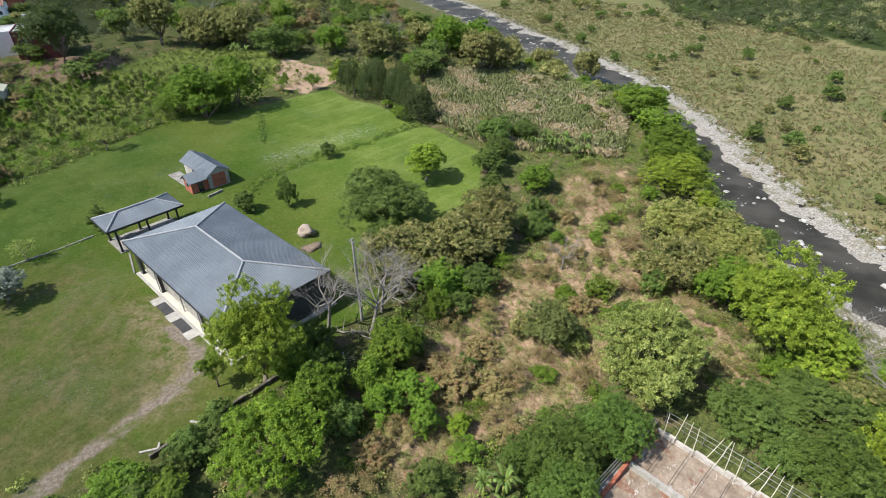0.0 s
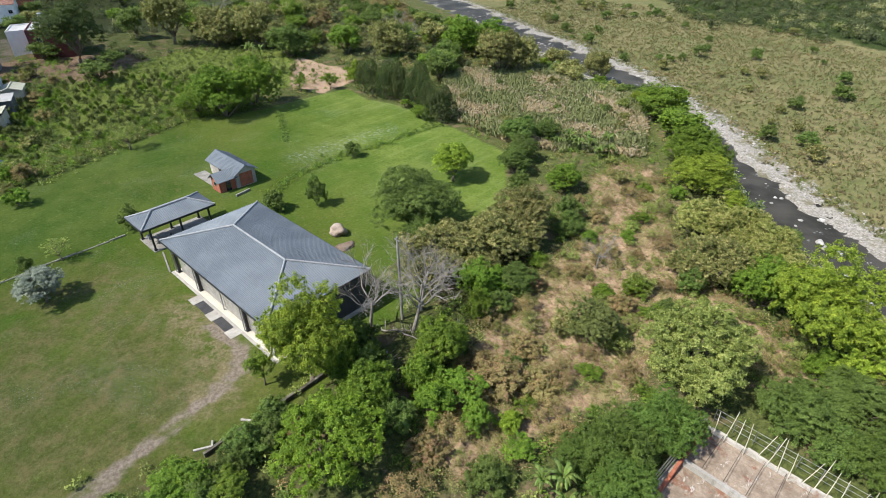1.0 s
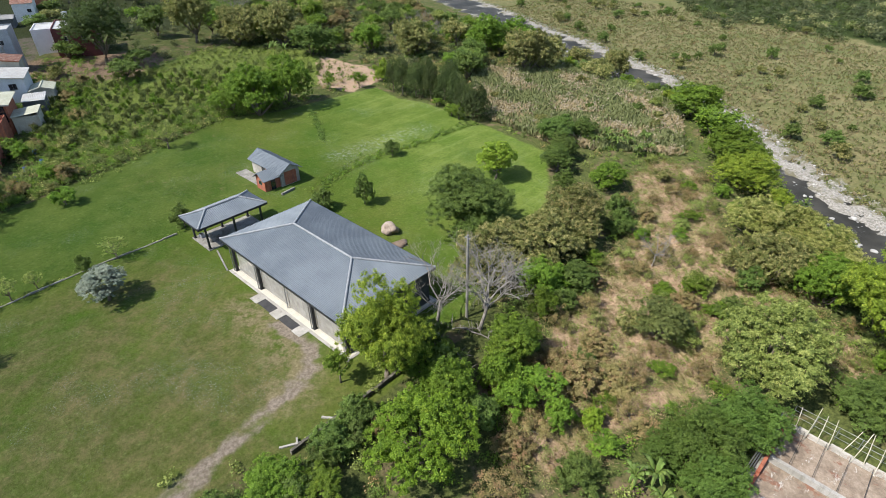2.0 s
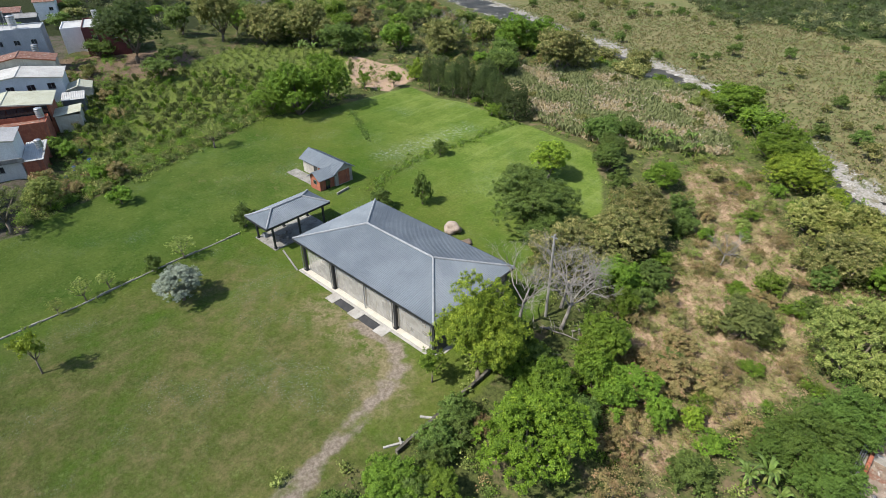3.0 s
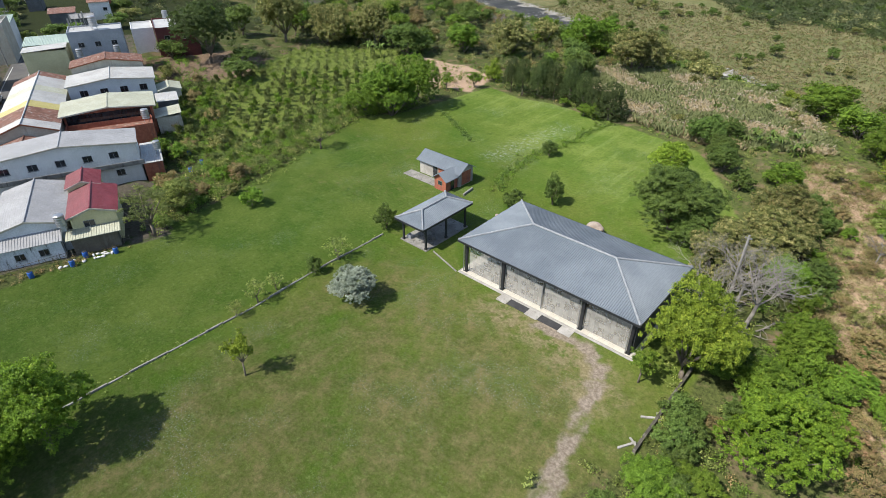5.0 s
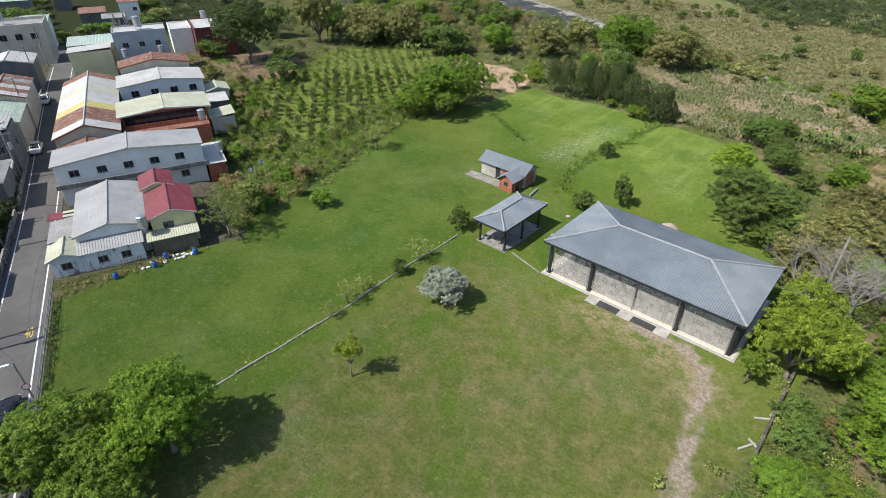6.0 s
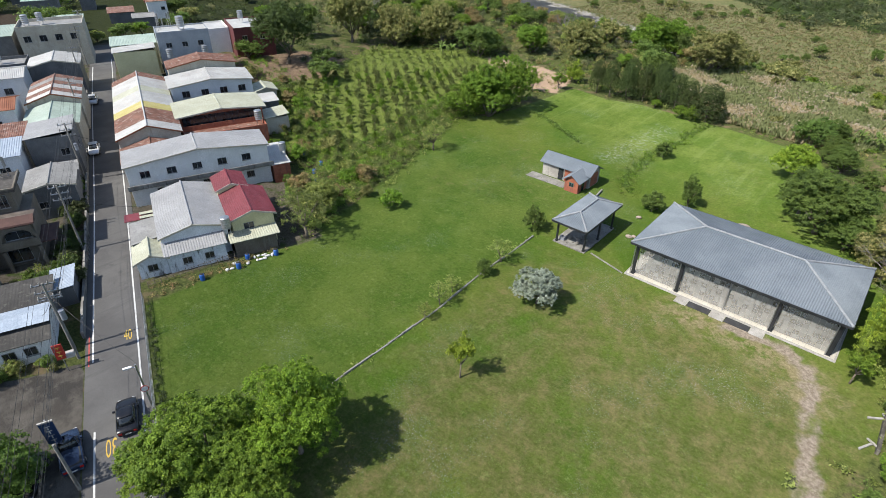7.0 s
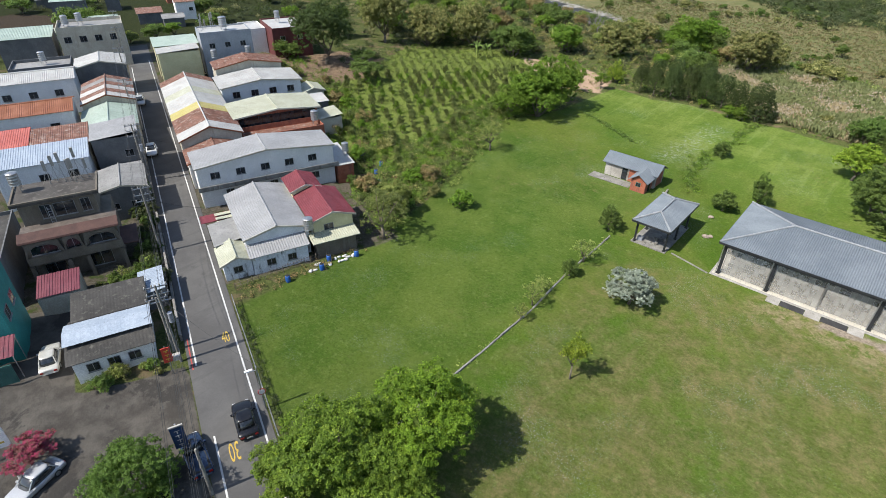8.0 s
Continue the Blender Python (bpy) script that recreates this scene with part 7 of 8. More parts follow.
part("roof_rim", b, WALLS["beige"], villa, "low rim round the roof")
b = Build()
b.hexa([(-5.0, -4.32, 6.0), (5.2, -4.32, 6.0), (5.2, -3.0, 6.0), (-5.0, -3.0, 6.0)], [(-5.0, -4.25, 6.2), (5.2, -4.25, 6.2), (5.2, -2.9, 6.7), (-5.0, -2.9, 6.7)])
part("eave", b, RED_TILE, villa, "sloping red tile eave")
b = Build()
b.box(-4.9, 5.1, -3.0, -0.45, 6.202, 6.32)
part("terrace", b, plain("terrace_tiles", (0.075, 0.06, 0.05), (0.125, 0.105, 0.09), 1.2, 6.0), villa, "tiled roof terrace")
# arcade of three arches before the first floor
b = Build()
t0, t1 = -4.2, -3.9


def arch_wall(b, x0, x1, z0, z1, cx, half, foot, rise=1.55):
    """A wall panel pierced by one round arch, thick from t0 to t1."""
    n = 12
    rim = [(cx - half, foot)] + [(cx - half * math.cos(math.pi * k / n), foot + rise * math.sin(math.pi * k / n)) for k in range(1, n)] + [(cx + half, foot)]
    outer = [(x0, foot)] + [(x0 + (x1 - x0) * k / n, z1) for k in range(1, n)] + [(x1, foot)]
    for (ax, az), (bx, bz), (cx0, cz0), (dx, dz) in zip(rim, rim[1:], outer[1:], outer):
        b.hexa([(ax, t0, az), (bx, t0, bz), (cx0, t0, cz0), (dx, t0, dz)], [(ax, t1, az), (bx, t1, bz), (cx0, t1, cz0), (dx, t1, dz)])
    b.box(x0, x1, t0, t1, z0, foot)


arch_wall(b, -4.8, -0.9, 3.0, 5.88, -2.85, 1.75, 4.0, 1.5)
arch_wall(b, -0.9, 1.1, 3.0, 5.88, 0.1, 0.8, 4.2, 1.35)
arch_wall(b, 1.1, 5.0, 3.0, 5.88, 3.05, 1.75, 4.0, 1.5)
b.box(-4.8, 5.0, -3.9, -3.0, 2.8, 3.0)
b.box(-4.7, 4.9, -3.78, -3.68, 3.002, 5.86)
for x in (-4.7, -0.95, 1.0, 4.7):
    b.box(x - 0.15, x + 0.25, t0, t1, -0.3, 2.8)
part("arcade", b, WALLS["beige"], villa, "arched beige balcony front")
for u, z, wd, h in ((1.75, 4.1, 2.7, 1.15), (4.7, 3.7, 1.4, 1.7), (7.65, 4.1, 2.7, 1.15)):
    window_on(villa, "s", u, z, wd, h, -4.6, 4.6, -3.78, 4.5)
for u, z, wd, h in ((2.0, 0.9, 2.2, 1.4), (6.8, 0.6, 2.4, 2.0)):
    window_on(villa, "s", u, z, wd, h, -4.6, 4.6, -3.0, 4.5)
for u, wd in ((2.6, 1.1), (4.5, 2.2), (6.7, 1.0)):
    window_on(villa, "s", u, 6.9, wd, 1.7, -4.4, 3.4, -0.4, 4.4)
b = Build()
b.box(4.62, 6.6, -3.6, 1.2, 2.9, 3.02)
part("awning", b, RED_TILE, villa, "dark red awning roof")
ladder = thing("ladder", base_pose(-15.4, 37.25) @ pose(0, 0, 6.32), "thin metal ladder leaning on the upper storey", "ladder")
for x in (-0.22, 0.22):
    b = Build()
    b.rod((x, -0.5, 0), (x, 0.12, 2.9), 0.03)
    part("rail", b, GALV, ladder)
for k in range(9):
    b = Build()
    b.rod((-0.22, -0.46 + k * 0.064, 0.2 + k * 0.3), (0.22, -0.46 + k * 0.064, 0.2 + k * 0.3), 0.02)
    part("rung", b, GALV, ladder)


# ---- roof tanks and antennas ----
def water_tank(w, s, z, size=1.0, legs=0.8):
    t = thing("water_tank", base_pose(w, s) @ pose(0, 0, z), "shiny stainless steel water tank on a stand", "water tank", "roof water tanks")
    b = Build()
    b.tube([(0, 0, legs + 1.3 * size * k / 12) for k in range(13)] + [(0, 0, legs + 1.38 * size), (0, 0, legs + 1.44 * size)], [(0.53 if k % 3 else 0.56) * size for k in range(13)] + [0.44 * size, 0.15 * size], 18)
    part("drum", b, GALV, t, "ribbed steel drum")
    for k in range(4):
        a = k * math.pi / 2 + 0.78
        b = Build()
        b.rod((0.45 * size * math.cos(a), 0.45 * size * math.sin(a), 0), (0.45 * size * math.cos(a), 0.45 * size * math.sin(a), legs), 0.04)
        part("leg", b, GALV, t)


for w, s, z, size in ((11.9, 25.4, 3.3, 1.1), (-18.2, 40.4, 9.32, 1.1), (23.6, 61.0, 3.7, 1.2), (24.4, 47.0, 3.0, 1.0), (17.0, 107.0, 9.7, 1.6), (13.0, 100.0, 5.0, 1.2), (20.5, 100.5, 5.0, 1.2), (33.0, 123.0, 7.4, 1.3), (-15.5, 130.0, 9.2, 1.4), (-12.5, 131.0, 9.2, 1.3), (-20, 110, 5.6, 1.2)):
    water_tank(w, s, z, size)

rng = random.Random(9)
mast_group = ((-12.6, 41.0), (-13.4, 41.5), (-11.8, 42.2), (-14.2, 41.9), (-12.2, 40.4), (-10.9, 41.4), (-15.0, 41.2))
for w, s in mast_group + ((12.6, 109), (13.4, 110), (14.6, 108.5), (12.2, 107.4), (15.2, 110.2)):
    top = 9.31 if w < 0 else 9.7
    t = thing("antenna", base_pose(w, s) @ pose(0, 0, top), "slim grey antenna mast on a flat roof", "antenna", "roof antennas")
    b = Build()
    h = rng.uniform(2.2, 3.8)
    b.tube([(0, 0, -0.1), (rng.uniform(-0.2, 0.2), rng.uniform(-0.2, 0.2), h)], [0.05, 0.035], 6)
    part("mast", b, GALV, t)
    b = Build()
    b.box(-0.16, 0.16, -0.08, 0.08, h - 1.2, h + 0.1)
    part("panel", b, CONCRETE, t, "pale antenna panel")
    for a in (0.6, 2.7):
        b = Build()
        b.rod((math.cos(a) * 0.9, math.sin(a) * 0.9, 0), (0, 0, h * 0.6), 0.02)
        part("stay", b, GALV, t)

# old house ridge sheet, awnings and lean-tos
b = Build()
b.sheet((-3.9, -0.9, 0), (3.9, -0.9, 0), (3.9, 0.95, 0.28), (-3.9, 0.95, 0.28), 9, 0.012)
b.sheet((3.9, 2.6, 0.0), (-3.9, 2.6, 0.0), (-3.9, 0.95, 0.28), (3.9, 0.95, 0.28), 9, 0.012)
solid("ridge_sheet", b, SHEETS["blue"], "pale blue metal sheets covering an old roof ridge", "roof sheet", base_pose(-10.95, 16.6) @ pose(0, 0, 3.35))
PINK = plain("pink_awning_sheet", (0.13, 0.03, 0.045), (0.17, 0.05, 0.065), 0.6, 6.0, 0.6, stain=(0.09, 0.03, 0.04))
for w0, w1, s0, s1, z, label in ((-25.0, -19.0, 17.4, 20.3, 3.0, "pink sheet awning before the turquoise house"), (-18.0, -13.8, 27.0, 31.0, 3.0, "stained pink sheet roof of a lean-to")):
    t = thing("awning", base_pose((w0 + w1) / 2, (s0 + s1) / 2), label, "awning")
    hx, hy = (w1 - w0) / 2, (s1 - s0) / 2
    b = Build()
    b.sheet((-hx, -hy, z - 0.3), (hx, -hy, z - 0.3), (hx, hy, z + 0.2), (-hx, hy, z + 0.2), 16, 0.04)
    part("sheet", b, PINK, t)
    for x in (-hx + 0.1, hx - 0.1):
        for y in (-hy + 0.1, hy - 0.1):
            b = Build()
            b.rod((x, y, -0.1), (x, y, z - 0.32 + (0.42 if y > 0 else 0)), 0.05)
            part("post", b, GALV, t)
b = Build()
b.box(-2.0, 2.0, -2.0, 2.0, -0.3, 2.5)
solid("lean_to", b, WALLS["cream"], "cream walled lean-to beneath a pink roof", "shed", base_pose(-15.9, 29.0))
b = Build()
b.box(-2.8, 2.8, -0.06, 0.06, 0, 2.2)
for i in range(20):
    b.box(-2.7 + i * 0.28, -2.62 + i * 0.28, -0.1, -0.061, 0.1, 2.1)
solid("green_gate", b, FRAME_GREEN, "dark green slatted gate of the turquoise house", "gate", base_pose(-22.2, 17.0))
house(-7.9, -5.6, 23.0, 27.5, 2.3, "little shed with a patched pale blue roof by the road", "grey", "blue", 0.3, "lean", 0.2, name="shed")
house(-9.5, -5.6, 55.0, 58.0, 2.8, "low grey lean-to with faded sheet roof", "grey", "grey", 0.4, "lean_s", 0.2, name="shed")
house(21.9, 24.6, 44.0, 52.0, 2.6, "low shed with white sheet roof behind the long house", "brick", "white", 0.4, "lean_s", 0.2, name="shed")
house(26.0, 29.8, 72.5, 77.0, 2.8, "small shed with pale sheet roof at the orchard", "grey", "white", 0.4, "lean_s", 0.2, name="shed")
house(12.3, 17.6, 21.9 + 2.4, 26.0, 2.4, "dark low lean-to with cream awning below the yellow house", "beige", "cream", 0.3, "lean_s", 0.5, name="shed")
# ledge along the long white building
b = Build()
b.box(-10.4, 10.6, -0.7, 0.0, 3.2, 3.4)
b.box(-10.4, 10.6, -0.72, -0.6, 3.4, 3.9)
solid("long_ledge", b, OLD_CONCRETE, "dark weathered balcony ledge along a white house", "balcony", base_pose(11.5, 44.55))
# parked bits on the terrace roofs
b = Build()
b.box(-2.2, 2.2, -1.1, 1.1, 0, 0.06)
solid("roof_patch", b, SHEETS["red"], "small red sheet roof near the road", "roof sheet", base_pose(2.3, 36.8) @ pose(0, 0, 2.4))
for k in range(3):
    b = Build()
    b.box(-1.2, 1.2, -0.35, 0.35, 0, 0.06)
    solid("roof_plank", b, SHEETS["cream"], "cream plank cover beside the workshop", "plank", base_pose(3.2, 35.0 + k * 0.95) @ pose(0, 0, 2.5 + 0.1 * k), "planks beside the workshop")

# ---- fence along the meadow's roadside ----
fence = thing("roadside_fence", base_pose(0.95, -5), "pale metal roadside fence with mesh and thin posts", "fence")
for i in range(25):
    b = Build()
    b.rod((0, -30 + i * 2.3, -0.3), (0, -30 + i * 2.3, 1.15), 0.04)
    part("post", b, GALV, fence)
for z in (0.12, 0.6, 1.1):
    b = Build()
    b.rod((0, -30, z), (0, 25.2, z), 0.03)
    part("rail", b, GALV, fence)
for i in range(24):
    b = Build()
    for k in range(11):
        b.rod((0, -30 + i * 2.3 + 0.2 * (k + 0.6), 0.12), (0, -30 + i * 2.3 + 0.2 * (k + 0.6), 1.1), 0.012, 3)
    part("mesh_panel", b, GALV, fence)

# ---- poles, wires, signs ----
WIRE = plain("black_cable", (0.015, 0.015, 0.015), (0.03, 0.03, 0.03), 1.0, 8.0, 0.6)


def street_pole(w, s, h=10.0, arms=3, transformer=False):
    t = thing("street_pole", base_pose(w, s), "grey concrete power pole with steel crossarms by the road", "power pole", "power poles along the road")
    b = Build()
    b.tube([(0, 0, -0.4), (0, 0, h)], [0.16, 0.1], 10)
    part("pole", b, OLD_CONCRETE, t)
    for k in range(arms):
        z = h - 0.35 - k * 0.85
        b = Build()
        b.box(-1.0, 1.0, 0.13, 0.23, z, z + 0.1)
        arm = part("crossarm", b, GALV, t, "steel crossarm")
        for x in (-0.9, -0.3, 0.35, 0.9):
            b = Build()
            b.tube([(x, 0.18, z + 0.1), (x, 0.18, z + 0.2), (x, 0.18, z + 0.34)], [0.03, 0.075, 0.05], 8)
            part("insulator", b, CONCRETE, arm)
    if transformer:
        b = Build()
        b.tube([(0.42, -0.1, h - 4.4), (0.42, -0.1, h - 3.3)], [0.26, 0.26], 12)
        part("transformer", b, GREY_SHEET, t, "grey transformer drum")


POLES = ((-5.5, -27), (-5.45, 12.9), (-5.4, 35), (-5.3, 57), (-5.3, 79), (-5.3, 101), (-5.3, 123), (-5.3, 145))
for k, (w, s) in enumerate(POLES):
    street_pole(w, s, 9.6, 3 if s < 60 else 2, k in (1, 3))
street_pole(-5.9, 14.8, 7.0, 1)
street_pole(-5.0, -3.7, 5.6, 0)
for z, dx in ((9.45, -0.9), (9.45, 0.35), (9.45, 0.9), (8.6, -0.9), (8.6, 0.9), (7.0, 0.2), (6.6, 0.25), (6.2, -0.2)):
    for (w0, s0), (w1, s1) in zip(POLES, POLES[1:]):
        b = Build()
        p, q = Vector(along(w0 + dx, s0, z)), Vector(along(w1 + dx, s1, z))
        pts = [p.lerp(q, i / 8) - Vector((0, 0, 2.6 * (i / 8) * (1 - i / 8))) for i in range(9)]
        b.tube(pts, 0.015, 4, False)
        solid("power_cable", b, WIRE, "black overhead cable sagging between power poles", "cable", group="overhead cables")
for (wa, sa, za), (wb, sb, zb) in (((-5.4, 12.9, 8.2), (0.9, 3.0, 5.2)), ((-5.4, 35, 8.0), (2.5, 36, 4.2)), ((-5.3, 57, 8.0), (1.0, 58, 5.0)), ((-5.4, 12.9, 7.8), (-8.2, 17.5, 3.0))):
    b = Build()
    p, q = Vector(along(wa, sa, za)), Vector(along(wb, sb, zb))
    b.tube([p.lerp(q, i / 8) - Vector((0, 0, 1.6 * (i / 8) * (1 - i / 8))) for i in range(9)], 0.018, 4, False)
    solid("service_cable", b, WIRE, "thin black cable crossing the road", "cable", group="overhead cables")

lamp = thing("street_lamp", base_pose(0.7, 2.9), "slim street lamp post with a round traffic sign", "street lamp")
b = Build()
b.tube([(0, 0, -0.3), (0, 0, 5.3)], [0.1, 0.07], 10)
part("post", b, GALV, lamp)
b = Build()
b.box(-1.0, -0.3, -0.12, 0.12, 5.1, 5.22)
b.rod((-0.35, 0, 5.14), (0, 0, 4.9), 0.03)
part("lamp_head", b, plain("white_lamp_shell", (0.6, 0.6, 0.6), (0.7, 0.7, 0.7), 1.0, 8.0, 0.4), lamp, "white lamp head")
for k, (col, rad) in enumerate((((0.45, 0.03, 0.03), 0.36), ((0.7, 0.7, 0.7), 0.28))):
    b = Build()
    b.tube([(0, -0.12 - 0.012 * k, 2.4), (0, -0.14 - 0.012 * k, 2.4)], rad, 20)
    part("sign_disc", b, plain("sign_paint_%d" % k, col, tuple(c * 1.1 for c in col), 1.0, 8.0, 0.4), lamp, "round traffic sign")

NAVY = plain("navy_sign_board", (0.015, 0.04, 0.11), (0.025, 0.055, 0.14), 1.0, 8.0, 0.45)
board = thing("sign_board", base_pose(-6.3, 0.6), "tall dark blue sign board with white lettering bars on a post", "sign")
b = Build()
b.rod((0, 0.1, -0.3), (0, 0.1, 4.3), 0.07)
part("post", b, GALV, board)
b = Build()
b.box(-0.5, 0.5, -0.12, 0.0, 1.7, 4.1)
panel = part("panel", b, NAVY, board, "navy panel")
b = Build()
b.box(-0.53, 0.53, -0.14, 0.02, 4.102, 4.25)
part("cap", b, CONCRETE, board, "white cap")
for k in range(4):
    b = Build()
    z = 3.65 - k * 0.52
    b.box(-0.2, 0.2, -0.128, -0.1205, z, z + 0.07)
    b.box(-0.04, 0.04, -0.128, -0.1205, z - 0.28, z - 0.002)
    part("bar", b, WHITE_LINE, panel, "white bars")
red = thing("sign_board", base_pose(-6.3, 11.4), "small red sign board with yellow lettering bars", "sign")
b = Build()
b.rod((0, 0.05, -0.3), (0, 0.05, 3.6), 0.05)
part("post", b, GALV, red)
b = Build()
b.box(-0.42, 0.42, -0.1, 0.0, 1.7, 3.5)
panel = part("panel", b, plain("red_sign_paint", (0.4, 0.03, 0.02), (0.48, 0.05, 0.03), 1.0, 8.0, 0.45), red, "red panel")
for k in range(3):
    b = Build()
    b.box(-0.2, 0.2, -0.108, -0.1005, 3.1 - k * 0.5, 3.2 - k * 0.5)
    b.box(-0.05, 0.05, -0.108, -0.1005, 2.9 - k * 0.5, 3.098 - k * 0.5)
    part("bar", b, YELLOW_LINE, panel, "yellow bars")
b = Build()
b.box(-0.35, 0.35, -0.3, 0.3, 0, 0.5)
solid("meter_box", b, CONCRETE, "pale meter box on top of a short post", "box", base_pose(-5.6, 11.6) @ pose(0, 0, 1.6))
board2 = thing("notice_board", base_pose(-20.0, 7.6), "pale blue-edged notice board beside the yard", "sign")
b = Build()
b.box(-1.2, 1.2, -0.06, 0.06, 1.4, 3.6)
part("panel", b, WALLS["white"], board2)
for x in (-1.0, 1.0):
    b = Build()
    b.rod((x, 0.1, -0.3), (x, 0.1, 3.5), 0.05)
    part("post", b, GALV, board2)
b = Build()
b.box(-0.9, 0.9, -0.068, -0.0605, 1.9, 2.1)
part("bar", b, YELLOW_LINE, board2, "ochre bar")

# bollards with garlands along the house front
for k in range(7):
    b = Build()
    b.tube([(0, 0, -0.1), (0, 0, 0.75), (0, 0, 0.85)], [0.09, 0.08, 0.03], 8)
    solid("bollard", b, OLD_CONCRETE, "short grey bollard at the road's edge", "bollard", base_pose(-4.75, 31.0 + k * 1.25), "bollards at the road's edge")


# ---- cars ----
def paint(name, c, rough=0.25):
    return plain(name, c, tuple(v * 1.12 for v in c), 1.0, 20.0, rough, 0.3, bump=0.01, spec=0.6)


TYRE = plain("tyre_rubber", (0.015, 0.015, 0.015), (0.03, 0.03, 0.03), 2.0, 20.0, 0.8)
LAMP_RED = plain("red_lamp_glass", (0.3, 0.01, 0.01), (0.4, 0.02, 0.02), 1.0, 9.0, 0.15)
LAMP_CLEAR = plain("clear_lamp_glass", (0.6, 0.62, 0.65), (0.7, 0.72, 0.75), 1.0, 9.0, 0.15)


def car(w, s, turn, coat, label, length=4.4, wide=1.75, tall=1.5, van=False, pickup=False, doors_open=False):
    """A car whose nose points to +y of its own frame."""
    t = thing("car", base_pose(w, s) @ pose(0, 0, 0.06, 0, 0, turn), label, "car")
    L, W = length / 2, wide / 2
    belt = tall * 0.56
    b = Build()

    def loft(bb, rings):
        n = len(rings[0])
        k0 = len(bb.v)
        for q in rings:
            bb.v += [tuple(p) for p in q]
        for a in range(len(rings) - 1):
            for k in range(n):
                bb.f.append((k0 + a * n + k, k0 + a * n + (k + 1) % n, k0 + (a + 1) * n + (k + 1) % n, k0 + (a + 1) * n + k))
        bb.f += [tuple(k0 + n - 1 - k for k in range(n)), tuple(k0 + (len(rings) - 1) * n + k for k in range(n))]
        bb.mi += [bb.slot] * (n * (len(rings) - 1) + 2)

    def ring(y, z, half, low=0.3):
        side = [(half * 0.93, low), (half, low + 0.12), (half, z * 0.72 + low * 0.28), (half * 0.97, z * 0.9 + low * 0.1), (half * 0.9, z - 0.02), (half * 0.6, z + 0.02), (half * 0.2, z + 0.03)]
        return [(x, y, h) for x, h in side] + [(-x, y, h) for x, h in reversed(side)]

    stations = [(-L + 0.02, belt * 0.72, W * 0.74), (-L + 0.01, belt * 0.86, W * 0.84), (-L + 0.12, belt * 0.97, W * 0.93), (-L + 0.4, belt * 1.0, W * 0.98), (-L * 0.4, belt * 1.02, W), (L * 0.3, belt, W), (L * 0.5, belt * 0.97, W * 0.99), (L * 0.72, belt * 0.91, W * 0.97), (L - 0.3, belt * 0.82, W * 0.92), (L - 0.08, belt * 0.7, W * 0.82), (L, belt * 0.58, W * 0.66)]
    loft(b, [ring(*q) for q in stations])
    body = part("body", b, coat, t, "painted body", True)
    rear = -L + (0.35 if van else 0.55)
    front = L * 0.42
    if pickup:
        rear = -L * 0.1
    z0, z1 = belt - 0.02, tall

    def plan(y0, y1, half, z, n=24):
        out = []
        for k in range(n):
            a = 2 * math.pi * (k + 0.5) / n
            ca, sa = math.cos(a), math.sin(a)
            out.append((half * math.copysign(abs(ca) ** 0.5, ca), (y0 + y1) / 2 + (y1 - y0) / 2 * math.copysign(abs(sa) ** 0.5, sa), z))
        return out

    back, nose = rear + (0.15 if van else 0.5), front - 0.75
    zm = (z0 + z1) / 2
    lo = [(-W * 0.82, rear + 0.05, z0), (W * 0.82, rear + 0.05, z0), (W * 0.82, front - 0.05, z0), (-W * 0.82, front - 0.05, z0)]
    hi = [(-W * 0.68, back, z1), (W * 0.68, back, z1), (W * 0.68, nose, z1), (-W * 0.68, nose, z1)]
    g = Build()
    loft(g, [plan(rear, front, W * 0.9, z0), plan(rear * 0.55 + back * 0.45, front * 0.55 + nose * 0.45, W * 0.85, zm), plan(back, nose, W * 0.73, z1)])
    part("window_band", g, GLASS_AND_OPENINGS, t, "dark tinted glass", True)
    r = Build()
    loft(r, [plan(back - 0.06, nose + 0.06, W * 0.755, z1 - 0.03), plan(back, nose, W * 0.74, z1 + 0.025), plan(back + 0.2, nose - 0.2, W * 0.6, z1 + 0.06), plan(back + 0.5, nose - 0.5, W * 0.3, z1 + 0.07)])
    part("roof", r, coat, t, "", True)
    for sx in (-1, 1):
        for i in ((0, 1) if sx > 0 else (0, 1)):
            p = Build()
            a, c = Vector(lo[1 if sx > 0 else 0]), Vector(hi[1 if sx > 0 else 0])
            if i:
                a, c = Vector(lo[2 if sx > 0 else 3]), Vector(hi[2 if sx > 0 else 3])
            p.tube([a, c], 0.045, 5)
            part("pillar", p, coat, t)
        m = Build()
        m.box(sx * W * 1.0 - 0.02 + (0.02 if sx > 0 else -0.16), sx * W + 0.02 + (0.14 if sx > 0 else -0.02), front - 0.5, front - 0.32, belt, belt + 0.14)
        part("mirror", m, coat, t, "side mirror")
        for y in (-L * 0.6, L * 0.6):
            q = Build()
            q.tube([(sx * (W - 0.2), y, 0.32), (sx * (W + 0.01), y, 0.32)], 0.32, 16)
            wheel = part("wheel", q, TYRE, t, "black tyre")
            q = Build()
            q.tube([(sx * (W + 0.011), y, 0.32), (sx * (W + 0.025), y, 0.32)], [0.2, 0.17], 12)
            part("rim", q, GALV, wheel)
        h = Build()
        h.box(sx * W * 0.62 - 0.16, sx * W * 0.62 + 0.16, L - 0.1, L + 0.012, belt * 0.5, belt * 0.64)
        part("headlight", h, LAMP_CLEAR, t)
        h = Build()
        h.box(sx * W * 0.66 - 0.14, sx * W * 0.66 + 0.14, -L - 0.012, -L + 0.1, belt * 0.6, belt * 0.82)
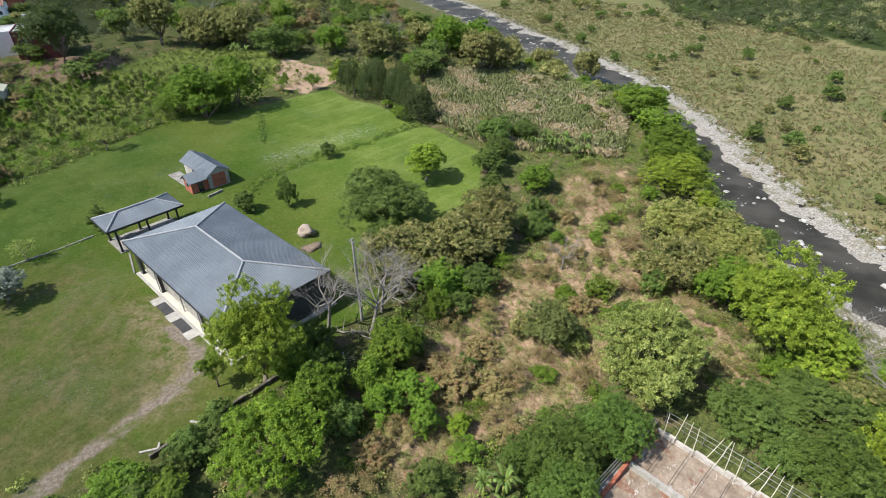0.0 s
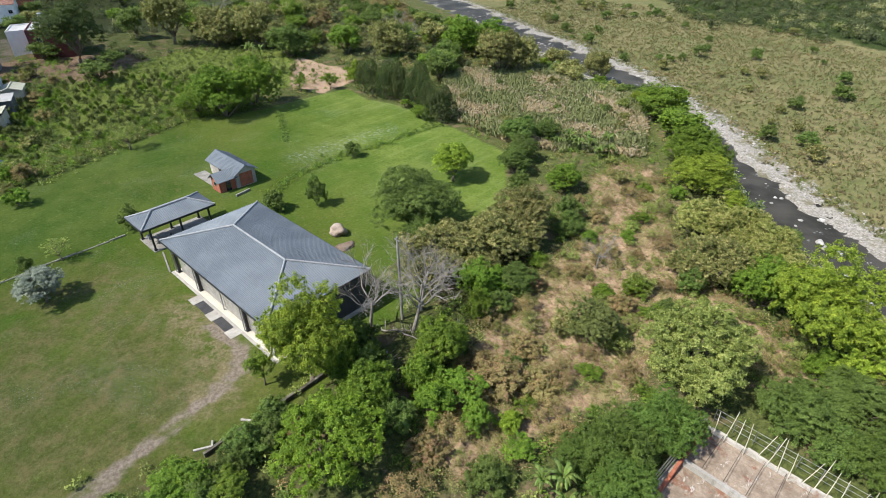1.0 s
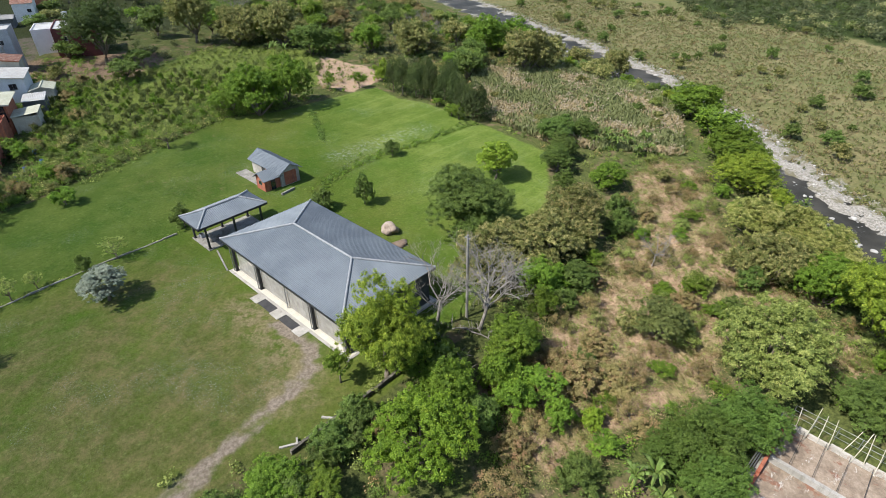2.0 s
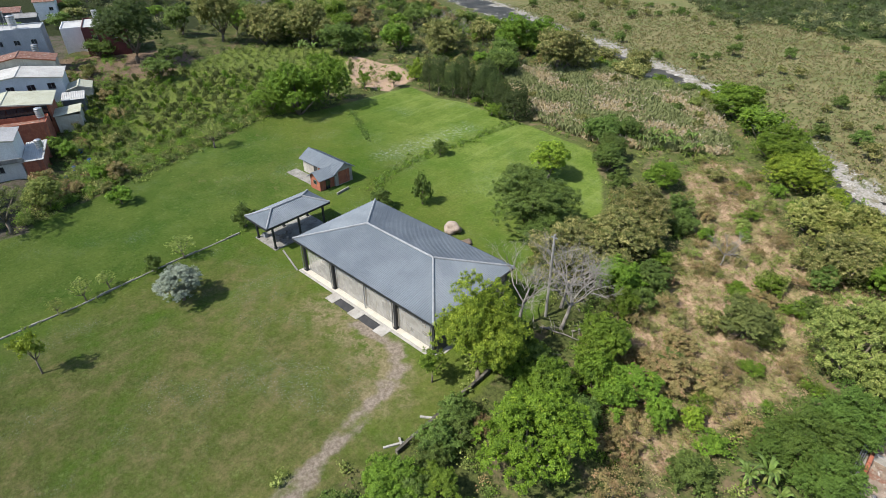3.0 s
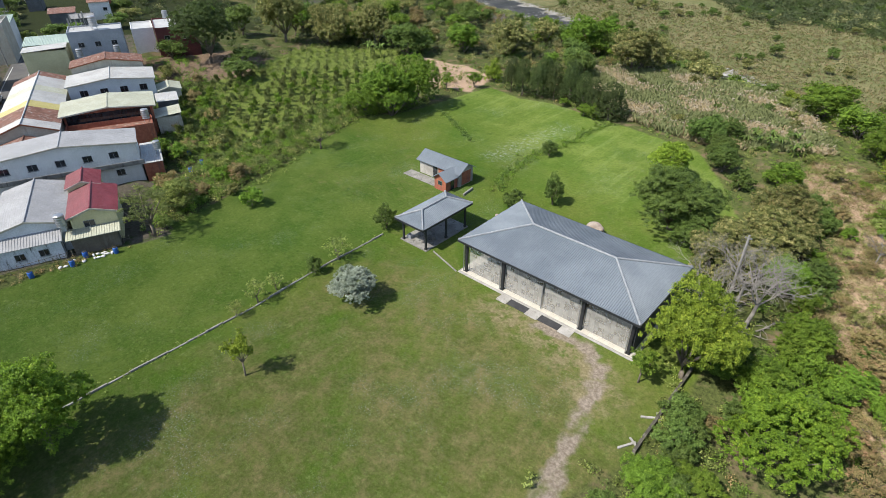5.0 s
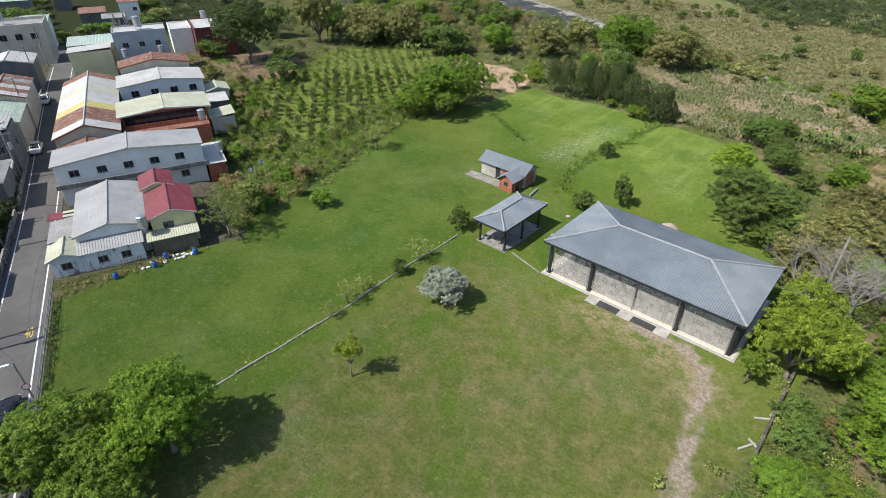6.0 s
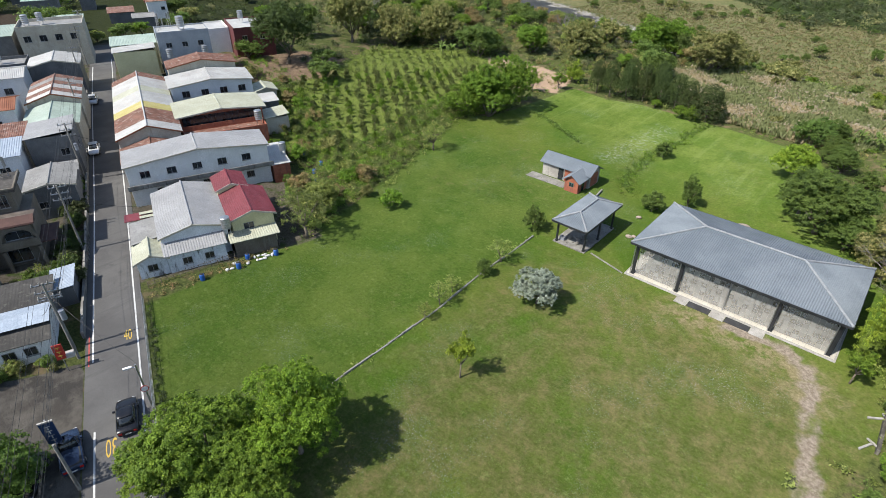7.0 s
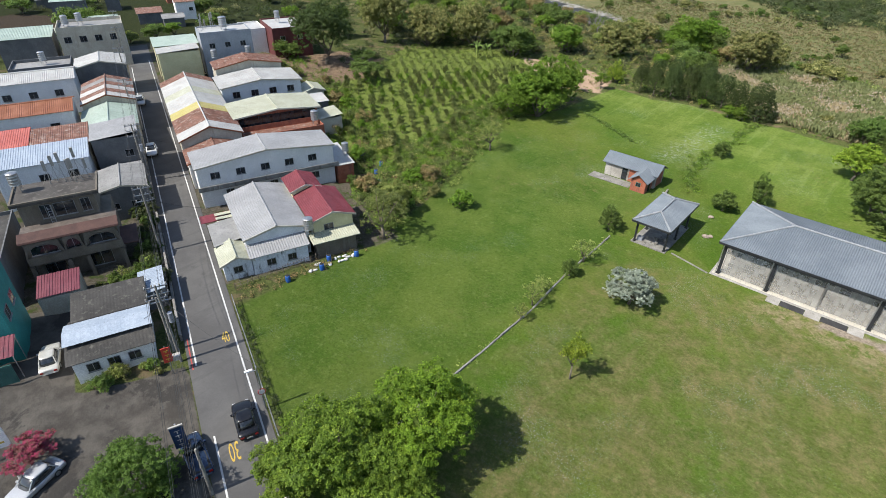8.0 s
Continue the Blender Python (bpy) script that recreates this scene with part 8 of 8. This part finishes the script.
        part("tail_light", h, LAMP_RED, t)
    q = Build()
    q.box(-0.26, 0.26, -L - 0.014, -L - 0.003, belt * 0.45, belt * 0.45 + 0.13)
    part("plate", q, WHITE_LINE, t, "plain pale plate")
    if pickup:
        q = Build()
        q.box(-W * 0.82, W * 0.82, -L + 0.12, rear - 0.05, belt + 0.002, belt + 0.02)
        part("bed", q, TYRE, t, "dark open load bed")
    if doors_open:
        for y in (0.35, -0.75):
            q = Build()
            q.hexa([(W, y, 0.4), (W + 0.06, y + 0.03, 0.4), (W + 0.8, y - 0.3, 0.4), (W + 0.76, y - 0.36, 0.4)], [(W, y, 1.0), (W + 0.06, y + 0.03, 1.0), (W + 0.8, y - 0.3, 1.0), (W + 0.76, y - 0.36, 1.0)])
            part("door", q, coat, t, "open door")
    return t


BLACK_COAT = paint("black_car_paint", (0.012, 0.012, 0.014))
SILVER_COAT = paint("silver_car_paint", (0.42, 0.43, 0.44), 0.3)
PEARL_COAT = paint("pearl_car_paint", (0.5, 0.49, 0.44), 0.3)
WHITE_COAT = paint("white_car_paint", (0.62, 0.63, 0.64), 0.3)
NAVY_COAT = paint("navy_car_paint", (0.02, 0.035, 0.07))
car(-1.25, 2.1, 0, BLACK_COAT, "black hatchback driving along the road", 4.3, 1.78, 1.5)
car(-5.6, 0.2, 8, NAVY_COAT, "dark blue pickup truck parked beside the road", 4.7, 1.8, 1.65, pickup=True)
car(-8.4, -1.0, 170, BLACK_COAT, "black car parked under a tree in the yard", 4.4)
car(-17.3, 3.6, 132, SILVER_COAT, "silver sedan with open doors parked in the yard", 4.5, 1.75, 1.45, doors_open=True)
car(-16.8, 18.4, 0, PEARL_COAT, "pearl white sedan parked beside an old house", 4.4)
car(-3.9, 67.6, 178, WHITE_COAT, "white car parked at the roadside", 4.2)
car(-3.9, 93.0, 178, SILVER_COAT, "silver car parked at the roadside", 4.2)
car(-7.0, 128.0, 178, BLACK_COAT, "dark car parked at the roadside", 4.2)

# ---- garden strip: fence, barrels, bags ----
fence = thing("garden_fence", base_pose(0, 0), "rickety brown plank and wire fence of a garden strip", "fence")
for i in range(24):
    u = i / 23
    w, s = 1.6 + 17 * u, 22.6 + 2.6 * u + 0.3 * math.sin(i * 2.2)
    b = Build()
    b.rod((w, s, -0.2), (w + rng.uniform(-0.1, 0.1), s + rng.uniform(-0.1, 0.1), rng.uniform(0.7, 1.2)), 0.035)
    part("post", b, BARK, fence)
for z in (0.35, 0.75):
    b = Build()
    b.tube([(1.6, 22.6, z), (10, 23.9, z + 0.05), (18.6, 25.2, z)], 0.025, 5)
    part("rail", b, BARK, fence)
BLUE_PLASTIC = plain("blue_plastic", (0.02, 0.09, 0.32), (0.03, 0.12, 0.4), 1.0, 9.0, 0.45)
for w, s in ((7.6, 21.2), (12.0, 21.7), (16.9, 22.6), (13.4, 23.2), (27.5, 40), (28.4, 44), (29.0, 52), (30.5, 47)):
    t = thing("barrel", base_pose(w, s), "blue plastic barrel standing in the garden strip", "barrel", "blue barrels")
    b = Build()
    b.tube([(0, 0, 0), (0, 0, 0.1), (0, 0, 0.45), (0, 0, 0.8), (0, 0, 0.9)], [0.27, 0.3, 0.32, 0.3, 0.26], 14)
    part("body", b, BLUE_PLASTIC, t, "", True)
    b = Build()
    b.tube([(0, 0, 0.901), (0, 0, 0.93)], 0.24, 14)
    part("lid", b, STEEL, t)
for k in range(16):
    w, s = rng.uniform(10.5, 17.5), 0
    s = 22.3 + (w - 10) * 0.12 + rng.uniform(-0.6, 0.5)
    b = Build()
    b.lump((0, 0, 0.1), (rng.uniform(0.15, 0.4), rng.uniform(0.12, 0.3), 0.16), k, 0.5)
    solid("rubbish_bag", b, WHITE_LINE, "crumpled white sack lying in the garden strip", "sack", base_pose(w, s), "sacks in the garden strip", smooth=True)
weeds_along("garden_weeds", [[V(2, 20.5), V(14, 22.4)], [V(2, 21.5), V(18, 24)]], 0.5, 0.45, "rust", "dry weeds on the garden strip", 71, 0.6)

# planting along the house fronts
rng = random.Random(15)
for k in range(30):
    side = rng.random()
    if side < 0.45:
        w, s = rng.uniform(-16, -7.5), rng.uniform(11.8, 13.6) + 0.0
    elif side < 0.75:
        w, s = rng.uniform(-13, -6.5), rng.uniform(28.5, 32.5)
    else:
        w, s = rng.uniform(-7.2, -5.8), rng.uniform(36, 54)
    x, y = V(w, s)
    tree(rng.choice(("deep", "olive", "deep", "pale")), rng.choice(("bush", "bush_b", "scrub")), x, y, rng.uniform(0.5, 1.1), 0.8, "bush", "garden bushes by the houses", "small green garden bush beside a house wall")
for k in range(46):
    w, s = rng.uniform(23, 36), rng.uniform(26, 100)
    if 23 < w < 27 and 56 < s < 73:
        continue
    x, y = V(w, s)
    tree(rng.choice(("deep", "olive", "bright", "pale", "rust")), rng.choice(("bush", "bush_b", "scrub")), x, y, rng.uniform(0.8, 2.2), 0.65, "bush", "bushes behind the houses", "unkempt green bush behind the houses")
for k in range(44):
    w, s = rng.uniform(-7.6, -5.5), rng.uniform(26, 57)
    if k > 32:
        w, s = rng.uniform(22.4, 26.0), rng.uniform(38, 56)
    x, y = V(w, s)
    tree(rng.choice(("cone", "deep", "wood")), rng.choice(("bush", "bush_b")), x, y, rng.uniform(0.7, 1.4), 0.75, "bush", "dark bushes between the houses", "dark green bush crowded between house and road")
for i in range(29):
    a = 16 + i * 2.9
    if abs(a - 45) < 2:
        continue
    b = Build()
    b.box(-0.12, 0.12, 0, 2.86, -0.4, 0.9 + 0.15 * math.sin(i * 1.7))
    solid("street_wall", b, OLD_CONCRETE, "low weathered wall between road and houses", "low wall", base_pose(-5.05, a), kind="structure")
